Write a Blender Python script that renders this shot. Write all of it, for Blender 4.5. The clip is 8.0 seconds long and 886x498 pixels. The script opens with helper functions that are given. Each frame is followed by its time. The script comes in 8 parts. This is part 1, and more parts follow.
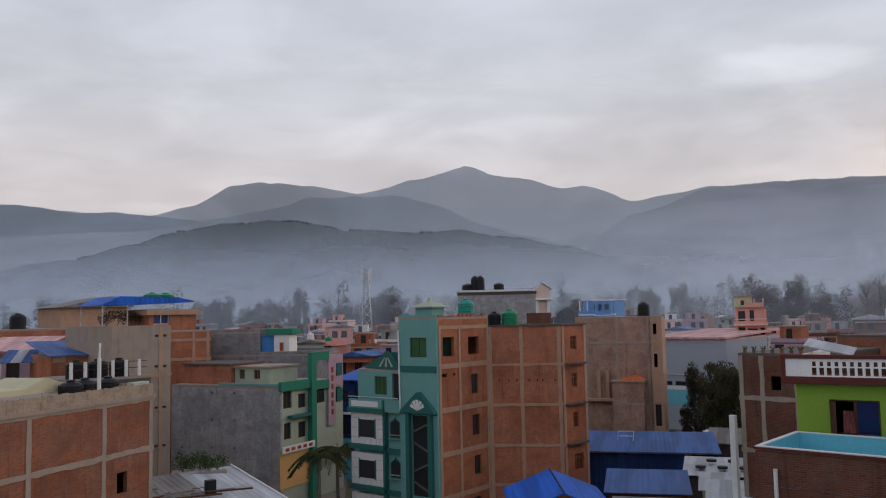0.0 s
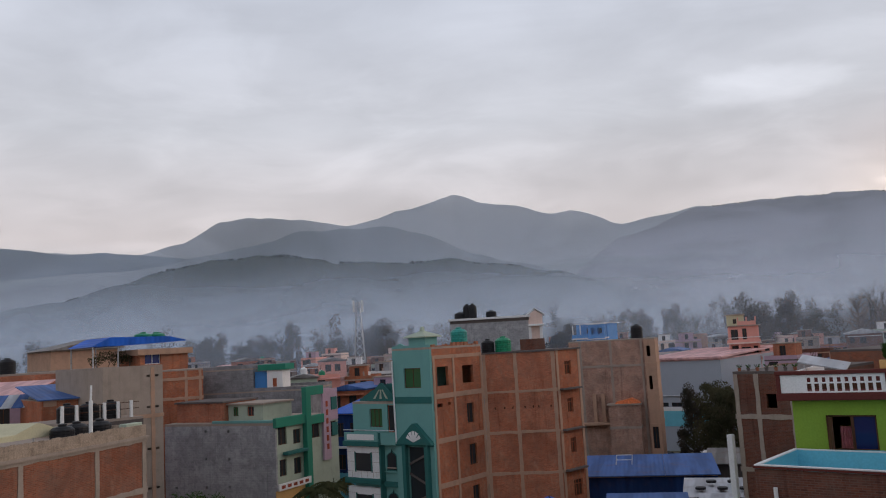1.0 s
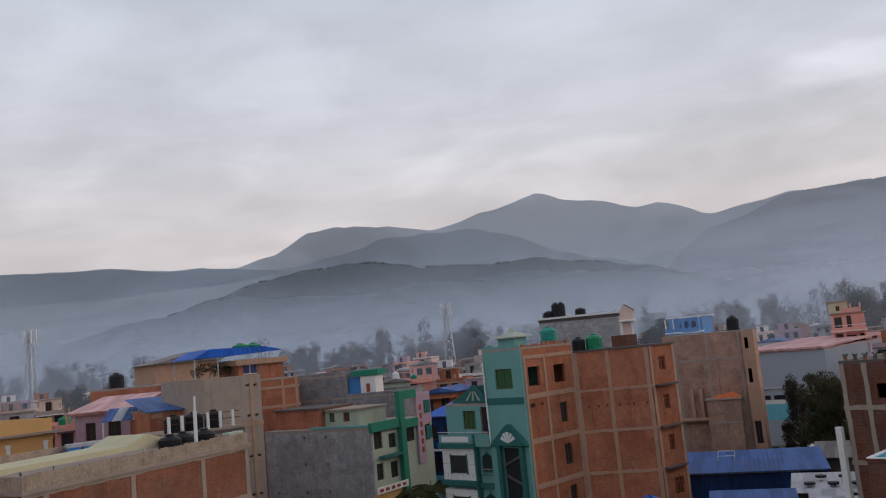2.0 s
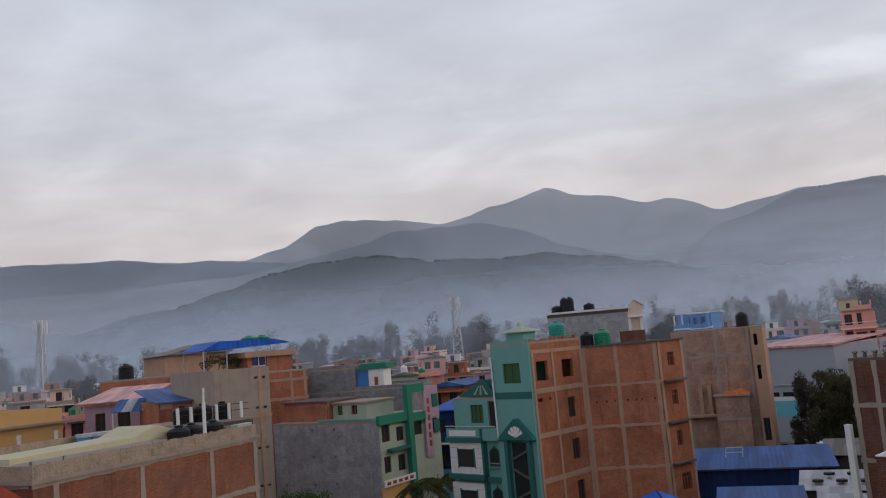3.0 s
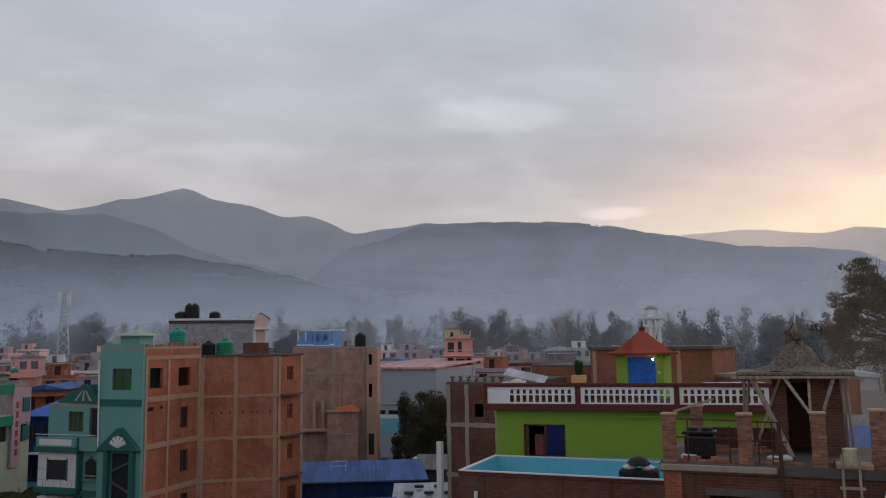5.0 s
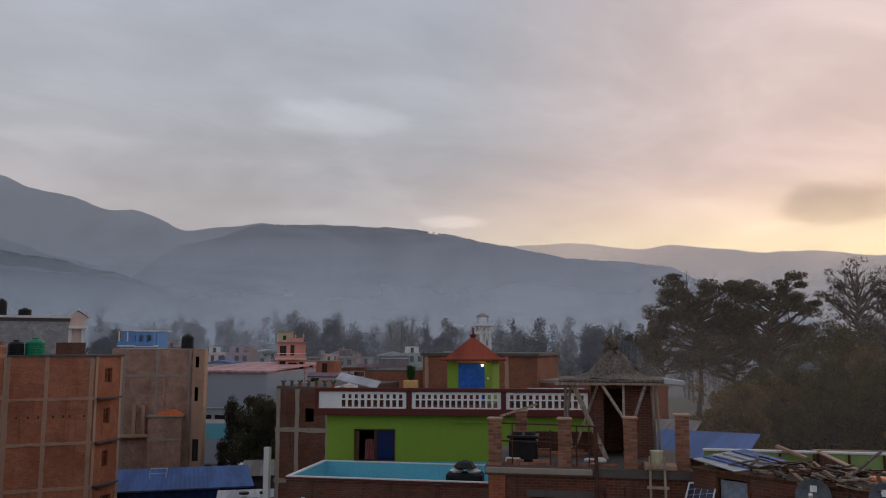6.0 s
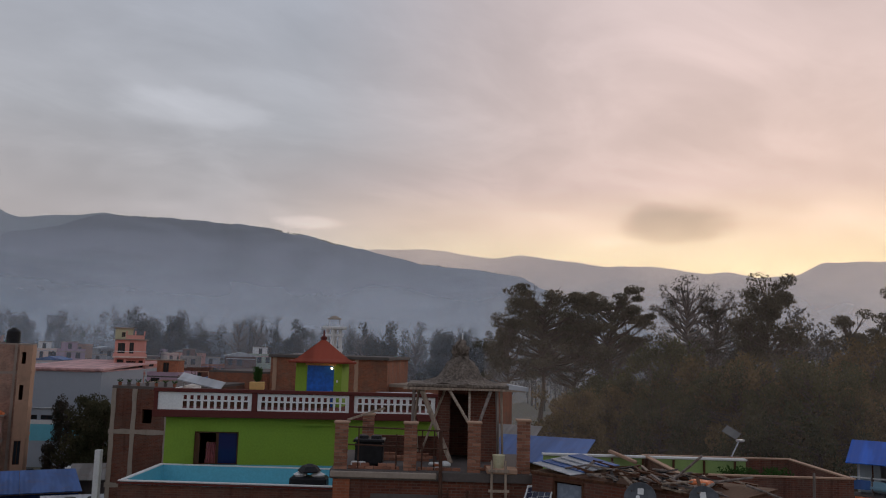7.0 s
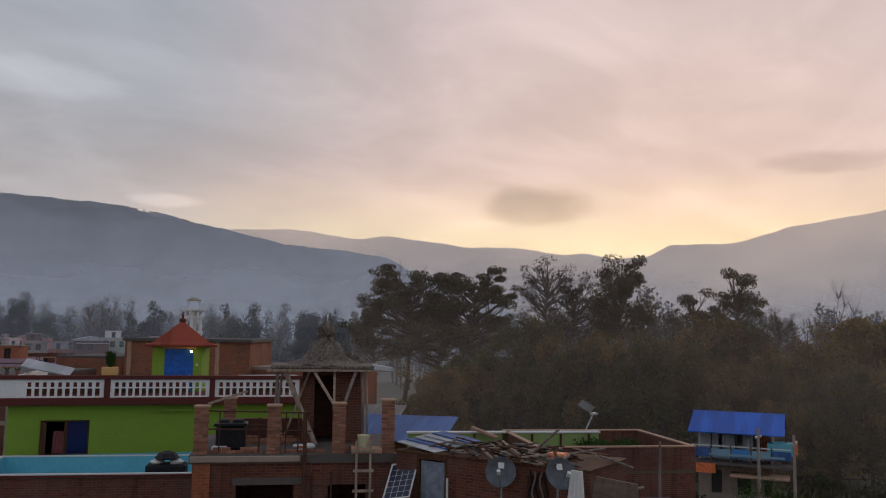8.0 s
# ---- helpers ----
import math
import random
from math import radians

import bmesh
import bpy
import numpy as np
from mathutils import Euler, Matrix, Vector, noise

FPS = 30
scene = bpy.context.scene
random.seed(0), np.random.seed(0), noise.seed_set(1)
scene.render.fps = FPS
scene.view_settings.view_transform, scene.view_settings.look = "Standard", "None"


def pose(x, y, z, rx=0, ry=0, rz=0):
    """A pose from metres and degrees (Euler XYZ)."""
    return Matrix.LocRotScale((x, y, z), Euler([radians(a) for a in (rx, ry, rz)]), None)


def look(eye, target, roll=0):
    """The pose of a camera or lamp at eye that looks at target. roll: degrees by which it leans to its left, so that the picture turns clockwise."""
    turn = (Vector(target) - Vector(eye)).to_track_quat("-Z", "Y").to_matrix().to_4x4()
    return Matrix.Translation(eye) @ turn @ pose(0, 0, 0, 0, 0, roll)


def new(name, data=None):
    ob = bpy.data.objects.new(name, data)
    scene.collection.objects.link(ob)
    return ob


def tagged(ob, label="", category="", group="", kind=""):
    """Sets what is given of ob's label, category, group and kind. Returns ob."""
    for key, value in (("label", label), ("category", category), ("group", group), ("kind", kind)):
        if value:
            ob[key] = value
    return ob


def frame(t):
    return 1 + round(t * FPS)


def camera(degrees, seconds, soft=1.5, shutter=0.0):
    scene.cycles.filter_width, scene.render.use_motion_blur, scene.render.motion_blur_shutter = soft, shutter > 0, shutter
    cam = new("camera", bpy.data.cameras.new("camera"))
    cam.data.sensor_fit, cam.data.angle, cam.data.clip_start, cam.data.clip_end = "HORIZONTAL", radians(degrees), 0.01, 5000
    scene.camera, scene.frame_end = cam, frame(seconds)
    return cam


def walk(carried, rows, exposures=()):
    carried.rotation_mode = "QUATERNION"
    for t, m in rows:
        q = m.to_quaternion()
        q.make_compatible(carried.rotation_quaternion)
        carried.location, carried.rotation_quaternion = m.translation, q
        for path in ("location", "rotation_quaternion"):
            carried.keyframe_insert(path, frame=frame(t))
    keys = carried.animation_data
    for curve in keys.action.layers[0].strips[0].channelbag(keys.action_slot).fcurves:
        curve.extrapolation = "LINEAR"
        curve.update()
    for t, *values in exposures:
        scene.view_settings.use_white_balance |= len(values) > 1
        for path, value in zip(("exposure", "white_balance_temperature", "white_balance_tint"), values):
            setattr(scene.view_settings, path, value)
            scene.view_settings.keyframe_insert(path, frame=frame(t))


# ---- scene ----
cam = camera(56.74, 8.0, soft=1.1)
EYE = 15.5
ROWS = [
    (0.0, 0.00, 4.70, -1.16),
    (0.5, -0.39, 6.07, -1.16),
    (1.0, -0.75, 6.70, -3.24),
    (1.5, 1.20, 6.88, -5.06),
    (2.0, 5.19, 7.24, -5.36),
    (2.2, 6.67, 7.42, -5.36),
    (3.3, 4.51, 6.62, -4.06),
    (3.5, 1.80, 6.54, -3.85),
    (4.0, -5.29, 6.44, -3.00),
    (4.5, -12.69, 6.48, -1.79),
    (5.0, -19.40, 6.46, -0.78),
    (5.2, -21.79, 6.48, -0.62),
    (6.3, -33.40, 6.95, 0.50),
    (6.5, -34.95, 7.13, 0.72),
    (7.0, -40.91, 7.13, 1.67),
    (7.5, -46.69, 6.74, 1.37),
    (8.0, -50.34, 5.99, 0.92),
]


def held(yaw, pitch, roll):
    """The hand-held camera on its roof: yaw to the left, pitch up, roll to the left."""
    return pose(0, 0, EYE, 0, 0, yaw) @ pose(0, 0, 0, 90 + pitch) @ pose(0, 0, 0, 0, 0, roll)


walk(cam, [(t, held(*angles)) for t, *angles in ROWS],
     exposures=[(0.0, 0.0), (4.0, 0.0), (5.0, -0.26), (6.5, -0.54), (8.0, -0.55)])

# ---- world and sun ----
SUN_BEARING, SUN_HEIGHT = 68.0, 7.0
world = bpy.data.worlds.new("world")
scene.world = world
world.use_nodes = True


class Net:
    """Short hand for a node tree."""

    def __init__(self, tree):
        self.t = tree
        tree.nodes.clear()

    def n(self, kind, **props):
        node = self.t.nodes.new(kind)
        named = dict(props)
        if "sky_type" in named:
            node.sky_type = named.pop("sky_type")
            node.sun_disc = named.pop("sun_disc")
            node.sun_elevation = named.pop("sun_elevation")
            node.sun_rotation = named.pop("sun_rotation")
        if "data_type" in named:
            node.data_type = named.pop("data_type")
            node.blend_type = named.pop("blend_type")
        if "wave_type" in named:
            node.wave_type = named.pop("wave_type")
            node.bands_direction = named.pop("bands_direction")
        for k, v in named.items():
            node.inputs[k.replace("_", " ")].default_value = v
        return node

    def link(self, a, b):
        self.t.links.new(a, b)

    def math(self, op, a, b=None, clamp=False):
        node = self.t.nodes.new("ShaderNodeMath")
        node.operation = op
        node.use_clamp = clamp
        for i, v in enumerate((a, b)):
            if v is None:
                continue
            if isinstance(v, (int, float)):
                node.inputs[i].default_value = v
            else:
                self.link(v, node.inputs[i])
        return node.outputs[0]

    def mix(self, fac, a, b, blend="MIX"):
        node = self.t.nodes.new("ShaderNodeMix")
        node.data_type = "RGBA"
        node.blend_type = blend
        for sock, v in ((node.inputs[0], fac), (node.inputs[6], a), (node.inputs[7], b)):
            if isinstance(v, (int, float)):
                sock.default_value = v
            elif isinstance(v, tuple):
                sock.default_value = (*v, 1.0)[:4]
            else:
                self.link(v, sock)
        return node.outputs[2]

    def ramp(self, fac, stops):
        node = self.t.nodes.new("ShaderNodeValToRGB")
        el = node.color_ramp.elements
        while len(el) < len(stops):
            el.new(0.5)
        for e, (p, c) in zip(el, stops):
            e.position = p
            e.color = (c, c, c, 1) if isinstance(c, (int, float)) else (*c, 1)
        self.link(fac, node.inputs[0])
        return node.outputs[0]

    def span(self, v, a, b, c=0.0, d=1.0, smooth=True):
        node = self.t.nodes.new("ShaderNodeMapRange")
        node.interpolation_type = "SMOOTHSTEP" if smooth else "LINEAR"
        for i, x in enumerate((a, b, c, d)):
            node.inputs[i + 1].default_value = x
        self.link(v, node.inputs[0])
        return node.outputs[0]

    def noise(self, vec, scale, detail=4.0, rough=0.55, distort=0.0):
        node = self.t.nodes.new("ShaderNodeTexNoise")
        node.inputs["Scale"].default_value = scale
        node.inputs["Detail"].default_value = detail
        node.inputs["Roughness"].default_value = rough
        node.inputs["Distortion"].default_value = distort
        if vec is not None:
            self.link(vec, node.inputs["Vector"])
        return node.outputs["Fac"]

    def scaled(self, vec, sx, sy, sz):
        node = self.t.nodes.new("ShaderNodeVectorMath")
        node.operation = "MULTIPLY"
        self.link(vec, node.inputs[0])
        node.inputs[1].default_value = (sx, sy, sz)
        return node.outputs[0]


def make_sky():
    w = Net(world.node_tree)
    sky = w.n("ShaderNodeTexSky", sky_type="NISHITA", sun_disc=False, sun_elevation=radians(SUN_HEIGHT), sun_rotation=radians(SUN_BEARING))
    coord = w.n("ShaderNodeTexCoord").outputs["Generated"]
    part_xyz = w.n("ShaderNodeSeparateXYZ")
    w.link(coord, part_xyz.inputs[0])
    x, y, z = part_xyz.outputs
    up = w.math("MAXIMUM", z, 0.0)
    # how near a direction lies to the dawn, over the bearing alone
    a = radians(SUN_BEARING)
    flat = w.math("SQRT", w.math("MAXIMUM", w.math("SUBTRACT", 1.0, w.math("MULTIPLY", z, z)), 0.001))
    toward = w.math("DIVIDE", w.math("ADD", w.math("MULTIPLY", x, math.sin(a)), w.math("MULTIPLY", y, math.cos(a))), flat)
    warm = w.span(toward, 0.78, 1.02)
    glow = w.span(toward, 0.71, 0.99)
    # layers of cloud seen in perspective
    lift = w.math("ADD", up, 0.16)
    plane = w.n("ShaderNodeCombineXYZ")
    w.link(w.math("DIVIDE", x, lift), plane.inputs[0])
    w.link(w.math("DIVIDE", y, lift), plane.inputs[1])
    big = w.noise(plane.outputs[0], 0.75, 3.0, 0.5, 0.3)
    small = w.noise(w.scaled(plane.outputs[0], 1.0, 1.3, 1.0), 2.1, 5.0, 0.55, 0.4)
    cloud = w.math("ADD", w.math("MULTIPLY", big, 0.6), w.math("MULTIPLY", small, 0.4))
    wisps = w.noise(w.scaled(plane.outputs[0], 0.9, 1.1, 1.0), 1.5, 5.0, 0.55, 1.2)
    tone = w.math("MULTIPLY", w.span(cloud, 0.34, 0.66, 0.87, 1.09), w.span(wisps, 0.40, 0.72, 0.97, 1.09))
    # a small dark cloud low before the dawn, and a brighter rent in the cover
    def puff(bearing, height, wide, tall):
        c = w.n("ShaderNodeVectorMath")
        c.operation = "SUBTRACT"
        w.link(coord, c.inputs[0])
        e = radians(height)
        c.inputs[1].default_value = (math.sin(radians(bearing)) * math.cos(e), math.cos(radians(bearing)) * math.cos(e), math.sin(e))
        q = w.n("ShaderNodeSeparateXYZ")
        w.link(c.outputs[0], q.inputs[0])
        g = w.math("ADD", w.math("MULTIPLY", q.outputs[0], math.cos(radians(bearing))), w.math("MULTIPLY", q.outputs[1], -math.sin(radians(bearing))))
        d2 = w.math("ADD", w.math("POWER", w.math("ABSOLUTE", w.math("DIVIDE", g, wide)), 2.0), w.math("POWER", w.math("ABSOLUTE", w.math("DIVIDE", q.outputs[2], tall)), 2.0))
        ragged = w.math("ADD", d2, w.math("MULTIPLY", w.math("SUBTRACT", w.noise(w.scaled(coord, 18.0, 18.0, 40.0), 1.0, 4.0), 0.5), 1.6))
        front_ = w.math("GREATER_THAN", w.math("ADD", w.math("MULTIPLY", x, math.sin(radians(bearing))), w.math("MULTIPLY", y, math.cos(radians(bearing)))), 0.0)
        return w.math("MULTIPLY", w.span(ragged, 0.1, 1.4, 1.0, 0.0), front_)
    tone = w.math("MULTIPLY", tone, w.math("SUBTRACT", 1.0, w.math("MULTIPLY", puff(56.8, 9.0, 0.07, 0.026), 0.34)))
    tone = w.math("MULTIPLY", tone, w.math("SUBTRACT", 1.0, w.math("MULTIPLY", puff(75.5, 11.3, 0.07, 0.014), 0.22)))
    tone = w.math("MULTIPLY", tone, w.math("ADD", 1.0, w.math("MULTIPLY", puff(22.8, 15.6, 0.10, 0.022), 0.16)))
    tone = w.math("MULTIPLY", tone, w.math("ADD", 1.0, w.math("MULTIPLY", puff(31.5, 8.6, 0.045, 0.008), 0.25)))
    cool = w.ramp(up, [(0.0, (0.58, 0.55, 0.59)), (0.14, (0.71, 0.65, 0.66)), (0.26, (0.665, 0.675, 0.735)), (0.45, (0.61, 0.65, 0.755)), (1.0, (0.42, 0.45, 0.52))])
    peach = w.ramp(up, [(0.0, (1.1, 0.83, 0.59)), (0.10, (1.7, 1.36, 0.86)), (0.15, (1.42, 1.06, 0.82)), (0.20, (1.18, 0.88, 0.80)), (0.45, (1.03, 0.83, 0.81)), (1.0, (0.42, 0.44, 0.5))])
    cover = w.mix(w.math("ADD", w.math("MULTIPLY", warm, w.span(up, 0.15, 0.26)), w.math("MULTIPLY", glow, w.span(up, 0.15, 0.26, 1.0, 0.0))), cool, peach)
    shade = w.n("ShaderNodeMix", data_type="RGBA", blend_type="MULTIPLY")
    shade.inputs[0].default_value = 1.0
    w.link(cover, shade.inputs[6])
    grey = w.n("ShaderNodeCombineXYZ")
    for i in range(3):
        w.link(tone, grey.inputs[i])
    w.link(grey.outputs[0], shade.inputs[7])
    clouds = w.n("ShaderNodeBackground", Strength=1.0)
    w.link(shade.outputs[2], clouds.inputs[0])
    clear = w.n("ShaderNodeBackground", Strength=0.1)
    w.link(sky.outputs[0], clear.inputs[0])
    both = w.n("ShaderNodeMixShader", Fac=0.93)
    w.link(clear.outputs[0], both.inputs[1])
    w.link(clouds.outputs[0], both.inputs[2])
    out = w.n("ShaderNodeOutputWorld")
    w.link(both.outputs[0], out.inputs[0])


make_sky()
sun = new("sun", bpy.data.lights.new("sun", "SUN"))
sun.data.energy, sun.data.angle, sun.data.color = 0.5, radians(20), (1.0, 0.86, 0.72)
toward_sun = Vector((math.sin(radians(SUN_BEARING)), math.cos(radians(SUN_BEARING)), math.tan(radians(SUN_HEIGHT + 8))))
sun.matrix_world = look(toward_sun * 50, (0, 0, 0))

# ---- materials ----


def principled(name, rough=0.8, metal=0.0, spec=0.3):
    m = bpy.data.materials.new(name)
    m.use_nodes = True
    net = Net(m.node_tree)
    b = net.n("ShaderNodeBsdfPrincipled", Roughness=rough, Metallic=metal)
    b.inputs["Specular IOR Level"].default_value = spec
    out = net.n("ShaderNodeOutputMaterial")
    net.link(b.outputs[0], out.inputs[0])
    return m, net, b


def wall_coords(net):
    """Along the wall, up: for faces that look along x, y is along; else x."""
    tc = net.n("ShaderNodeTexCoord")
    pos, nor = net.n("ShaderNodeSeparateXYZ"), net.n("ShaderNodeSeparateXYZ")
    net.link(tc.outputs["Object"], pos.inputs[0])
    net.link(tc.outputs["Normal"], nor.inputs[0])
    side = net.math("GREATER_THAN", net.math("ABSOLUTE", nor.outputs[0]), 0.6)
    flat = net.math("GREATER_THAN", net.math("ABSOLUTE", nor.outputs[2]), 0.6)
    u = net.math("ADD", net.math("MULTIPLY", side, pos.outputs[1]), net.math("MULTIPLY", net.math("SUBTRACT", 1.0, side), pos.outputs[0]))
    v = net.math("ADD", net.math("MULTIPLY", flat, pos.outputs[1]), net.math("MULTIPLY", net.math("SUBTRACT", 1.0, flat), pos.outputs[2]))
    c = net.n("ShaderNodeCombineXYZ")
    net.link(u, c.inputs[0])
    net.link(v, c.inputs[1])
    return c.outputs[0], tc.outputs["Object"], pos.outputs[2]


def bumped(net, b, height, strength, distance=0.02):
    bump = net.n("ShaderNodeBump", Strength=strength, Distance=distance)
    net.link(height, bump.inputs["Height"])
    net.link(bump.outputs[0], b.inputs["Normal"])


def plaster(name, colour, dirt=0.45, rough=0.85, stain=(0.10, 0.09, 0.08), scale=1.0, streak=0.5, grain=0.12):
    """Painted or bare render with blotches, run marks and fine grain."""
    m, net, b = principled(name, rough, 0, 0.2)
    uv, pos, z = wall_coords(net)
    blotch = net.span(net.noise(pos, 0.75 * scale, 7.0, 0.68, 0.5), 0.42, 0.72)
    runs = net.span(net.noise(net.scaled(uv, 3.2 * scale, 0.22 * scale, 1.0), 1.0, 4.0, 0.6), 0.48, 0.78)
    fine = net.noise(pos, 14.0, 3.0, 0.6)
    wear = net.math("MULTIPLY", net.math("ADD", net.math("MULTIPLY", blotch, 0.65), net.math("MULTIPLY", runs, streak)), dirt, True)
    light = tuple(min(1.0, c * (1 + grain * 0.5)) for c in colour)
    c1 = net.mix(net.span(fine, 0.3, 0.7), tuple(c * (1 - grain * 0.5) for c in colour), light)
    net.link(net.mix(wear, c1, stain), b.inputs["Base Color"])
    bumped(net, b, fine, 0.25, 0.01)
    return m


def brickwork(name, c1, c2, mortar, dirt=0.35, width=0.23, height=0.075, stain=(0.16, 0.12, 0.10), vary=1.0):
    m, net, b = principled(name, 0.9, 0, 0.15)
    uv, pos, z = wall_coords(net)
    wob = net.noise(pos, 1.3, 2.0)
    t = net.n("ShaderNodeTexBrick", Scale=1.0, Mortar_Size=0.011, Mortar_Smooth=0.3, Brick_Width=width, Row_Height=height, Bias=0.0)
    net.link(uv, t.inputs["Vector"])
    t.inputs["Color1"].default_value, t.inputs["Color2"].default_value, t.inputs["Mortar"].default_value = (*c1, 1), (*c2, 1), (*mortar, 1)
    patch = net.span(net.noise(pos, 0.8, 5.0, 0.65, 0.6), 0.38, 0.68)
    runs = net.span(net.noise(net.scaled(uv, 1.6, 0.3, 1.0), 1.0, 5.0, 0.65), 0.5, 0.8)
    rows = net.noise(net.scaled(uv, 3.5, 9.0, 1.0), 1.0, 4.0, 0.7)
    col = net.mix(net.math("MULTIPLY", net.span(rows, 0.35, 0.7), 0.45), t.outputs["Color"], tuple(c * 1.35 for c in c1))
    col = net.mix(net.math("MULTIPLY", patch, dirt), col, stain)
    lime = net.span(net.noise(pos, 2.6, 6.0, 0.7, 0.4), 0.56, 0.74)
    col = net.mix(net.math("MULTIPLY", lime, 0.5), col, tuple(min(1, c * 1.3) for c in mortar))
    soot = net.span(net.noise(net.scaled(pos, 1.0, 1.0, 0.45), 1.7, 5.0, 0.7), 0.58, 0.8)
    col = net.mix(net.math("MULTIPLY", soot, 0.6), col, tuple(c * 0.3 for c in c2))
    col = net.mix(net.math("MULTIPLY", runs, dirt * 0.45), col, tuple(min(1, c * 1.25) for c in mortar))
    # weathering a storey wide, and dark rain runs down the wall
    broad = net.span(net.noise(pos, 0.33, 3.0, 0.6, 0.8), 0.42, 0.66)
    col = net.mix(net.math("MULTIPLY", broad, 0.4), col, tuple(c * 0.62 for c in c2))
    wet = net.span(net.noise(net.scaled(uv, 2.4, 0.14, 1.0), 1.0, 5.0, 0.7), 0.53, 0.72)
    col = net.mix(net.math("MULTIPLY", wet, 0.5), col, tuple(c * 0.5 for c in c2))
    wash = net.span(net.noise(net.scaled(uv, 1.5, 0.5, 1.0), 0.9, 6.0, 0.75, 0.5), 0.55, 0.7)
    col = net.mix(net.math("MULTIPLY", wash, 0.45), col, tuple(min(1, c * 1.25) for c in mortar))
    net.link(col, b.inputs["Base Color"])
    h = net.math("SUBTRACT", net.math("MULTIPLY", wob, 0.4), t.outputs["Fac"])
    bumped(net, b, h, 0.6, 0.012)
    return m


def sheet_metal(name, colour, rust=0.2, rough=0.5, metal=0.0, pitch=0.18, along="y"):
    """Corrugated roof sheets: waves across the fall, laps and rust."""
    m, net, b = principled(name, rough + 0.15, metal, 0.15)
    tc = net.n("ShaderNodeTexCoord")
    wave = net.n("ShaderNodeTexWave", wave_type="BANDS", bands_direction="X" if along == "y" else "Y", Scale=1.0 / pitch * 0.16, Distortion=0.1)
    net.link(tc.outputs["Object"], wave.inputs["Vector"])
    blot = net.span(net.noise(tc.outputs["Object"], 0.7, 6.0, 0.65, 0.6), 0.5, 0.75)
    lane = net.noise(net.scaled(tc.outputs["Object"], 1.1, 0.15, 0.15), 1.0, 2.0)
    col = net.mix(net.span(lane, 0.4, 0.6), tuple(c * 0.82 for c in colour), tuple(min(1, c * 1.15) for c in colour))
    col = net.mix(net.math("MULTIPLY", blot, rust), col, (0.16, 0.09, 0.06))
    net.link(col, b.inputs["Base Color"])
    bumped(net, b, wave.outputs["Fac"], 0.7, 0.03)
    return m


def plain(name, colour, rough=0.6, metal=0.0, spec=0.4, var=0.25, scale=6.0):
    m, net, b = principled(name, rough, metal, spec)
    tc = net.n("ShaderNodeTexCoord")
    f = net.noise(tc.outputs["Object"], scale, 5.0, 0.6)
    net.link(net.mix(net.span(f, 0.3, 0.7), tuple(c * (1 - var) for c in colour), tuple(min(1, c * (1 + var)) for c in colour)), b.inputs["Base Color"])
    bumped(net, b, f, 0.15, 0.01)
    return m


def timber(name, colour):
    m, net, b = principled(name, 0.8, 0, 0.2)
    tc = net.n("ShaderNodeTexCoord")
    f = net.noise(net.scaled(tc.outputs["Object"], 9.0, 9.0, 0.9), 1.6, 5.0, 0.6)
    net.link(net.mix(net.span(f, 0.3, 0.7), tuple(c * 0.6 for c in colour), tuple(min(1, c * 1.25) for c in colour)), b.inputs["Base Color"])
    bumped(net, b, f, 0.3, 0.01)
    return m


def glass(name, tint=(0.03, 0.035, 0.04), rough=0.08):
    """Window glass in front of an unlit room."""
    m, net, b = principled(name, rough, 0, 0.5)
    b.inputs["Base Color"].default_value = (*tint, 1)
    return m


def leaves(name, c1, c2, trans=0.25, speckle=0.3):
    m = bpy.data.materials.new(name)
    m.use_nodes = True
    net = Net(m.node_tree)
    geo = net.n("ShaderNodeNewGeometry")
    tc = net.n("ShaderNodeTexCoord")
    big = net.span(net.noise(tc.outputs["Object"], 0.25, 3.0), 0.35, 0.65)
    f = net.math("ADD", net.math("MULTIPLY", geo.outputs["Random Per Island"], speckle), net.math("MULTIPLY", big, 1.0 - speckle))
    col = net.mix(f, c1, c2)
    d = net.n("ShaderNodeBsdfDiffuse", Roughness=0.8)
    tr = net.n("ShaderNodeBsdfTranslucent")
    net.link(col, d.inputs[0])
    net.link(col, tr.inputs[0])
    mx = net.n("ShaderNodeMixShader", Fac=trans)
    net.link(d.outputs[0], mx.inputs[1])
    net.link(tr.outputs[0], mx.inputs[2])
    out = net.n("ShaderNodeOutputMaterial")
    net.link(mx.outputs[0], out.inputs[0])
    return m


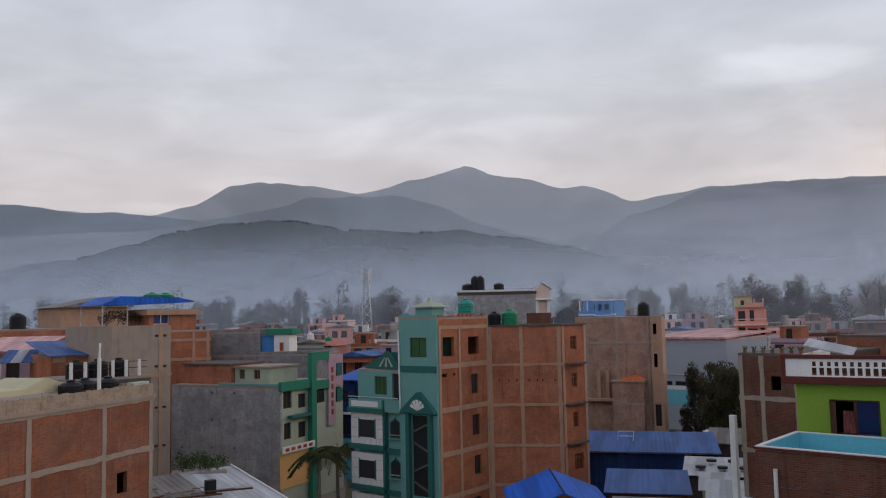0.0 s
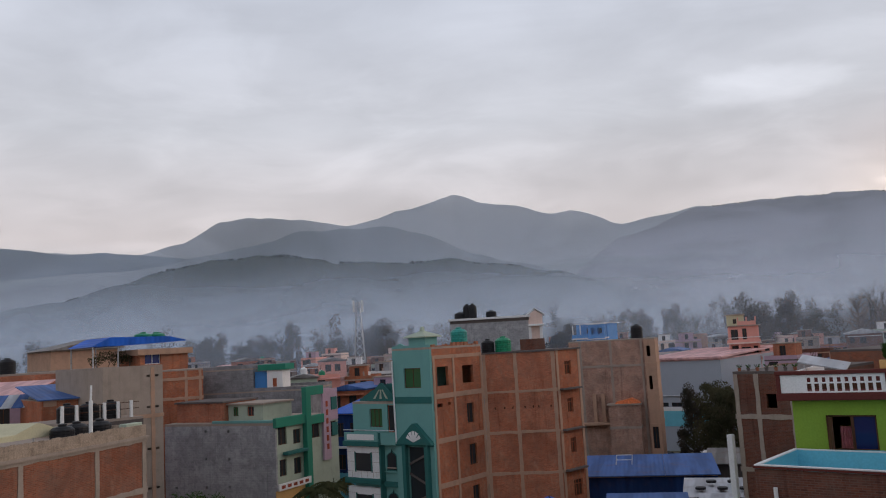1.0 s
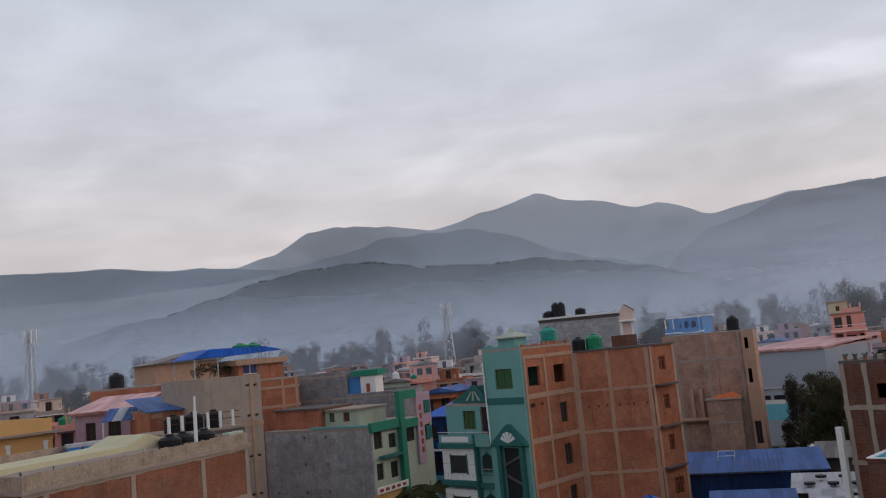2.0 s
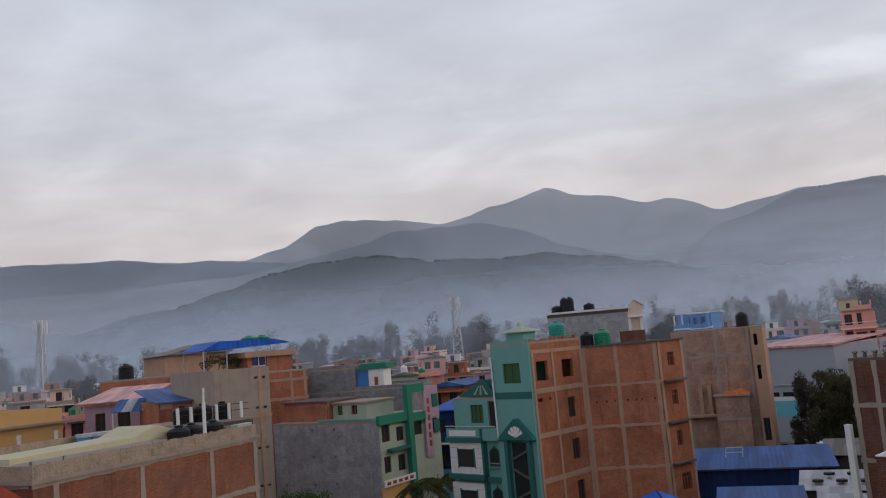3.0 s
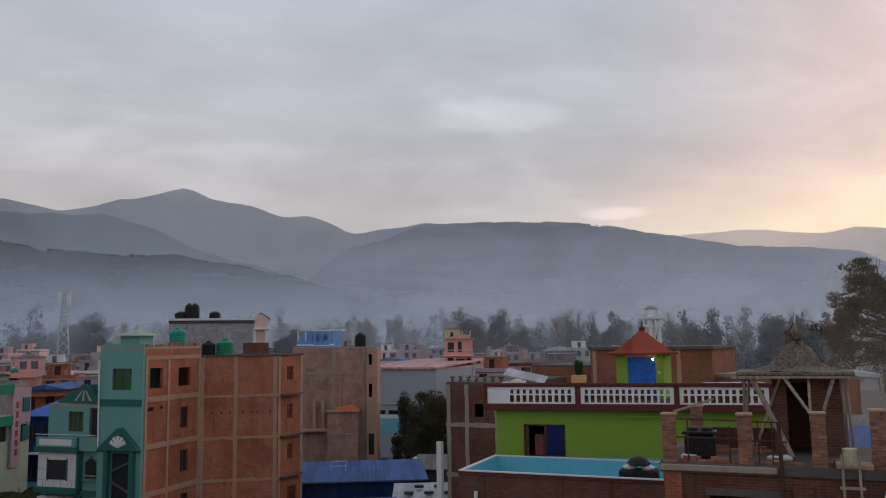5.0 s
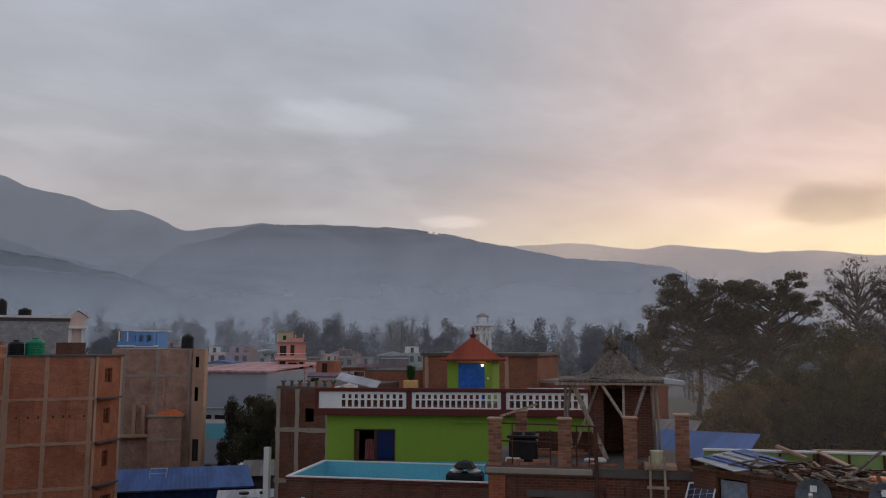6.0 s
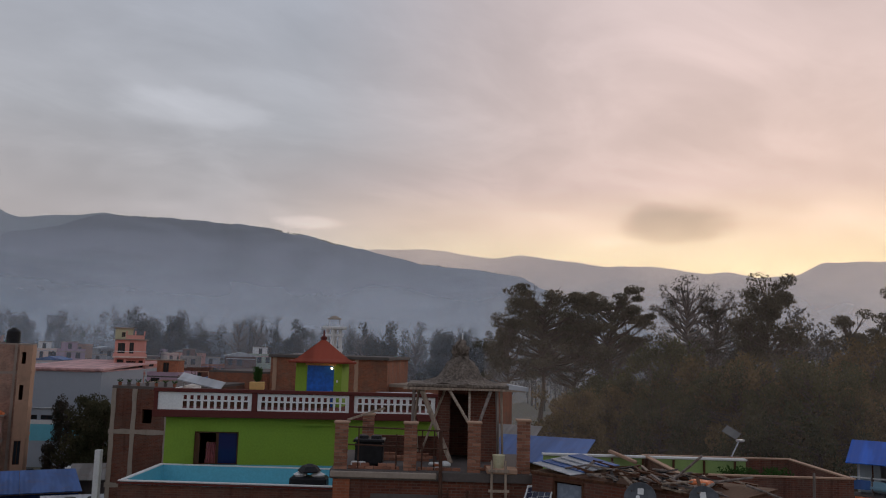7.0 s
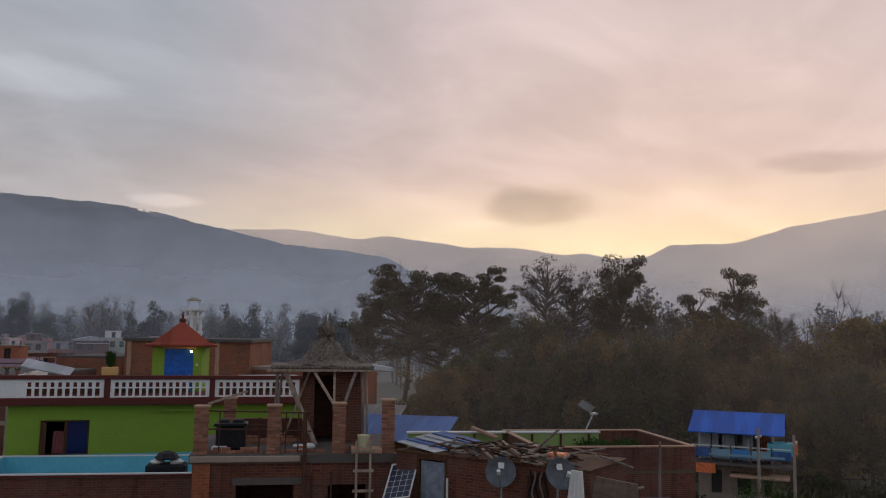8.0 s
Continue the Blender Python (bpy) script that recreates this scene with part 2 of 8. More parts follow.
def haze_sheet(name, colour, low, high, most, least, scale, patch=0.35):
    """Haze painted on a thin sheet: thick near the ground, thinning upwards, torn by noise. It scatters the sky's
    light.
    """
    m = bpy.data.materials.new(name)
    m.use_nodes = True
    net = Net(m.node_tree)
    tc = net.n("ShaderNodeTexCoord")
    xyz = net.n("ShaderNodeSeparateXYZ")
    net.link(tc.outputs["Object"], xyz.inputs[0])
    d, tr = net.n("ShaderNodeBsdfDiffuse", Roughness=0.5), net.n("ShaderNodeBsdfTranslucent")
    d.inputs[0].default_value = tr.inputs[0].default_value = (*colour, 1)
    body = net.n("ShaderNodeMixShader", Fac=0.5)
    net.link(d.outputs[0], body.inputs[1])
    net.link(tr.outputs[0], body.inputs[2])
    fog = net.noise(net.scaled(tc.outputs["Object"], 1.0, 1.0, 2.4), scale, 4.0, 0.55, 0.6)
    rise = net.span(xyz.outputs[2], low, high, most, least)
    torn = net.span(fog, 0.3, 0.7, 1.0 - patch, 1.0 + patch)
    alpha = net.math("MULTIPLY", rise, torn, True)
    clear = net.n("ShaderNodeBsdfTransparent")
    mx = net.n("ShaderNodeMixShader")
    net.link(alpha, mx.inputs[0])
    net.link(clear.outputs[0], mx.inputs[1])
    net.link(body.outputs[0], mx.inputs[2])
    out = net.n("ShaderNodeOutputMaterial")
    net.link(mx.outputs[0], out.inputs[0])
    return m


M_BRICK = brickwork("orange_brick", (0.50, 0.15, 0.07), (0.31, 0.088, 0.045), (0.38, 0.235, 0.155))
M_BRICK_PALE = brickwork("weathered_brick", (0.52, 0.175, 0.095), (0.34, 0.105, 0.06), (0.42, 0.245, 0.165), 0.35)
M_BRICK_GREY = brickwork("greyed_brick", (0.46, 0.265, 0.195), (0.30, 0.165, 0.125), (0.48, 0.35, 0.29), 0.55, stain=(0.19, 0.14, 0.12))
M_BRICK_DARK = brickwork("dark_red_brick", (0.19, 0.066, 0.042), (0.10, 0.036, 0.027), (0.17, 0.115, 0.092), 0.45)
M_CONC = plaster("bare_concrete", (0.36, 0.295, 0.25), 0.55, stain=(0.16, 0.14, 0.12))
M_CONC_PALE = plaster("pale_concrete", (0.46, 0.29, 0.205), 0.5, stain=(0.18, 0.13, 0.10))
M_CONC_DARK = plaster("dark_concrete", (0.13, 0.11, 0.105), 0.6, stain=(0.05, 0.045, 0.04))
M_CEMENT = plaster("lumpy_cement", (0.19, 0.155, 0.13), 0.8, stain=(0.05, 0.04, 0.035), scale=3.0, grain=0.8)
M_BRICK_RED = brickwork("dull_red_brick", (0.34, 0.115, 0.065), (0.21, 0.07, 0.042), (0.27, 0.165, 0.115), 0.5)
M_GREY_DARK = brickwork("sooty_grey_block", (0.27, 0.265, 0.275), (0.2, 0.195, 0.205), (0.29, 0.285, 0.29), 0.5, 0.42, 0.2, stain=(0.1, 0.1, 0.105))
M_GREY = brickwork("grey_blockwork", (0.40, 0.40, 0.415), (0.31, 0.31, 0.325), (0.44, 0.44, 0.45), 0.45, 0.42, 0.2, stain=(0.14, 0.14, 0.15))
M_GREY_SMOOTH = plaster("grey_cement_render", (0.34, 0.34, 0.36), 0.45, stain=(0.16, 0.16, 0.17))
M_TEAL = plaster("teal_paint", (0.16, 0.36, 0.34), 0.18, stain=(0.08, 0.16, 0.15))
M_TEAL_DARK = plaster("dark_teal_paint", (0.03, 0.14, 0.13), 0.2)
M_WHITE = plaster("white_paint", (0.74, 0.74, 0.74), 0.25, stain=(0.32, 0.30, 0.28))
M_WHITE_CLEAN = plaster("fresh_white_paint", (0.84, 0.84, 0.84), 0.12, stain=(0.4, 0.38, 0.36))
M_PARAPET = plaster("weathered_parapet", (0.38, 0.30, 0.235), 0.85, stain=(0.11, 0.085, 0.065), scale=2.2, grain=0.4)
M_CREAM = plaster("cream_paint", (0.56, 0.53, 0.36), 0.25, stain=(0.3, 0.26, 0.18))
# Pale green toned down, with the street front's shade put into the colour.
M_PALEGREEN = plaster("pale_green_paint", (0.40, 0.46, 0.37), 0.3)
M_GREEN = plaster("emerald_paint", (0.03, 0.21, 0.14), 0.25)
M_LIME = plaster("lime_green_paint", (0.24, 0.38, 0.05), 0.18, stain=(0.14, 0.22, 0.05))
M_TURQ = plaster("turquoise_paint", (0.16, 0.50, 0.62), 0.15, stain=(0.12, 0.25, 0.3))
M_BLUSH = plaster("blush_paint", (0.74, 0.57, 0.50), 0.35, stain=(0.34, 0.24, 0.2))
M_PINK = plaster("pink_paint", (0.74, 0.36, 0.30), 0.25, stain=(0.3, 0.17, 0.15))
M_MAUVE = plaster("mauve_paint", (0.45, 0.32, 0.40), 0.3)
M_BLUEWALL = plaster("sky_blue_paint", (0.08, 0.27, 0.62), 0.2)
M_YELLOW = plaster("ochre_yellow_paint", (0.70, 0.42, 0.17), 0.2, stain=(0.3, 0.19, 0.1))
M_MAROON = plaster("maroon_paint", (0.13, 0.035, 0.03), 0.3, stain=(0.06, 0.03, 0.03))
M_RAIL = plaster("pale_blue_rail_paint", (0.24, 0.40, 0.52), 0.3, stain=(0.12, 0.16, 0.2))
M_HALL = plaster("grey_blue_cladding", (0.36, 0.40, 0.46), 0.2, stain=(0.25, 0.27, 0.3))
M_BLUE = sheet_metal("blue_roof_sheet", (0.02, 0.12, 0.55), 0.12, 0.42)
M_BLUE_FADED = sheet_metal("faded_blue_sheet", (0.06, 0.13, 0.34), 0.35, 0.45)
M_NAVY = sheet_metal("navy_sheet", (0.015, 0.045, 0.15), 0.15)
M_TIN = sheet_metal("weathered_tin", (0.22, 0.21, 0.205), 0.6, 0.5, 0.2)
M_TIN_WHITE = sheet_metal("white_tin", (0.46, 0.48, 0.52), 0.35, 0.45)
M_TIN_PINK = sheet_metal("faded_red_sheet", (0.60, 0.36, 0.36), 0.2)
M_RED = sheet_metal("red_roof_sheet", (0.30, 0.065, 0.04), 0.2)
M_BLACK = plain("black_plastic", (0.015, 0.015, 0.018), 0.5, 0, 0.25)
M_TANKGREEN = plain("green_plastic", (0.01, 0.22, 0.11), 0.4)
M_TANKTEAL = plain("teal_plastic", (0.02, 0.26, 0.22), 0.4)
M_GLASS = glass("window_glass")
M_GREENGLASS = glass("green_curtained_glass", (0.04, 0.12, 0.05))
M_WOODDARK = timber("dark_stained_wood", (0.10, 0.045, 0.025))
M_WOOD = timber("weathered_timber", (0.36, 0.28, 0.22))
M_WOODRED = timber("reddish_wood", (0.34, 0.10, 0.05))
M_STEEL = plain("galvanised_steel", (0.45, 0.46, 0.48), 0.4, 0.8, 0.5)
M_RUST = plain("rusty_iron", (0.10, 0.05, 0.035), 0.8, 0.3, 0.3)
M_TARP_ORANGE = plain("orange_tarpaulin", (0.75, 0.20, 0.07), 0.6)
M_BARK = timber("bark", (0.13, 0.10, 0.08))
M_BAREBARK = timber("grey_bark", (0.24, 0.20, 0.18))
M_LEAF = leaves("dark_leaves", (0.055, 0.058, 0.034), (0.13, 0.12, 0.072), 0.35)
M_LEAF_TALL = leaves("crown_leaves", (0.075, 0.072, 0.048), (0.18, 0.155, 0.11), 0.45)
M_LEAF_BROWN = leaves("bamboo_leaves", (0.085, 0.074, 0.038), (0.33, 0.225, 0.105), 0.4)
M_LEAF_OLIVE = leaves("olive_leaves", (0.06, 0.068, 0.034), (0.17, 0.155, 0.075), 0.35)
M_LEAF_GREEN = leaves("fresh_leaves", (0.04, 0.09, 0.025), (0.09, 0.15, 0.05))
M_LEAF_FAR = leaves("wood_leaves", (0.052, 0.052, 0.042), (0.115, 0.10, 0.082), 0.25, 0.2)
M_FOREST = leaves("hill_forest", (0.035, 0.05, 0.035), (0.07, 0.075, 0.055), 0.0)
M_GRASS = plaster("dry_grass_and_earth", (0.13, 0.12, 0.075), 0.6, stain=(0.07, 0.06, 0.045), scale=0.06, streak=0.0)
M_ROAD = plaster("dusty_road", (0.24, 0.21, 0.18), 0.4, stain=(0.12, 0.10, 0.09), scale=0.3, streak=0.0)

# ---- shape helpers ----


def mesh_of(bm, name, mat):
    me = bpy.data.meshes.new(name)
    bm.to_mesh(me)
    bm.free()
    for m in mat if isinstance(mat, (list, tuple)) else [mat]:
        me.materials.append(m)
    return me


def part(name, bm, mat, parent, label="", at=None):
    """Links a bmesh as one mesh object under a thing or a part."""
    ob = new(name, mesh_of(bm, name, mat))
    ob.parent = parent
    if at is not None:
        ob.matrix_basis = at
    if label:
        ob["label"] = label
    return ob


def thing(name, label, category, m=None, group="", kind=""):
    ob = new(name)
    ob.empty_display_size = 0.3
    if m is not None:
        ob.matrix_basis = m
    return tagged(ob, label, category, group, kind)


def solid(name, bm, mat, label, category, m=None, group="", kind=""):
    ob = new(name, mesh_of(bm, name, mat))
    if m is not None:
        ob.matrix_basis = m
    return tagged(ob, label, category, group, kind)


def add_box(bm, x0, y0, z0, x1, y1, z1, m=None):
    vs = [bm.verts.new(c) for c in ((x0, y0, z0), (x1, y0, z0), (x1, y1, z0), (x0, y1, z0), (x0, y0, z1), (x1, y0, z1), (x1, y1, z1), (x0, y1, z1))]
    if m is not None:
        for v in vs:
            v.co = m @ v.co
    for f in ((3, 2, 1, 0), (4, 5, 6, 7), (0, 1, 5, 4), (1, 2, 6, 5), (2, 3, 7, 6), (3, 0, 4, 7)):
        bm.faces.new([vs[i] for i in f])
    return vs


def box(x0, y0, z0, x1, y1, z1, bevel=0.0):
    bm = bmesh.new()
    add_box(bm, x0, y0, z0, x1, y1, z1)
    if bevel:
        bmesh.ops.bevel(bm, geom=bm.edges[:], offset=bevel, segments=1, affect="EDGES")
    return bm


def add_bar(bm, a, b, r0, r1=None, sides=6):
    """A straight round bar from a to b, tapering from r0 to r1."""
    a, b = Vector(a), Vector(b)
    r1 = r0 if r1 is None else r1
    q = (b - a).to_track_quat("Z", "Y")
    rings = []
    for c, r in ((a, r0), (b, r1)):
        rings.append([bm.verts.new(c + q @ Vector((r * math.cos(k * math.tau / sides), r * math.sin(k * math.tau / sides), 0))) for k in range(sides)])
    for k in range(sides):
        j = (k + 1) % sides
        bm.faces.new((rings[0][k], rings[0][j], rings[1][j], rings[1][k]))
    bm.faces.new(rings[0][::-1])
    bm.faces.new(rings[1])


def bar(a, b, r0, r1=None, sides=6):
    bm = bmesh.new()
    add_bar(bm, a, b, r0, r1, sides)
    return bm


def rough_box(x0, y0, z0, x1, y1, z1, seed, jitter=0.035):
    """A cast strip with uneven edges, as concrete left from rough shuttering."""
    bm = bmesh.new()
    rnd = random.Random(seed)
    tall = (z1 - z0) > (x1 - x0)
    n = max(2, int(max(z1 - z0, x1 - x0) / 0.45))
    rings = []
    for k in range(n + 1):
        t = k / n
        j = [rnd.uniform(-jitter, jitter) for _ in range(2)]
        if tall:
            z = z0 + (z1 - z0) * t
            ring = ((x0 + j[0], y0, z), (x1 + j[1], y0, z), (x1 + j[1], y1, z), (x0 + j[0], y1, z))
        else:
            x = x0 + (x1 - x0) * t
            ring = ((x, y0, z0 + j[0]), (x, y1, z0 + j[0]), (x, y1, z1 + j[1]), (x, y0, z1 + j[1]))
        rings.append([bm.verts.new(c) for c in ring])
    for lo, hi in zip(rings, rings[1:]):
        for k in range(4):
            m = (k + 1) % 4
            bm.faces.new((lo[k], lo[m], hi[m], hi[k]))
    bm.faces.new(rings[0][::-1])
    bm.faces.new(rings[-1])
    bmesh.ops.recalc_face_normals(bm, faces=bm.faces[:])
    return bm


def lathe(profile, sides=20, bm=None, m=None):
    """A body of revolution: profile of (radius, height) from the foot up."""
    bm = bm or bmesh.new()
    rings = []
    for r, z in profile:
        ring = [Vector((r * math.cos(k * math.tau / sides), r * math.sin(k * math.tau / sides), z)) for k in range(sides)]
        rings.append([bm.verts.new(m @ v if m is not None else v) for v in ring])
    for lo, hi in zip(rings, rings[1:]):
        for k in range(sides):
            j = (k + 1) % sides
            bm.faces.new((lo[k], lo[j], hi[j], hi[k]))
    bm.faces.new(rings[0][::-1])
    bm.faces.new(rings[-1])
    return bm


def prism(outline, y0, y1, bm=None):
    """An outline of (x, z), counter-clockwise from the front, drawn out from y0 to y1."""
    bm = bm or bmesh.new()
    f = [bm.verts.new((x, y0, z)) for x, z in outline]
    g = [bm.verts.new((x, y1, z)) for x, z in outline]
    n = len(outline)
    bm.faces.new(f)
    bm.faces.new(g[::-1])
    for k in range(n):
        j = (k + 1) % n
        bm.faces.new((f[k], g[k], g[j], f[j]))
    return bm


def polar(bearing, dist, z=0.0):
    """A place by its bearing, clockwise from +y, and its distance from the roof's edge."""
    a = radians(bearing)
    return Vector((dist * math.sin(a), dist * math.cos(a), z))


def facing(p0, p1, z=0.0):
    """The frame of a front that runs from p0 to p1: x along it, y to its back."""
    d = Vector((p1[0] - p0[0], p1[1] - p0[1], 0))
    return pose(p0[0], p0[1], z, 0, 0, math.degrees(math.atan2(d.y, d.x))), d.length


def wall_bm(length, z0, z1, thick, holes=()):
    """A wall in the plane y=0 (front) to y=thick with rectangular openings (x0, z0, x1, z1) cut through it."""
    bm = bmesh.new()
    us = sorted({0.0, length, *(h[0] for h in holes), *(h[2] for h in holes)})
    zs = sorted({z0, z1, *(h[1] for h in holes), *(h[3] for h in holes)})
    us = [u for u in us if 0 <= u <= length]
    zs = [z for z in zs if z0 <= z <= z1]
    grid = {}

    def v(i, j, k):
        if (i, j, k) not in grid:
            grid[i, j, k] = bm.verts.new((us[i], (0.0, thick)[k], zs[j]))
        return grid[i, j, k]

    def full(i, j):
        if not (0 <= i < len(us) - 1 and 0 <= j < len(zs) - 1):
            return False
        cx, cz = (us[i] + us[i + 1]) / 2, (zs[j] + zs[j + 1]) / 2
        return not any(h[0] < cx < h[2] and h[1] < cz < h[3] for h in holes)

    for i in range(len(us) - 1):
        for j in range(len(zs) - 1):
            if not full(i, j):
                continue
            bm.faces.new((v(i, j, 0), v(i + 1, j, 0), v(i + 1, j + 1, 0), v(i, j + 1, 0)))
            bm.faces.new((v(i, j, 1), v(i, j + 1, 1), v(i + 1, j + 1, 1), v(i + 1, j, 1)))
            if not full(i - 1, j):
                bm.faces.new((v(i, j, 0), v(i, j + 1, 0), v(i, j + 1, 1), v(i, j, 1)))
            if not full(i + 1, j):
                bm.faces.new((v(i + 1, j, 0), v(i + 1, j, 1), v(i + 1, j + 1, 1), v(i + 1, j + 1, 0)))
            if not full(i, j - 1):
                bm.faces.new((v(i, j, 0), v(i, j, 1), v(i + 1, j, 1), v(i + 1, j, 0)))
            if not full(i, j + 1):
                bm.faces.new((v(i, j + 1, 0), v(i + 1, j + 1, 0), v(i + 1, j + 1, 1), v(i, j + 1, 1)))
    return bm


def ring_bm(x0, y0, x1, y1, t, z0, z1):
    """A low wall all round a flat roof, in one piece."""
    bm = bmesh.new()
    outer, inner = ((x0, y0), (x1, y0), (x1, y1), (x0, y1)), ((x0 + t, y0 + t), (x1 - t, y0 + t), (x1 - t, y1 - t), (x0 + t, y1 - t))
    v = [[bm.verts.new((x, y, z)) for x, y in loop] for z in (z0, z1) for loop in (outer, inner)]
    for k in range(4):
        j = (k + 1) % 4
        bm.faces.new((v[0][k], v[0][j], v[2][j], v[2][k]))
        bm.faces.new((v[1][j], v[1][k], v[3][k], v[3][j]))
        bm.faces.new((v[2][k], v[2][j], v[3][j], v[3][k]))
        bm.faces.new((v[0][j], v[0][k], v[1][k], v[1][j]))
    return bm


def window_in(parent, at, hole, frame_mat=None, pane_mat=None, mullions=1, depth=0.12, transom=False, name="window"):
    """A window set into an opening: frame with mullions, and panes behind."""
    x0, z0, x1, z1 = hole[:4]
    frame_mat, pane_mat = frame_mat or M_WOODDARK, pane_mat or M_GLASS
    t = 0.05
    xs = [x0 + (x1 - x0) * k / (mullions + 1) for k in range(mullions + 2)]
    zs = [z0, z0 + (z1 - z0) * 0.72, z1] if transom else [z0, z1]
    holes = [(a - x0 + (t if i == 0 else t / 2), c + (t if j == 0 else t / 2), b - x0 - (t if i == mullions else t / 2), d - (t if j == len(zs) - 2 else t / 2))
             for i, (a, b) in enumerate(zip(xs, xs[1:])) for j, (c, d) in enumerate(zip(zs, zs[1:]))]
    bm = wall_bm(x1 - x0, z0, z1, 0.06, holes)
    bmesh.ops.translate(bm, verts=bm.verts[:], vec=(x0, depth, 0))
    win = part(name, bm, frame_mat, parent, at=at)
    part("pane", box(x0 + t, depth + 0.025, z0 + t, x1 - t, depth + 0.035, z1 - t), pane_mat, win)
    return win


def building(name, label, p0, p1, depth, z0, z1, mat, sides=None, bands=(), band_mat=None, parapet=0.0, columns=(), slab=0.15,
             roof_mat=None, wall_mats=None, thick=0.23, overhang=0.0, band=0.13, parapet_mat=None, category="house", group=""):
    """A flat-roofed building. p0, p1: the front's ends on the plan. sides: face -> openings (x0, z0, x1, z1, kind).
    bands: heights of floor slabs that show; columns: face -> places along it."""
    m, w = facing(p0, p1, 0.0)
    b = thing(name, label, category, m, group)
    sides, columns = sides or {}, columns or {}
    wall_mats = wall_mats or {}
    top = z1 - slab - parapet
    lengths = {"front": w, "back": w - 2 * thick, "right": depth - thick, "left": depth - thick}
    frames = {"front": pose(0, 0, 0), "right": pose(w, thick, 0, 0, 0, 90), "left": pose(0, depth, 0, 0, 0, -90), "back": pose(w - thick, depth, 0, 0, 0, 180)}
    for side in ("front", "right", "left", "back"):
        holes = sides.get(side, ())
        wall = part("wall", wall_bm(lengths[side], z0, top, thick, [h[:4] for h in holes]), wall_mats.get(side, mat), b, at=frames[side])
        for h in holes:
            kind = h[4] if len(h) > 4 else "window"
            if kind == "hole":
                continue
            opts = h[5] if len(h) > 5 else {}
            window_in(b, frames[side], h, **opts)
        for z in bands:
            o = 0.05 if side == "front" else 0.0
            part("floor_band", rough_box(-o, -0.045, z - band, lengths[side] + o, 0.0, z + band, int(z * 10) + len(side)), band_mat or M_CONC_PALE, b, at=frames[side])
        for x in columns.get(side, ()):
            part("column", rough_box(x - 0.13, -0.035, z0, x + 0.13, 0.0, top, int(x * 10) + len(side), 0.025), band_mat or M_CONC_PALE, b, at=frames[side])
    o = overhang
    part("roof", box(-o, -o, top, w + o, depth + o, top + slab), roof_mat or M_CONC, b)
    if parapet:
        part("parapet", ring_bm(0, 0, w, depth, 0.12, top + slab, z1), parapet_mat or mat, b)
    return b


def leaf_cloud(bm, centre, size, n, leaf, rnd, flat=0.8, hollow=0.35):
    """n small bent leaf sprays scattered through a rounded clump."""
    for _ in range(n):
        while True:
            p = Vector((rnd.uniform(-1, 1), rnd.uniform(-1, 1), rnd.uniform(-1, 1)))
            if hollow < p.length < 1:
                break
        p = Vector(centre) + Vector((p.x * size, p.y * size, p.z * size * flat))
        q = Euler((rnd.uniform(0, 6.28), rnd.uniform(0, 6.28), rnd.uniform(0, 6.28))).to_matrix()
        s = leaf * rnd.uniform(0.6, 1.3)
        a, b, c, d = (bm.verts.new(p + q @ Vector(k)) for k in ((-s, 0, 0), (0, -s * 0.5, s * 0.15), (s, 0, 0), (0, s * 0.5, s * 0.15)))
        bm.faces.new((a, b, c))
        bm.faces.new((a, c, d))


def slope(x0, y0, x1, y1, z0, z1, t):
    """A sheet rising from the front edge to the back."""
    bm = bmesh.new()
    v = [bm.verts.new(c) for c in ((x0, y0, z0), (x1, y0, z0), (x1, y1, z1), (x0, y1, z1), (x0, y0, z0 + t), (x1, y0, z0 + t), (x1, y1, z1 + t), (x0, y1, z1 + t))]
    for f in ((3, 2, 1, 0), (4, 5, 6, 7), (0, 1, 5, 4), (1, 2, 6, 5), (2, 3, 7, 6), (3, 0, 4, 7)):
        bm.faces.new([v[i] for i in f])
    return bm


def bush(place, r, label, group, seed, mat=None):
    rnd = random.Random(seed + 50)
    t = thing("shrub", label, "shrub", pose(*place), group)
    bm = bmesh.new()
    for k in range(5):
        add_bar(bm, (0, 0, 0), (rnd.uniform(-r, r) * 0.6, rnd.uniform(-r, r) * 0.6, r), 0.02, 0.01, 4)
    part("stem", bm, M_BARK, t)
    bm = bmesh.new()
    for k in range(4):
        leaf_cloud(bm, (rnd.uniform(-r, r) * 0.5, rnd.uniform(-r, r) * 0.5, r * rnd.uniform(0.5, 1.1)), r * 0.6, 60, 0.07, rnd, 0.8, 0.0)
    part("foliage", bm, mat or M_LEAF_GREEN, t)
    return t

# ---- ground, hills, mist and painted haze sheets ----


def make_ground():
    bm = bmesh.new()
    rings = []
    for r in (0.01, 40, 90, 160, 300, 600, 1200, 2500, 4900):
        rings.append([bm.verts.new((r * math.sin(k * math.tau / 64), r * math.cos(k * math.tau / 64), 0)) for k in range(64)])
    for lo, hi in zip(rings, rings[1:]):
        for k in range(64):
            j = (k + 1) % 64
            bm.faces.new((lo[k], hi[k], hi[j], lo[j]))
    bmesh.ops.recalc_face_normals(bm, faces=bm.faces[:])
    return solid("ground", bm, M_GRASS, "flat valley floor of dry grass and bare earth", "ground", kind="structure")


make_ground()


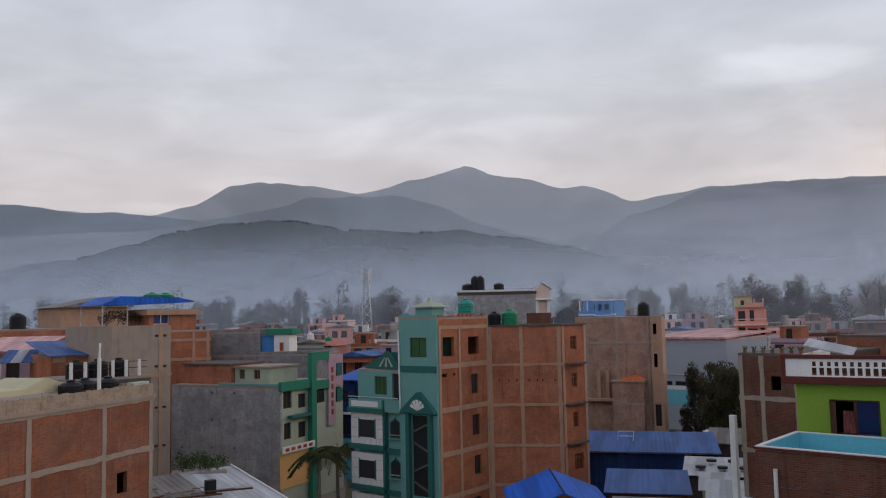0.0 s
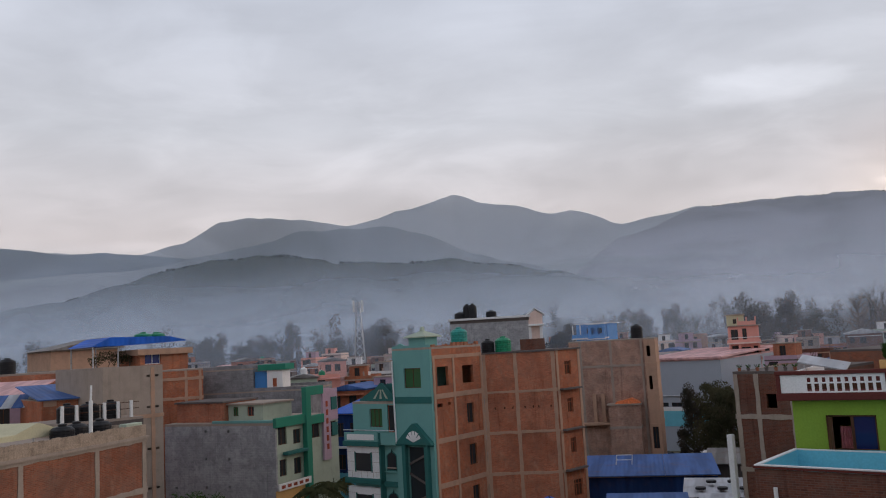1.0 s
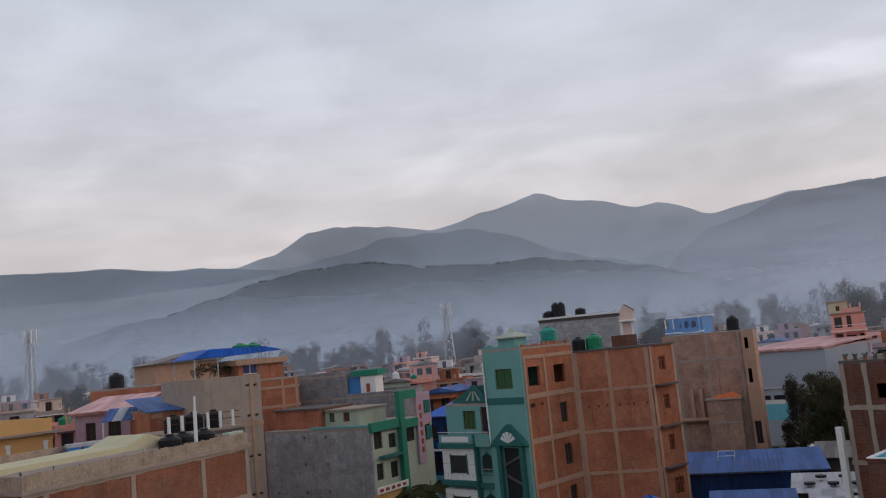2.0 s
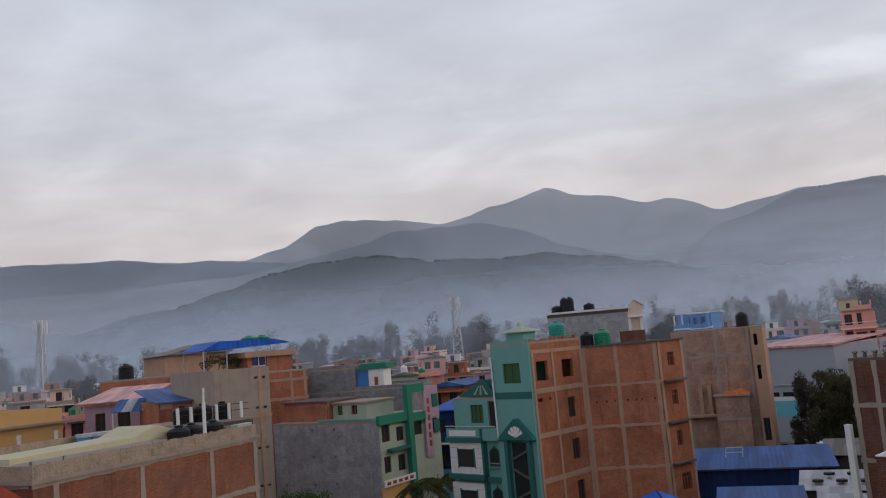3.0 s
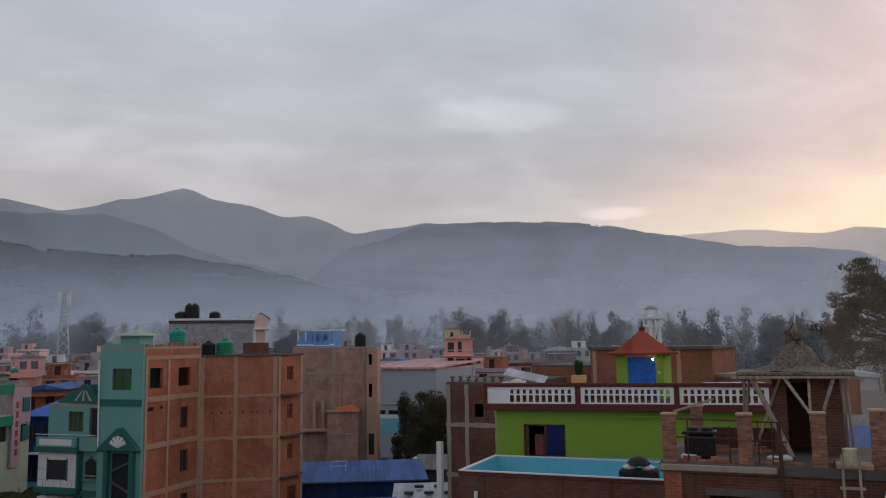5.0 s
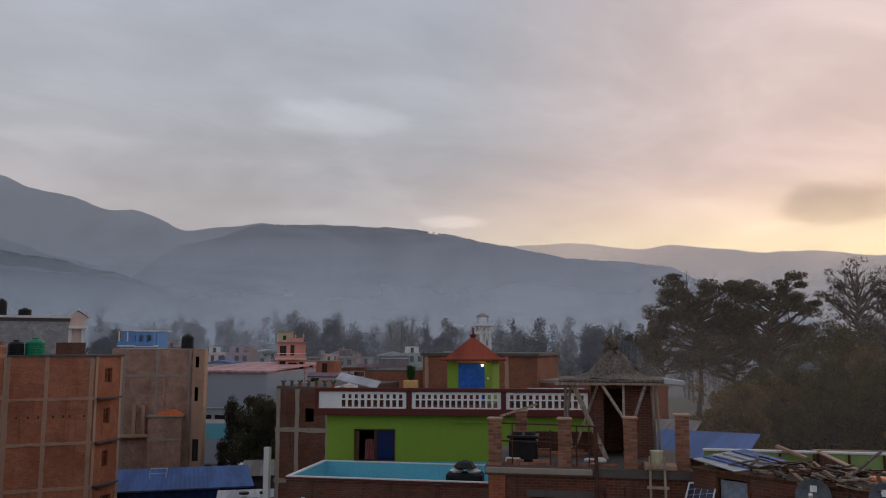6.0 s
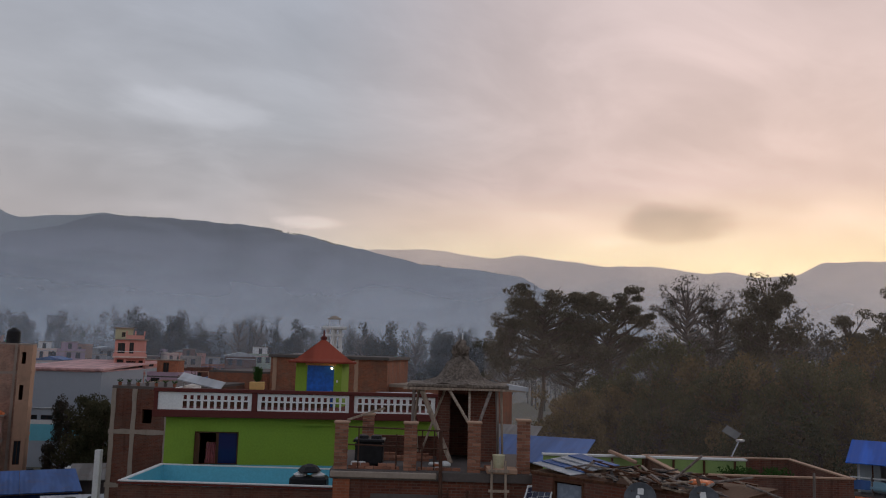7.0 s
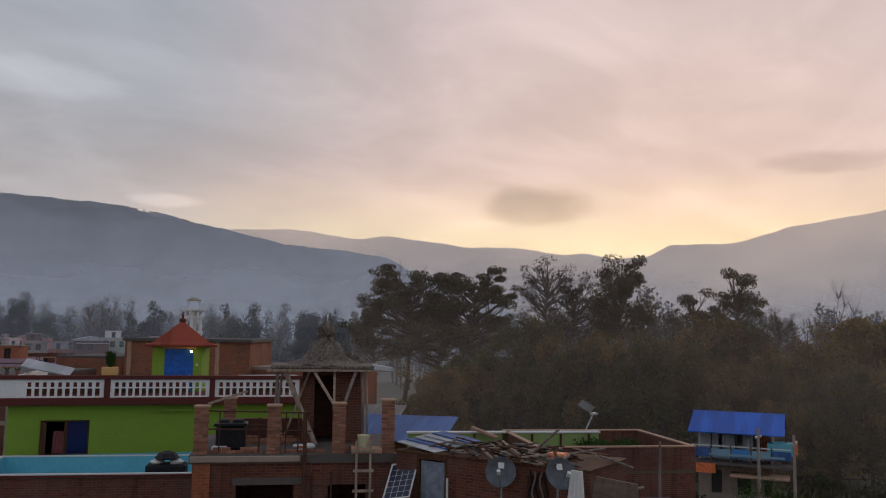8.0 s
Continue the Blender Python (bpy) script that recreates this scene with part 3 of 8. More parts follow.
def smooth_line(knots, b):
    """A height between knots (bearing, elevation), eased."""
    if b <= knots[0][0]:
        return knots[0][1]
    for (b0, e0), (b1, e1) in zip(knots, knots[1:]):
        if b <= b1:
            t = (b - b0) / (b1 - b0)
            t = t * t * (3 - 2 * t) * 0.5 + t * 0.5
            return e0 + (e1 - e0) * t
    return knots[-1][1]


def hill_range(name, label, knots, dist, depth, rough, seed, foot=0.45, step=0.25, mat=None, category="hills", nearer=1.0):
    """A wooded range: its crest by bearing and elevation, spurs running down towards the valley."""
    bm = bmesh.new()
    b0, b1 = knots[0][0], knots[-1][0]
    n, rows = int((b1 - b0) / step) + 1, 26
    grid = []
    for i in range(n):
        b = b0 + (b1 - b0) * i / (n - 1)
        crest = math.tan(radians(smooth_line(knots, b))) * dist
        crest *= 1 + rough * 0.06 * noise.fractal(Vector((b * 0.35, seed, 0)), 0.9, 2.0, 5)
        line = []
        for j in range(rows + 1):
            t = j / rows
            d = dist - depth * (1 - t)
            rise = t ** (1.0 + foot)
            spur = noise.fractal(Vector((b * 0.22, t * 2.2, seed + 3.0)), 0.9, 2.0, 3)
            z = EYE * t + crest * rise + spur * crest * 0.035 * math.sin(math.pi * min(1.0, t)) 
            z += noise.noise(Vector((b * 6.0, t * 30.0, seed))) * 1.2 * rough * t
            line.append(bm.verts.new(polar(b, d, z if j else -20.0)))
        if mat is None:
            line.append(bm.verts.new(polar(b, dist + depth * 0.5, crest * 0.3)))
        grid.append(line)
    for lo, hi in zip(grid, grid[1:]):
        for j in range(len(lo) - 1):
            bm.faces.new((lo[j], lo[j + 1], hi[j + 1], hi[j]))
    eye = Vector((0, 0, EYE))
    for v in bm.verts:
        v.co = eye + (v.co - eye) * nearer
    bmesh.ops.recalc_face_normals(bm, faces=bm.faces[:])
    for f in bm.faces:
        f.smooth = True
    return solid(name, bm, mat or M_FOREST, label, category, kind="structure")


FAR = [(-45, 6.8), (-36, 7.2), (-28.5, 7.4), (-24, 7.1), (-19.8, 7.0), (-17, 7.7), (-14.5, 9.1), (-12.6, 9.4), (-9, 9.15), (-6, 8.6), (-2, 9.5),
       (1.6, 10.3), (5, 9.6), (8.4, 8.65), (9.8, 8.8), (11.5, 8.3), (13.2, 7.55), (15.5, 7.9), (18.4, 8.25), (22, 8.0), (26, 7.4), (32, 6.2)]
WEST = [(-48, 6.7), (-45, 6.8), (-36, 7.2), (-28.5, 7.4), (-24, 7.15), (-19.8, 7.0), (-17, 6.75), (-13, 5.6), (-8, 3.8), (-4, 2.0)]
DAWN = [(28, 6.0), (33, 6.6), (39.2, 7.1), (44.6, 6.55), (46.4, 6.8), (51.8, 6.15), (55, 6.1), (58.9, 5.7), (60, 5.75), (61.9, 5.4), (64.2, 5.4), (66, 6.28),
        (69.3, 6.3), (75.5, 7.6), (79, 8.1), (90, 8.0), (110, 7)]
EAST = [(8, 3.0), (13, 6.6), (18.4, 8.2), (23, 8.25), (28.3, 8.1), (31, 7.75), (34, 7.1), (37, 6.5), (39.6, 6.0), (43, 5.75), (46.2, 5.35), (48.2, 4.4), (51, 3.2), (56, 1.5)]
MID = [(-48, 4.5), (-30, 5.4), (-20, 6.0), (-13.4, 7.2), (-8.8, 8.35), (-3.3, 8.5), (0, 7.6), (2.7, 6.3), (7, 5.2), (12, 3.0), (16, 1.0)]
NEAR = [(-45, 1.5), (-32, 2.6), (-24.3, 4.15), (-21, 5.0), (-17.8, 6.05), (-14, 6.6), (-10.3, 6.8), (-7, 6.2), (-3, 5.9), (0.7, 5.95), (5, 5.4), (8.5, 4.75),
        (11, 4.0), (13.4, 3.0), (17, 1.6), (24, 0.6)]
# Tint of the sheets that paint haze between near and far.
HAZE_TINT = (0.73, 0.84, 1.0)


def glowing_backdrop():
    """The last ridge, a plain backdrop that emits its hazy dawn light as its own colour."""
    m = bpy.data.materials.new("glowing_dawn_ridge")
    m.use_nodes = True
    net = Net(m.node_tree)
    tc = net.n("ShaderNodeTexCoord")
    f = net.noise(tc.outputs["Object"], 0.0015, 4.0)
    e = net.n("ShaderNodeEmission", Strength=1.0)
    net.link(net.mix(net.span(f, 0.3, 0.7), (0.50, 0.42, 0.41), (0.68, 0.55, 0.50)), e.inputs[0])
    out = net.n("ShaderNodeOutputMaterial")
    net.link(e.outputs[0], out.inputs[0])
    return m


M_DAWN_GLOW = glowing_backdrop()


def hills_and_haze(name, label, knots, dist, depth, rough, seed, low, most, least, tint=HAZE_TINT):
    """A range, and a sheet that paints distance haze over its slopes, one metre in a hundred nearer."""
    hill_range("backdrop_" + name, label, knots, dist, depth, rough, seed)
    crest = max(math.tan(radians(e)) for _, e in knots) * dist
    veil = hill_range("backdrop_haze_" + name, "sheet of painted dawn haze over the slopes", knots, dist, depth, rough, seed, nearer=0.985,
                      mat=haze_sheet("haze_" + name, tint, low * crest, crest * 0.95, most, least, 4.5 / dist, 0.22), category="mist")
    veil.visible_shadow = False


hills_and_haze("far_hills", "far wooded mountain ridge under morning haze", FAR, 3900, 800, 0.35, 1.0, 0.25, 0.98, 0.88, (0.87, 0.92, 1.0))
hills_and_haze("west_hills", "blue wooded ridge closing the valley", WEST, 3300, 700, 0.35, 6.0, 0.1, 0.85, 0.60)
# This ridge emits its pale hazy colour instead of being lit.
hill_range("backdrop_dawn_hills", "distant pale ridge glowing with painted dawn haze", DAWN, 4400, 700, 0.3, 2.0, mat=M_DAWN_GLOW)
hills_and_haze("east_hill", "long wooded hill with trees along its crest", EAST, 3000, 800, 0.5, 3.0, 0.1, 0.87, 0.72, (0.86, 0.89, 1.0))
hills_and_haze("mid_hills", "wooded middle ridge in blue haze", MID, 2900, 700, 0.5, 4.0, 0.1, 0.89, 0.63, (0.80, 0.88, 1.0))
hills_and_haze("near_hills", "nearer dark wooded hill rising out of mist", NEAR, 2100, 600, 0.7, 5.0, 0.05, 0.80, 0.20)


# Upright curved sheet that carries the valley mist and the painted haze.
def haze_screen(name, label, dist, height, mat, b0=-70, b1=120):
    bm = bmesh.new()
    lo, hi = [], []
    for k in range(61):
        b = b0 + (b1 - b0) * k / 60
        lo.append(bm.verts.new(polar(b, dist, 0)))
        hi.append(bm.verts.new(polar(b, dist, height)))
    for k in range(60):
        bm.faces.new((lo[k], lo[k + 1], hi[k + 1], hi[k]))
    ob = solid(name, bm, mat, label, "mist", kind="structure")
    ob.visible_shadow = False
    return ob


haze_screen("backdrop_mist_low", "low white mist along the valley's foot", 1250, 210, haze_sheet("haze_low", HAZE_TINT, 20, 190, 0.52, 0.0, 0.004, 0.35))
# These sheets paint distance haze before the woods, town and river wood.
haze_screen("backdrop_mist_woods", "thin sheet of painted haze among the valley woods", 500, 60, haze_sheet("haze_woods", HAZE_TINT, 12, 58, 0.42, 0.0, 0.012))
haze_screen("backdrop_mist_town", "thin sheet of painted haze over the town's edge", 266, 62, haze_sheet("haze_town", HAZE_TINT, 14, 58, 0.27, 0.0, 0.02, 0.2))
haze_screen("backdrop_mist_roofs", "faint sheet of painted haze over the roofs", 168, 56, haze_sheet("haze_roofs", HAZE_TINT, 14, 52, 0.17, 0.0, 0.02, 0.2))
haze_screen("backdrop_mist_river", "faint warm sheet of painted haze before the river wood", 90, 52, haze_sheet("haze_river", (1.0, 0.86, 0.78), 8, 38, 0.10, 0.0, 0.03, 0.2), 44, 120)


def crest_trees(knots, dist, b0, b1, n, seed, label):
    """Single trees that break the line of a crest."""
    rnd = random.Random(seed)
    bm = bmesh.new()
    for k in range(n):
        b = rnd.uniform(b0, b1)
        z = EYE + math.tan(radians(smooth_line(knots, b))) * dist
        s = rnd.uniform(3.0, 6.5) * (1.7 if rnd.random() < 0.06 else 1.0)
        p = polar(b, dist - 5, z - s * 0.55)
        add_bar(bm, p - Vector((0, 0, s)), p, 1.0, 0.6, 4)
        leaf_cloud(bm, p, s, 26, s * 0.42, rnd, 0.7, 0.0)
    tagged(new("crest_wood", mesh_of(bm, "crest_wood", M_FOREST)), label, "woodland", kind="stuff")


crest_trees(NEAR, 2100, -24, 6, 150, 1, "trees along the near hill's crest")
crest_trees(EAST, 3000, 18, 47, 170, 2, "trees along the eastern hill's crest")

# ---- the town: near and middle houses ----
DARK_WIN = dict(frame_mat=M_WOODDARK)


def tank(name, place, r, h, mat, label, group=""):
    """An upright ribbed plastic water tank with a domed top and lid."""
    prof = [(r * 0.98, 0.0)]
    for k in range(5):
        z = h * 0.72 * k / 5
        prof += [(r, z + 0.02), (r, z + h * 0.10), (r * 0.965, z + h * 0.115), (r * 0.965, z + h * 0.13)]
    prof += [(r, h * 0.74), (r * 0.97, h * 0.8), (r * 0.7, h * 0.92), (r * 0.36, h * 0.96), (r * 0.34, h)]
    t = thing(name, label, "water tank", pose(*place), group)
    part("body", lathe(prof, 20), mat, t)
    part("lid", lathe([(r * 0.38, h), (r * 0.38, h + 0.05), (r * 0.1, h + 0.08)], 16), mat, t)
    return t


def brick_house():
    b = building("brick_house", "long brick house with concrete columns and weathered plaster parapet", (-19.17, 29.58), (-14.82, 41.96), 11, 0, 12.42, M_BRICK_RED,
                 {"front": [(3.0, 7.3, 3.9, 8.5, "hole"), (10.6, 7.4, 11.3, 8.4, "hole")]}, bands=(11.7, 9.25, 6.2), band_mat=M_CONC, parapet=0.55, parapet_mat=M_PARAPET,
                 columns={"front": (1.0, 5.35, 9.7, 12.95)}, overhang=0.12, band=0.13)
    m, w = facing((-19.17, 29.58), (-14.82, 41.96))
    part("corner_upstand", box(w - 1.25, 0.13, 11.87, w - 0.1, 0.6, 12.55, 0.03), M_PALEGREEN, b, "pale green rendered upstand")
    # rubble and plaster lumps on the parapet
    rnd = random.Random(4)
    bm = bmesh.new()
    for k in range(46):
        x, s = rnd.uniform(0.2, w - 1.4), rnd.uniform(0.02, 0.07)
        add_box(bm, x, 0.01, 12.42, x + s * 3, 0.11, 12.42 + s * 0.7)
    tagged(part("broken_coping", bm, M_PARAPET, b), kind="stuff")
    # cream tent roof of a neighbour's terrace and the tanks behind the parapet
    tent = thing("terrace_canopy", "cream pitched terrace canopy behind the parapet", "canopy", m @ pose(3.2, 2.2, 11.87))
    part("cloth", prism([(-2.5, 0.5), (8.0, 0.5), (8.0, 0.72), (6.6, 0.74), (5.4, 1.15), (5.2, 1.15), (4.0, 0.76), (-2.5, 0.72)], 0, 2.5), M_CREAM, tent)
    for x in (0.2, 7.3):
        for y in (0.2, 2.3):
            part("post", box(x - 0.04, y - 0.04, 0, x + 0.04, y + 0.04, 0.5), M_STEEL, tent)
    for x, y in ((9.3, 1.6), (10.5, 1.9), (11.6, 1.5)):
        tank("water_tank", (m @ Vector((x, y, 11.87))), 0.55, 0.95, M_BLACK, "black plastic water tank on the brick roof", "roof tanks")
    pipe = thing("standpipe", "white plastic standpipe rising above the parapet", "pipe", m @ pose(9.9, 0.5, 11.87))
    part("pipe", bar((0, 0, 0), (0, 0, 2.0), 0.09, 0.09, 10), M_WHITE, pipe)
    part("cap", bar((0, 0, 2.0), (0.03, 0, 2.7), 0.05, 0.05, 8), M_WHITE, pipe)
    shade = thing("red_awning", "dark red tarpaulin awning at the roof's end", "awning", m @ pose(-2.3, 0.2, 10.9))
    part("cloth", prism([(0, 0), (2.2, 0), (2.2, 0.3), (0.9, 1.2), (0, 0.9)], 0, 2.4), M_RED, shade)
    building("green_shed", "small pale green rendered house under a red awning", m @ Vector((-2.4, 0.1, 0)), m @ Vector((-0.05, 0.1, 0)), 5, 0, 10.9, M_PALEGREEN)


brick_house()


def yellow_house():
    p0, p1 = polar(-38.5, 62), polar(-31.2, 66)
    b = building("yellow_house", "ochre yellow house with gabled parapet and white columns", p0, p1, 9, 0, 13.6, M_YELLOW,
                 {"front": [(1.0, 9.0, 2.0, 11.2), (3.4, 9.6, 4.9, 11.3), (6.0, 9.6, 7.4, 11.3)]}, bands=(12.3,), band_mat=M_YELLOW, parapet=0.9, overhang=0.5)
    part("gable", prism([(1.6, 13.6), (5.4, 13.6), (4.6, 13.9), (3.7, 14.6), (3.3, 14.6), (2.4, 13.9)], -0.05, 0.2), M_YELLOW, b)
    part("terrace", box(0, -1.3, 8.6, 8.5, -0.05, 8.9), M_YELLOW, b)
    for x in (0.4, 2.6, 5.4, 8.0):
        part("pillar", lathe([(0.16, 8.9), (0.14, 9.1), (0.13, 11.8), (0.18, 12.1)], 10, m=pose(x, -1.0, 0)), M_WHITE, b)
    for k in range(4):
        tank("water_tank", (facing(p0, p1)[0] @ Vector((0.8 + k * 1.5, 4.0, 12.7))), 0.5, 1.3, M_BLACK, "black plastic water tank on the yellow house", "roof tanks")


yellow_house()


def column_house():
    a, c = polar(-24, 58), polar(-15.9, 62)
    d = (c - a).normalized()
    at = lambda u: a + d * u
    b = building("rendered_house", "tall grey-brown rendered house with a raw corner column", at(2.2), at(6.36), 8, 0, 15.3, M_CONC,
                 {"front": [(x, z, x + 0.25, z + 0.15, "hole") for x in (3.0, 3.6) for z in (7.0, 9.6, 12.4, 14.5)] + [(0.5, 10.6, 1.2, 11.6)]},
                 columns={"front": (3.42,)}, bands=(11.9,))
    m, w = facing(at(2.2), at(6.36))
    brick = building("brick_annex", "brick stair wing with pale concrete frame", polar(-18.6, 83), polar(-15.85, 84), 7, 0, 14.65, M_BRICK, bands=(11.9, 13.75), columns={"front": (2.5, 3.85)})
    head = building("roof_room", "brick stair room with a small blue curtained window", at(4.6) + Vector((0, 0.4, 0)), at(8.15) + Vector((0, 0.4, 0)), 3.2, 14.9, 16.4, M_BRICK,
                    {"front": [(0.35, 15.35, 1.5, 16.2, "window", dict(frame_mat=M_WHITE, pane_mat=glass("blue_curtain_glass", (0.03, 0.04, 0.16))))]}, roof_mat=M_CONC_PALE, overhang=0.25, slab=0.4)
    canopy = thing("roof_canopy", "blue corrugated metal canopy on thin posts", "canopy", m @ pose(0.0, 0.6, 15.3))
    part("sheet", prism([(-0.5, 1.4), (1.8, 1.42), (6.3, 1.6), (6.2, 1.68), (5.0, 1.95), (0.8, 2.0)], 0, 4.0), M_BLUE, canopy)
    for x in (-0.3, 1.4):
        for y in (0.2, 3.8):
            part("post", bar((x, y, 0), (x, y, 1.42), 0.05), M_STEEL, canopy)
    tank("water_tank", m @ Vector((3.5, 1.5, 16.95)), 0.6, 0.6, M_TANKGREEN, "green plastic water tank above the stair head")
    tank("water_tank", m @ Vector((4.6, 1.7, 16.95)), 0.6, 0.6, M_TANKGREEN, "green plastic water tank above the stair head")


column_house()


def grey_block_house():
    p0, p1 = Vector((-24.5, 74.05, 0)), Vector((-13.7, 68.6, 0))
    tiny = lambda x, z: (x, z, x + 0.22, z + 0.22, "hole")
    b = building("grey_block_house", "grey cement-rendered house with pale green street front", p0, p1, 9.2, 0, 9.95, M_GREY,
                 {"front": [tiny(4.6, 9.2), tiny(7.1, 9.2), tiny(4.6, 6.9), tiny(7.1, 6.9), tiny(1.2, 4.4), tiny(7.1, 4.6), tiny(4.6, 4.5)],
                  "right": [(0.15, 8.1, 1.3, 9.55), (2.2, 7.95, 3.3, 9.15), (0.25, 5.55, 1.2, 6.9), (2.2, 5.45, 3.3, 6.8),
                            (4.5, 8.1, 6.1, 9.3), (7.8, 7.9, 8.7, 9.25)]},
                 wall_mats={"right": M_PALEGREEN}, slab=0.2)
    m, w = facing(p0, p1)
    side = m @ pose(w, 0, 0, 0, 0, 90)
    # things on the street front
    face = thing("street_front", "emerald painted frame round a pale green shop front", "facade", side)
    part("cornice", box(-0.3, -0.35, 9.56, 4.0, -0.03, 10.35, 0.02), M_GREEN, face)
    part("pillar", box(3.75, -0.5, 0, 4.45, -0.02, 12.6, 0.02), M_GREEN, face)
    part("upper_beam", box(4.45, -0.35, 11.85, 6.6, 0.2, 12.6, 0.02), M_GREEN, face)
    part("lower_beam", box(4.45, -0.35, 9.35, 6.6, -0.03, 10.1, 0.02), M_GREEN, face)
    part("balcony", box(0.9, -0.6, 7.25, 3.75, -0.03, 7.5, 0.02), M_TEAL_DARK, face)
    part("pink_pier", box(6.6, -0.25, 6.0, 7.7, -0.02, 12.3, 0.02), M_MAUVE, face)
    part("pink_wall", box(7.7, -0.12, 9.4, 9.1, 0.15, 12.2), M_MAUVE, face)
    for z in (10.3, 8.0):
        part("shutter", box(8.0, -0.2, z, 8.9, -0.13, z + 1.15, 0.01), M_TEAL_DARK, face)
    for k in range(6):
        part("lettering_bar", box(7.0, -0.27, 6.9 + k * 0.75, 7.35, -0.255, 7.4 + k * 0.75), M_RED, face, "faded red lettering on the pier")
    sign = thing("shop_sign", "white shop sign board with faded red bars", "sign", side @ pose(-0.6, -0.75, 4.6))
    part("board", box(0, 0, 0, 4.4, 0.12, 0.55, 0.02), M_WHITE, sign)
    for k in range(5):
        part("bar", box(0.3 + k * 0.8, -0.012, 0.15, 0.8 + k * 0.8, 0, 0.4), M_RED, sign)
    awn = thing("shop_awning", "ochre rolled shutter below the sign", "awning", side @ pose(-0.2, -0.05, 1.6))
    part("shutter", box(0, -0.06, 0, 4.0, 0.0, 2.9, 0.01), M_YELLOW, awn)
    # rooms set back on its roof
    building("roof_room", "weathered brick roof room with a pale slab", m @ Vector((0.3, 1.2, 0)), m @ Vector((5.6, 1.2, 0)), 4.5, 9.96, 11.75, M_BRICK_PALE, roof_mat=M_CONC_DARK, overhang=0.15)
    building("roof_room", "pale green roof room with small windows", m @ Vector((5.7, 1.8, 0)), m @ Vector((9.5, 1.8, 0)), 4.0, 9.96, 11.5, M_PALEGREEN,
             {"front": [(0.5, 10.4, 1.1, 11.2, "window", dict(pane_mat=M_GREENGLASS)), (2.1, 10.4, 2.8, 11.2, "window", dict(frame_mat=M_WOODRED))]}, roof_mat=M_CONC, overhang=0.15)
    rim = thing("roof_kerb", "mint painted kerb along the flat roof", "kerb", m @ pose(5.4, 0, 9.96))
    part("kerb", box(0, 0.02, 0, w - 5.4, 0.25, 0.22, 0.02), M_TEAL, rim)


grey_block_house()


def rear_grey_house():
    p0, p1 = polar(-16.1, 88), polar(-9.0, 84)
    b = building("rear_grey_house", "grey rendered house with a blue stair porch", p0, p1, 9, 0, 12.3, M_GREY_DARK, parapet=0.3)
    m, w = facing(p0, p1)
    building("roof_storey", "grey rendered upper storey in bare cement", m @ Vector((0.1, 0.3, 0)), m @ Vector((5.6, 0.3, 0)), 6, 12.0, 14.6, M_GREY_DARK, parapet=0.3)
    porch = thing("stair_porch", "blue and white stair porch with emerald roof", "porch", m @ pose(5.6, 0.2, 12.0))
    part("blue_wall", box(0, 0.6, 0, 1.5, 2.5, 1.9), M_BLUEWALL, porch)
    part("white_wall", prism([(1.5, 0), (3.1, 0), (3.1, 2.0), (1.5, 2.0)], 0.0, 2.5), M_WHITE, porch)
    part("opening", box(2.1, -0.02, 0.35, 2.5, -0.002, 1.2), M_WOODRED, porch)
    part("roof", box(0.6, -0.2, 2.0, 3.5, 2.7, 2.6, 0.03), M_GREEN, porch)


rear_grey_house()


def arched_window(parent, at, x0, z0, x1, z1):
    """A pointed ogee window: dark pane in a raised frame with a small sill."""
    xm, w = (x0 + x1) / 2, (x1 - x0) / 2
    shape = lambda g: [(x0 - g, z0 - g), (x1 + g, z0 - g), (x1 + g, z1 - w * 0.75), (xm + w * 0.55 + g, z1 - w * 0.35), (xm + 0.06, z1 - 0.08 + g), (xm, z1 + 0.1 + g),
                       (xm - 0.06, z1 - 0.08 + g), (xm - w * 0.55 - g, z1 - w * 0.35), (x0 - g, z1 - w * 0.75)]
    win = part("window", prism(shape(0.07), -0.05, 0.0), M_TEAL_DARK, parent, at=at)
    part("pane", prism(shape(-0.03), -0.065, -0.052), M_GLASS, win)
    part("sill", box(x0 - 0.15, -0.22, z0 - 0.14, x1 + 0.15, -0.05, z0 - 0.08), M_TEAL, win)
    part("grille", box(x0, -0.12, z0 + 0.12, x1, -0.08, z0 + 0.2), M_CONC, win)
    return win


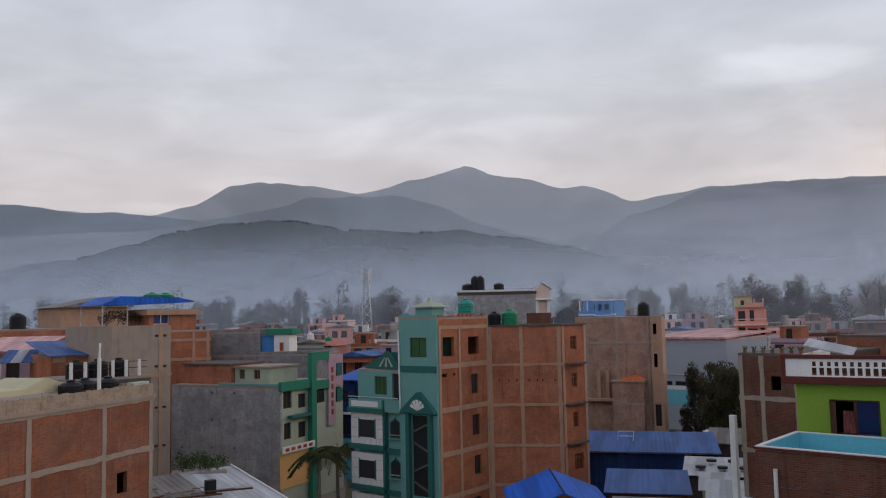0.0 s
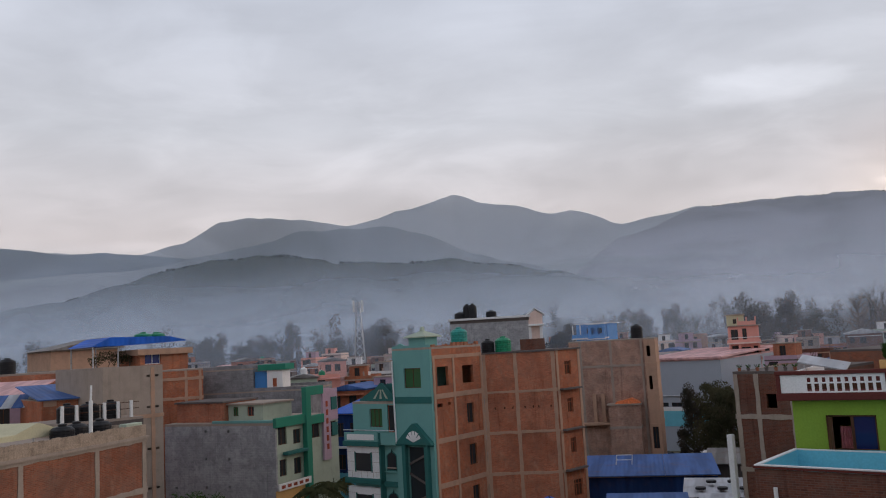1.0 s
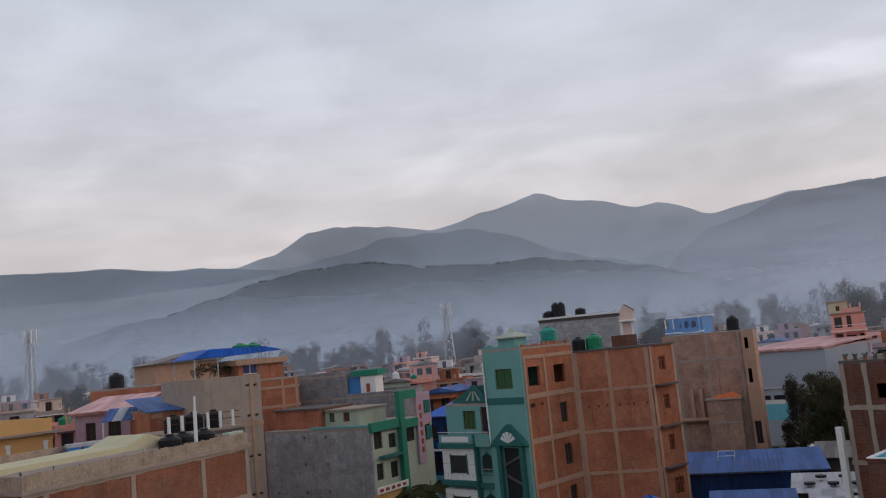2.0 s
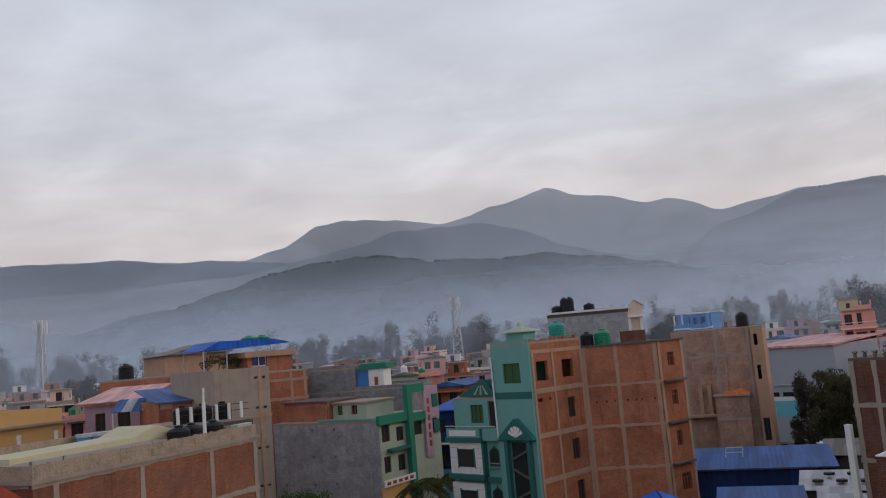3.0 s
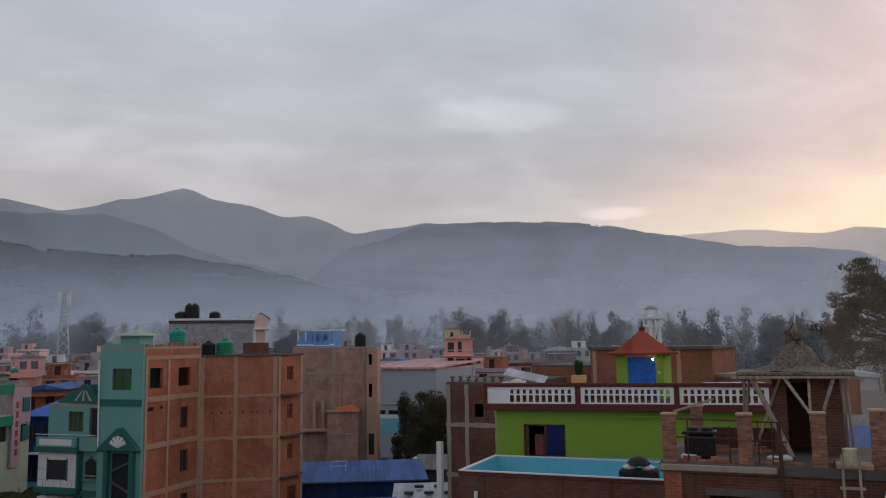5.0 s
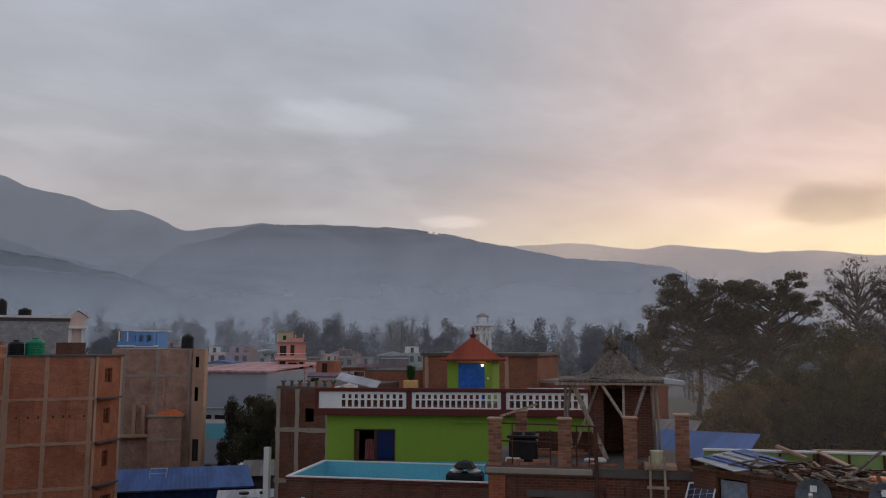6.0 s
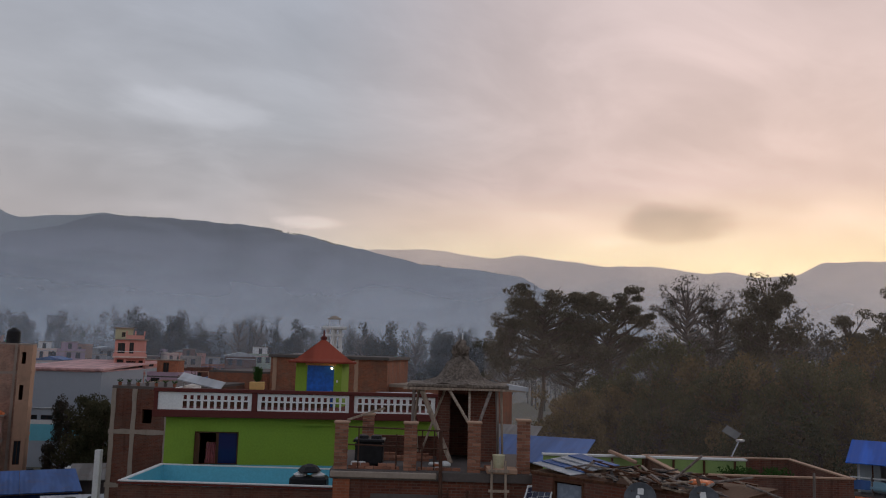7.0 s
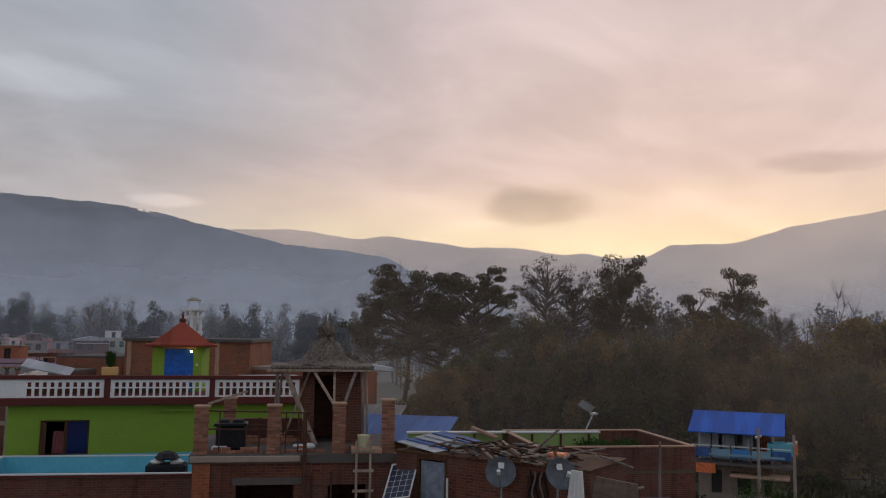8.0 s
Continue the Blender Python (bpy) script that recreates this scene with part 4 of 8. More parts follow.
def teal_house():
    p0, p1 = Vector((-7.0, 61.4, 0)), Vector((-0.6, 56.5, 0))
    m, w = facing(p0, p1)
    # tall stair part with its brick side
    tall0 = m @ Vector((4.7, 0, 0))
    b = building("teal_house", "teal corner house with stair window and bare brick side", tall0, p1, 6.2, 0, 15.45, M_TEAL,
                 {"front": [(1.0, 12.7, 2.5, 14.06, "window", dict(pane_mat=M_GREENGLASS, mullions=1)), (1.05, 3.2, 2.7, 8.7, "hole")],
                  "right": [(0.5, 12.73, 1.8, 14.05, "hole"), (3.5, 12.75, 4.85, 14.0, "hole"), (3.8, 9.9, 4.65, 11.3), (3.85, 6.95, 4.75, 8.4), (4.0, 4.15, 4.85, 5.5),
                            (0.4, 11.3, 0.95, 11.55, "hole"), (1.6, 11.35, 1.9, 11.55, "hole"), (3.85, 1.2, 4.7, 2.6)]},
                 wall_mats={"right": M_BRICK, "back": M_BRICK}, slab=0.15, roof_mat=M_CONC)
    side = m @ pose(w, 0.23, 0, 0, 0, 90)
    frame_ = pose(w - 4.7, 0.23, 0, 0, 0, 90)
    for z in (12.05, 9.05, 6.05, 3.1):
        part("floor_band", box(0, -0.05, z - 0.17, 5.97, 0.0, z + 0.17), M_CONC_PALE, b, at=frame_)
    part("floor_band", box(0, -0.05, 14.6, 5.97, 0.0, 14.85), M_CONC_PALE, b, at=frame_)
    for x in (0.12, 2.4, 5.85):
        part("column", box(x - 0.11, -0.06, 0, x + 0.11, -0.0, 14.8), M_CONC_PALE, b, at=frame_)
    rnd = random.Random(9)
    bm = bmesh.new()
    for k in range(12):
        x = 0.1 + k * 0.48
        add_box(bm, x, 0.0, 15.45, x + rnd.uniform(0.3, 0.46), 0.2, 15.45 + rnd.choice((0.08, 0.16, 0.24)))
    tagged(part("broken_parapet", bm, M_BRICK, b, at=frame_), kind="stuff")
    part("dark_band", box(-0.02, -0.04, 11.65, 3.36, 0.0, 12.1), M_TEAL_DARK, b)
    part("plinth_band", box(-0.02, -0.05, 8.75, 3.36, 0.0, 8.95), M_TEAL_DARK, b)
    # stair window: dark glazed slot in a deep frame, with a gable over it
    for x in (0.75, 2.7):
        part("stair_pier", box(x, -0.35, 2.9, x + 0.3, 0.0, 8.9, 0.02), M_TEAL_DARK, b)
    part("stair_glass", box(1.06, 0.16, 3.2, 2.69, 0.2, 8.7), M_GLASS, b)
    for k in range(4):
        z = 3.4 + k * 1.35
        s = 1 if k % 2 else -1
        part("stair_flight", prism([(1.1, z + (0.7 if s < 0 else 0)), (2.65, z + (0.7 if s > 0 else 0)), (2.65, z + (0.85 if s > 0 else 0.15)), (1.1, z + (0.85 if s < 0 else 0.15))], 0.02, 0.12), M_CONC_DARK, b)
    gable = prism([(0.35, 8.9), (3.4, 8.9), (3.3, 9.08), (1.98, 10.32), (1.82, 10.32), (0.35, 9.05)], -0.4, 0.0)
    g = part("gable", gable, M_TEAL_DARK, b)
    for k in range(5):
        a = radians(30 + 30 * k)
        x, z = 1.9 + 0.55 * math.cos(a) * 1.2, 9.1 + 0.72 * math.sin(a)
        part("fan_light", prism([(1.9 - 0.05, 9.08), (1.9 + 0.05, 9.08), (x + 0.13 * math.sin(a), z - 0.13 * math.cos(a)), (x - 0.13 * math.sin(a), z + 0.13 * math.cos(a))][::1], -0.42, -0.405), M_WHITE, g)
    # parapet shoulder, stair-head tower and its hipped cap
    part("parapet_shoulder", prism([(0, 15.45), (3.36, 15.45), (3.36, 15.62), (1.2, 15.62), (0.75, 15.8), (0.3, 15.62), (0, 15.62)], 0.0, 0.15), M_TEAL, b)
    part("stair_head", box(0.75, 1.0, 15.45, 2.25, 2.4, 16.15), M_TEAL, b)
    part("cap", lathe([(1.4, 16.15), (1.4, 16.23), (0.2, 16.6), (0.14, 16.85), (0.03, 16.95)], 4, m=pose(1.5, 1.7, 0) @ pose(0, 0, 0, 0, 0, 45)), M_PALEGREEN, b)
    part("down_pipe", bar((0.1, -0.08, 8.9), (0.02, -0.08, 14.6), 0.06), M_WHITE, b)
    # lower wing with tiled bay
    wing = building("teal_wing", "teal wing with white tiled bay and ogee windows", m @ Vector((0.35, 0.35, 0)), m @ Vector((4.68, 0.35, 0)), 5.5, 0, 11.75, M_TEAL,
                    {"front": [(1.65, 9.95, 2.85, 11.25, "window", dict(pane_mat=M_GREENGLASS, mullions=2)), (3.35, 9.6, 4.1, 11.5, "window", dict(frame_mat=M_WOODRED, mullions=0))]})
    for z in (6.05, 3.12):
        part("floor_band", box(2.95, -0.2, z - 0.2, 4.32, 0.0, z + 0.15), M_TEAL_DARK, wing)
    arched_window(wing, pose(0, 0, 0), 3.2, 7.0, 4.05, 8.3)
    arched_window(wing, pose(0, 0, 0), 3.2, 4.2, 4.05, 5.5)
    arched_window(wing, pose(0, 0, 0), 3.2, 1.3, 4.05, 2.6)
    part("corner_post", box(2.78, -0.45, 0, 2.95, 0.0, 9.6), M_TEAL_DARK, wing)
    part("balcony_wall", box(2.95, -0.42, 8.75, 4.32, -0.3, 9.65, 0.01), M_TEAL, wing)
    for z in (0.6, 3.5, 6.4):
        bay = part("bay", box(-0.35, -0.4, z, 2.75, 0.0, z + 2.25), M_WHITE, wing, "white tiled bay")
        part("bay_window", box(0.5, -0.44, z + 0.5, 2.0, -0.405, z + 1.75), M_GLASS, bay)
        for x in (0.42, 2.0):
            part("jamb", box(x, -0.47, z + 0.42, x + 0.08, -0.402, z + 1.83), M_TEAL_DARK, bay)
        for x in (0.08, 0.33, 0.95, 1.55, 2.12, 2.45):
            part("tile_joint", box(x, -0.405, z + 0.02, x + 0.02, -0.4, z + 0.42), M_CONC, bay)
        for zz in (0.43, 1.12, 1.83):
            part("tile_joint", box(-0.35, -0.404, z + zz, 0.42, -0.4, z + zz + 0.02), M_CONC, bay)
            part("tile_joint", box(2.08, -0.404, z + zz, 2.75, -0.4, z + zz + 0.02), M_CONC, bay)
        part("bay_slab", box(-0.5, -0.6, z - 0.38, 2.95, 0.0, z, 0.02), M_TEAL_DARK, wing)
    part("balcony_slab", box(-0.55, -0.65, 8.65, 2.95, 0.0, 9.0, 0.02), M_TEAL_DARK, wing)
    rail = part("balcony_rail", box(-0.4, -0.6, 9.0, 2.8, -0.45, 9.62, 0.01), M_TEAL, wing)
    part("tile_panel", box(-0.1, -0.63, 9.1, 2.5, -0.605, 9.5), M_WHITE, rail)
    part("handrail", bar((-0.5, -0.55, 9.78), (4.3, -0.5, 9.78), 0.04), M_STEEL, wing)
    # trussed green roof sheets over the wing
    roof = thing("wing_roof", "teal sheet roof with a fretted gable", "roof", m @ pose(0.3, 0.2, 11.75))
    part("sheet", prism([(0.2, 0.0), (4.3, 0.0), (4.3, 0.12), (4.1, 1.1), (3.0, 1.25), (1.4, 0.75), (0.2, 0.12)], 0.8, 5), M_TEAL_DARK, roof)
    g2 = part("gable", prism([(1.2, 0.05), (4.2, 0.05), (2.85, 1.3), (2.65, 1.3)], 0.3, 0.5), M_TEAL_DARK, roof)
    for k in range(3):
        x = 2.1 + 0.6 * k
        part("fret", prism([(x - 0.1, 0.2), (x + 0.1, 0.2), (2.75 + (x - 2.7) * 0.25 + 0.05, 0.85), (2.75 + (x - 2.7) * 0.25 - 0.05, 0.85)], 0.28, 0.296), M_PALEGREEN, g2)
    # antenna on the cap
    tank("water_tank", m @ Vector((7.3, 4.6, 15.45)), 0.62, 1.25, M_TANKTEAL, "teal plastic water tank on the brick side's roof")


teal_house()


def brick_block():
    p0, p1, p2 = Vector((3.24, 61.5, 0)), Vector((8.6, 61.0, 0)), Vector((10.7, 63.1, 0))
    b = building("brick_block", "five-storey unfinished brick block with concrete frame", p0, p1, 10, 0, 14.78, M_BRICK_PALE, bands=(11.85, 8.9, 5.95, 3.1), columns={"front": (0.12, 2.42, 5.2)},
                 slab=0.12, roof_mat=M_CONC_DARK, overhang=0.08, band=0.1)
    strip = building("brick_bay", "narrow brick bay with wooden windows up the block's corner", p1 + Vector((0.03, 0.03, 0)), p2, 7, 0, 14.8, M_BRICK,
                     {"front": [(1.05, 12.85, 1.85, 13.85, "window", dict(frame_mat=M_WOODRED, pane_mat=M_WOODDARK, transom=True)), (1.1, 10.05, 1.8, 11.1, "window", dict(frame_mat=M_WOODRED, transom=True, pane_mat=M_WOODDARK)),
                                (1.15, 7.1, 1.8, 8.2, "window", dict(frame_mat=M_WOODRED, transom=True, pane_mat=M_WOODDARK)), (1.2, 3.95, 2.3, 5.15, "window", dict(frame_mat=M_WOODRED, transom=True, pane_mat=M_WOODDARK, mullions=2))]},
                     columns={"front": (0.15, 2.85)}, slab=0.12, roof_mat=M_CONC_DARK, overhang=0.12)
    for z in (11.8, 8.85, 5.95):
        part("window_hood", box(0.2, -0.4, z - 0.05, 2.6, -0.05, z + 0.08, 0.01), M_CONC_DARK, strip)
    m, w = facing(p0, p1)
    # Dark plates on the uncut wall paint the shade inside scaffold sockets.
    holes = thing("put_log_marks", "rows of dark plates painting the shade of scaffold sockets", "hole", m)
    for z in (10.6,):
        for x in (0.7, 1.4, 2.0, 2.9, 3.5, 3.9, 4.8):
            part("socket", box(x, -0.006, z, x + 0.1, -0.001, z + 0.16), M_WOODDARK, holes)
    tank("water_tank", m @ Vector((0.45, 1.2, 14.78)), 0.5, 0.95, M_BLACK, "black plastic water tank on the brick block", "roof tanks")
    tank("water_tank", m @ Vector((1.6, 1.3, 14.78)), 0.62, 1.1, M_TANKGREEN, "bright green plastic water tank on the brick block")
    hut = thing("roof_parapet", "low brick roof wall on the block", "wall", m @ pose(2.9, 2.2, 14.78))
    part("wall", box(0, 0, 0, 1.9, 0.25, 0.85), M_BRICK_DARK, hut)


brick_block()


def old_brick_block():
    p0, p1 = polar(9.0, 90), polar(14.02, 89)
    b = building("old_brick_block", "greyed brick block with concrete bands and a side bay", p0, p1, 9, 0, 15.1, M_BRICK_GREY, bands=(12.35,), band_mat=M_CONC, columns={"front": (1.2, 4.4, 7.6)}, slab=0.12)
    m, w = facing(p0, p1)
    part("ledge", box(0.9, -0.9, 6.3, 4.0, -0.06, 6.55, 0.02), M_CONC_PALE, b)
    for x in (2.2, 3.1):
        part("raw_pier", box(x, -0.3, 6.55, x + 0.35, -0.06, 9.5), M_CONC_PALE, b)
    shed = building("lean_to", "brick lean-to with an orange tarpaulin on its roof", m @ Vector((3.95, -1.6, 0)), m @ Vector((7.1, -1.6, 0)), 1.5, 0, 8.5, M_BRICK_GREY, bands=(6.1,), band_mat=M_CONC, overhang=0.15)
    tarp = solid("tarpaulin", prism([(0, 0), (2.6, 0), (2.5, 0.12), (1.7, 0.55), (1.0, 0.35), (0.2, 0.2)], 0, 1.3), M_TARP_ORANGE, "crumpled orange tarpaulin on the lean-to roof", "tarpaulin", m @ pose(4.6, -1.5, 8.5))
    bay = building("side_bay", "pale concrete side bay with small balconies", m @ Vector((w + 0.02, -0.5, 0)), m @ Vector((w + 1.15, -0.5, 0)), 5, 0, 15.1, M_CONC_PALE,
                   {"front": [(0.25, 9.8, 0.6, 11.2, "hole"), (0.25, 13.2, 0.6, 14.3, "hole"), (0.2, 3.8, 0.8, 6.0)]}, bands=(12.4, 9.0, 6.2))
    tank("water_tank", m @ Vector((6.9, 4, 15.1)), 0.65, 1.5, M_BLACK, "black plastic water tank on the old brick block")


old_brick_block()


def annex_house():
    p0, p1 = polar(0.95, 105), polar(6.4, 105)
    b = building("portico_house", "bare grey house with a white gabled portico", p0, p1, 8, 0, 18.75, M_GREY, slab=0.25, roof_mat=M_WHITE, overhang=0.25)
    m, w = facing(p0, p1)
    # Dark concrete strip along the wall just below the roof slab.
    part("eave_stain", box(-0.05, -0.03, 18.1, w + 0.05, -0.004, 18.48), M_CONC_DARK, b)
    porch = thing("portico", "white portico with gabled top and blush walls", "porch", m @ pose(w + 0.02, 0, 0))
    part("body", box(0.0, 0.3, 0, 1.5, 4, 17.3), M_BLUSH, porch)
    part("balcony", box(-0.1, -0.35, 17.3, 1.9, 4, 17.55, 0.03), M_WHITE, porch)
    part("gable", prism([(-0.1, 17.55), (1.7, 17.55), (1.75, 18.7), (0.85, 19.35), (-0.15, 18.7)], 0, 3.5), M_BLUSH, porch)
    part("verge", prism([(-0.35, 18.65), (0.85, 19.45), (2.0, 18.65), (2.0, 18.8), (0.85, 19.62), (-0.35, 18.8)], -0.15, 3.6), M_WHITE, porch)
    for x in (0.0, 1.4):
        part("pillar", box(x - 0.1, -0.1, 12, x + 0.25, 0.25, 17.3), M_WHITE, porch)
    for x, y, h in ((2.2, 2.5, 1.9), (2.9, 2.2, 1.9), (1.2, 2.6, 0.9), (5.3, 2.4, 0.9), (1.7, 3.6, 0.9)):
        tank("water_tank", m @ Vector((x, y, 18.75)), 0.55 if h > 1 else 0.7, h, M_BLACK, "black plastic water tank on the grey roof", "roof tanks")


annex_house()


def hall():
    p0, p1 = polar(13.6, 116), polar(18.8, 112)
    b = building("storage_hall", "grey-blue clad storage hall with a faded red roof edge", p0, p1, 26, 0, 11.9, M_HALL,
                 {"front": [(2.2 + k * 1.9, 5.75, 3.7 + k * 1.9, 6.3) for k in range(4)]}, slab=0.2, roof_mat=M_TIN_PINK)
    m, w = facing(p0, p1)
    part("roof_sheet", slope(-0.3, -0.4, w + 0.3, 26.2, 11.9, 12.5, 0.25), M_TIN_PINK, b)
    part("white_band", box(0.4, -0.03, 5.2, w - 0.3, -0.005, 5.7), M_WHITE, b)
    part("teal_band", box(0.4, -0.04, 3.2, w - 0.3, -0.005, 5.19), M_TURQ, b)
    part("gutter", bar((0.2, -0.15, 7.2), (w, -0.15, 7.2), 0.08), M_STEEL, b)


hall()


def pink_house():
    p0, p1 = polar(19.5, 130), polar(21.35, 130)
    b = building("pink_house", "four-storey pink house with balconies and yellow roof room", p0, p1, 7, 0, 16.0, M_PINK,
                 {"front": [(0.3, 11.2, 1.2, 13.0), (1.6, 11.5, 2.9, 12.8), (3.3, 11.2, 3.9, 12.9), (0.3, 13.9, 1.3, 15.4), (1.9, 13.9, 2.5, 15.5), (0.6, 8.0, 2.2, 10.0), (2.6, 8.0, 3.7, 10.0)]}, overhang=0.35)
    for z in (13.5, 10.95):
        part("balcony", box(-0.35, -1.1, z - 0.22, 4.4, -0.02, z), M_BLUSH, b)
        part("balcony_wall", box(-0.3, -1.08, z, 4.35, -0.98, z + 0.38), M_PINK, b)
        part("balcony_rail", bar((-0.3, -1.03, z + 0.7), (4.35, -1.03, z + 0.7), 0.05), M_WHITE, b)
    for x in (0.0, 1.4, 4.1):
        part("pillar", box(x - 0.1, -0.95, 8.0, x + 0.1, -0.75, 15.7), M_PINK, b)
    part("roof_wall", box(1.3, 0.3, 16.0, 3.9, 0.5, 16.6), M_PINK, b)
    for x in (1.3, 2.5, 3.75):
        part("roof_post", box(x, 0.25, 16.6, x + 0.22, 0.47, 17.2), M_PINK, b)
    m, w = facing(p0, p1)
    building("roof_room", "pale yellow roof room on the pink house", m @ Vector((-0.2, 1.5, 0)), m @ Vector((2.3, 1.5, 0)), 3, 16.0, 17.7, M_CREAM, {"front": [(0.9, 16.3, 1.4, 17.0)]}, overhang=0.2)


pink_house()


def blue_house():
    p0, p1 = polar(9.6, 172), polar(11.7, 170)
    b = building("blue_house", "bright blue house with flat white-edged roofs", p0, p1, 7, 0, 18.3, M_BLUEWALL,
                 {"front": [(2.0, 13.2, 3.0, 14.4), (4.2, 13.2, 5.4, 14.4), (4.2, 16.2, 5.4, 17.4), (2.2, 16.2, 3.0, 17.4)]}, roof_mat=M_WHITE, overhang=0.3)
    part("balcony", box(-0.6, -1.2, 15.1, 6.8, -0.02, 15.4), M_WHITE, b)
    bay = part("front_bay", wall_bm(3.4, 9.0, 18.0, 1.4, [(0.6, 16.0, 1.5, 17.3), (2.0, 16.0, 3.0, 17.3), (0.6, 13.1, 1.5, 14.4), (2.0, 13.1, 3.0, 14.4)]), M_BLUEWALL, b, at=pose(2.9, -1.45, 0))
    part("bay_slab", box(-0.25, -0.3, 18.0, 3.65, 1.4, 18.25), M_WHITE, bay)
    part("bay_slab", box(-0.2, -0.25, 15.0, 3.6, -0.005, 15.2), M_WHITE, bay)
    part("balcony_wall", box(-0.6, -1.2, 15.4, 2.85, -1.08, 16.1), M_BLUEWALL, b)
    for x in (-0.5, 1.1):
        part("pillar", box(x, -1.15, 16.1, x + 0.2, -0.95, 18.0), M_WHITE, b)


blue_house()


def frame_house():
    p0, p1 = polar(19.5, 52), polar(24.5, 50)
    b = building("frame_house", "unfinished dark brick house in a raw concrete frame", p0, p1, 9, 0, 13.0, M_BRICK_DARK, bands=(10.4, 7.4), columns={"front": (0.15, 1.4, 3.4)}, roof_mat=M_CONC_DARK,
                 band_mat=M_CONC, sides={"front": [(1.9, 10.9, 2.5, 11.7, "hole")]})
    m, w = facing(p0, p1)
    post = thing("white_post", "white painted concrete post beside the frame house", "post", m @ pose(-0.2, -0.6, 0))
    part("shaft", box(-0.17, -0.17, 0, 0.17, 0.17, 9.4, 0.02), M_WHITE, post)
    rnd = random.Random(5)
    for k in range(7):
        x = 0.3 + k * 0.55
        pot = thing("flower_pot", "small potted plant on the roof edge", "plant pot", m @ pose(x, 0.3, 13.0), "roof pots")
        part("pot", lathe([(0.09, 0), (0.12, 0.2)], 8), M_CONC_DARK if k % 2 else M_BRICK_RED, pot)
        bm = bmesh.new()
        for j in range(16):
            a, h = rnd.uniform(0, 6.28), rnd.uniform(0.06, 0.2)
            add_bar(bm, (0, 0, 0.2), (0.16 * math.cos(a), 0.16 * math.sin(a), 0.2 + h), 0.008, 0.015, 3)
        part("foliage", bm, M_LEAF_GREEN, pot)


frame_house()


def west_cluster():
    """Low houses crowded behind the long brick house."""
    building("mauve_house", "mauve painted house with a pale sheet roof", polar(-29.9, 74), polar(-25.2, 72), 8, 0, 13.4, M_MAUVE,
             {"front": [(0.8, 11.2, 1.6, 12.6), (2.6, 11.2, 3.6, 12.6), (4.4, 11.0, 5.2, 12.9)]}, roof_mat=M_TIN_PINK, overhang=0.4)
    m, w = facing(polar(-29.9, 74), polar(-25.2, 72))
    roof = thing("sheet_roof", "pinkish sheet roof with a low pitch", "roof", m @ pose(0, 0, 13.4))
    part("sheet", slope(-0.5, -0.6, w * 0.75, 8.3, 0.02, 1.0, 0.08), M_TIN_PINK, roof)
    m2, w2 = facing(polar(-28.4, 68), polar(-25.3, 67))
    porch = thing("striped_awning", "white and blue striped sheet awning on posts", "awning", m2)
    for k in range(5):
        part("sheet", slope(w2 * k / 5, 0, w2 * (k + 1) / 5 - 0.03, 2.2, 12.75, 13.6, 0.05), M_TIN_WHITE if k % 2 else M_BLUE_FADED, porch)
    for x in (0.1, w2 - 0.1):
        part("post", bar((x, 0.1, 0), (x, 0.1, 12.78), 0.07), M_WHITE, porch)
    shed = building("brick_shed", "brick house with a faded blue sheet roof", polar(-25.5, 62), polar(-21.7, 63), 7, 0, 13.3, M_BRICK,
                    {"front": [(1.0, 11.2, 1.7, 12.3, "hole"), (2.7, 11.9, 3.4, 12.15, "hole")]}, slab=0.05)
    ws = (polar(-25.5, 62) - polar(-21.7, 63)).length
    part("roof_sheet", slope(-0.3, -0.35, ws + 0.3, 7.3, 13.32, 14.2, 0.06), M_BLUE_FADED, shed)
    part("sign_board", box(0.1, -0.08, 12.9, 0.9, -0.01, 13.4), M_CONC_PALE, shed)
    rear = building("rear_brick_row", "long low brick house with a flat roof", polar(-29.0, 100), polar(-23.8, 100), 8, 0, 15.05, M_BRICK_PALE, {"front": [(1.5, 12.6, 2.6, 13.9), (5.0, 12.6, 6.1, 13.9)]}, slab=0.2)
    tank("water_tank", polar(-27.4, 103, 15.05), 0.85, 1.7, M_BLACK, "large black water tank on a flat roof")
    low = building("grey_flat_house", "low grey rendered house with blue crates on its roof", polar(-31.2, 49), polar(-25.0, 50), 6, 0, 11.75, M_CONC_DARK, {"front": [(1.6, 10.2, 2.6, 11.2, "hole")]})
    ml, wl = facing(polar(-31.2, 49), polar(-25.0, 50))
    for k in range(3):
        c = thing("blue_crate", "blue painted crate with a white sheet lid", "crate", ml @ pose(1.2 + 0.8 * k, 1.2, 11.75), "roof crates")
        part("body", box(-0.36, -0.3, 0, 0.36, 0.3, 0.55, 0.02), M_BLUEWALL, c)
        part("lid", box(-0.4, -0.36, 0.55, 0.4, 0.36, 0.75, 0.02), M_TIN_WHITE, c)
    ledge = building("tank_terrace", "low concrete terrace carrying black tanks", polar(-24.6, 55), polar(-19.6, 57), 5, 0, 12.1, M_CONC_DARK)
    mt, wt = facing(polar(-24.6, 55), polar(-19.6, 57))
    for k in range(3):
        tank("water_tank", mt @ Vector((0.9 + 1.35 * k, 1.0, 12.1)), 0.6, 1.1, M_BLACK, "black plastic water tank on a low terrace", "terrace tanks")
    for k in range(6):
        p = thing("railing_post", "white painted concrete railing post", "post", mt @ pose(0.3 + 0.85 * k, 0.15, 12.1), "railing posts")
        part("post", box(-0.09, -0.09, 0, 0.09, 0.09, 1.05, 0.02), M_WHITE, p)
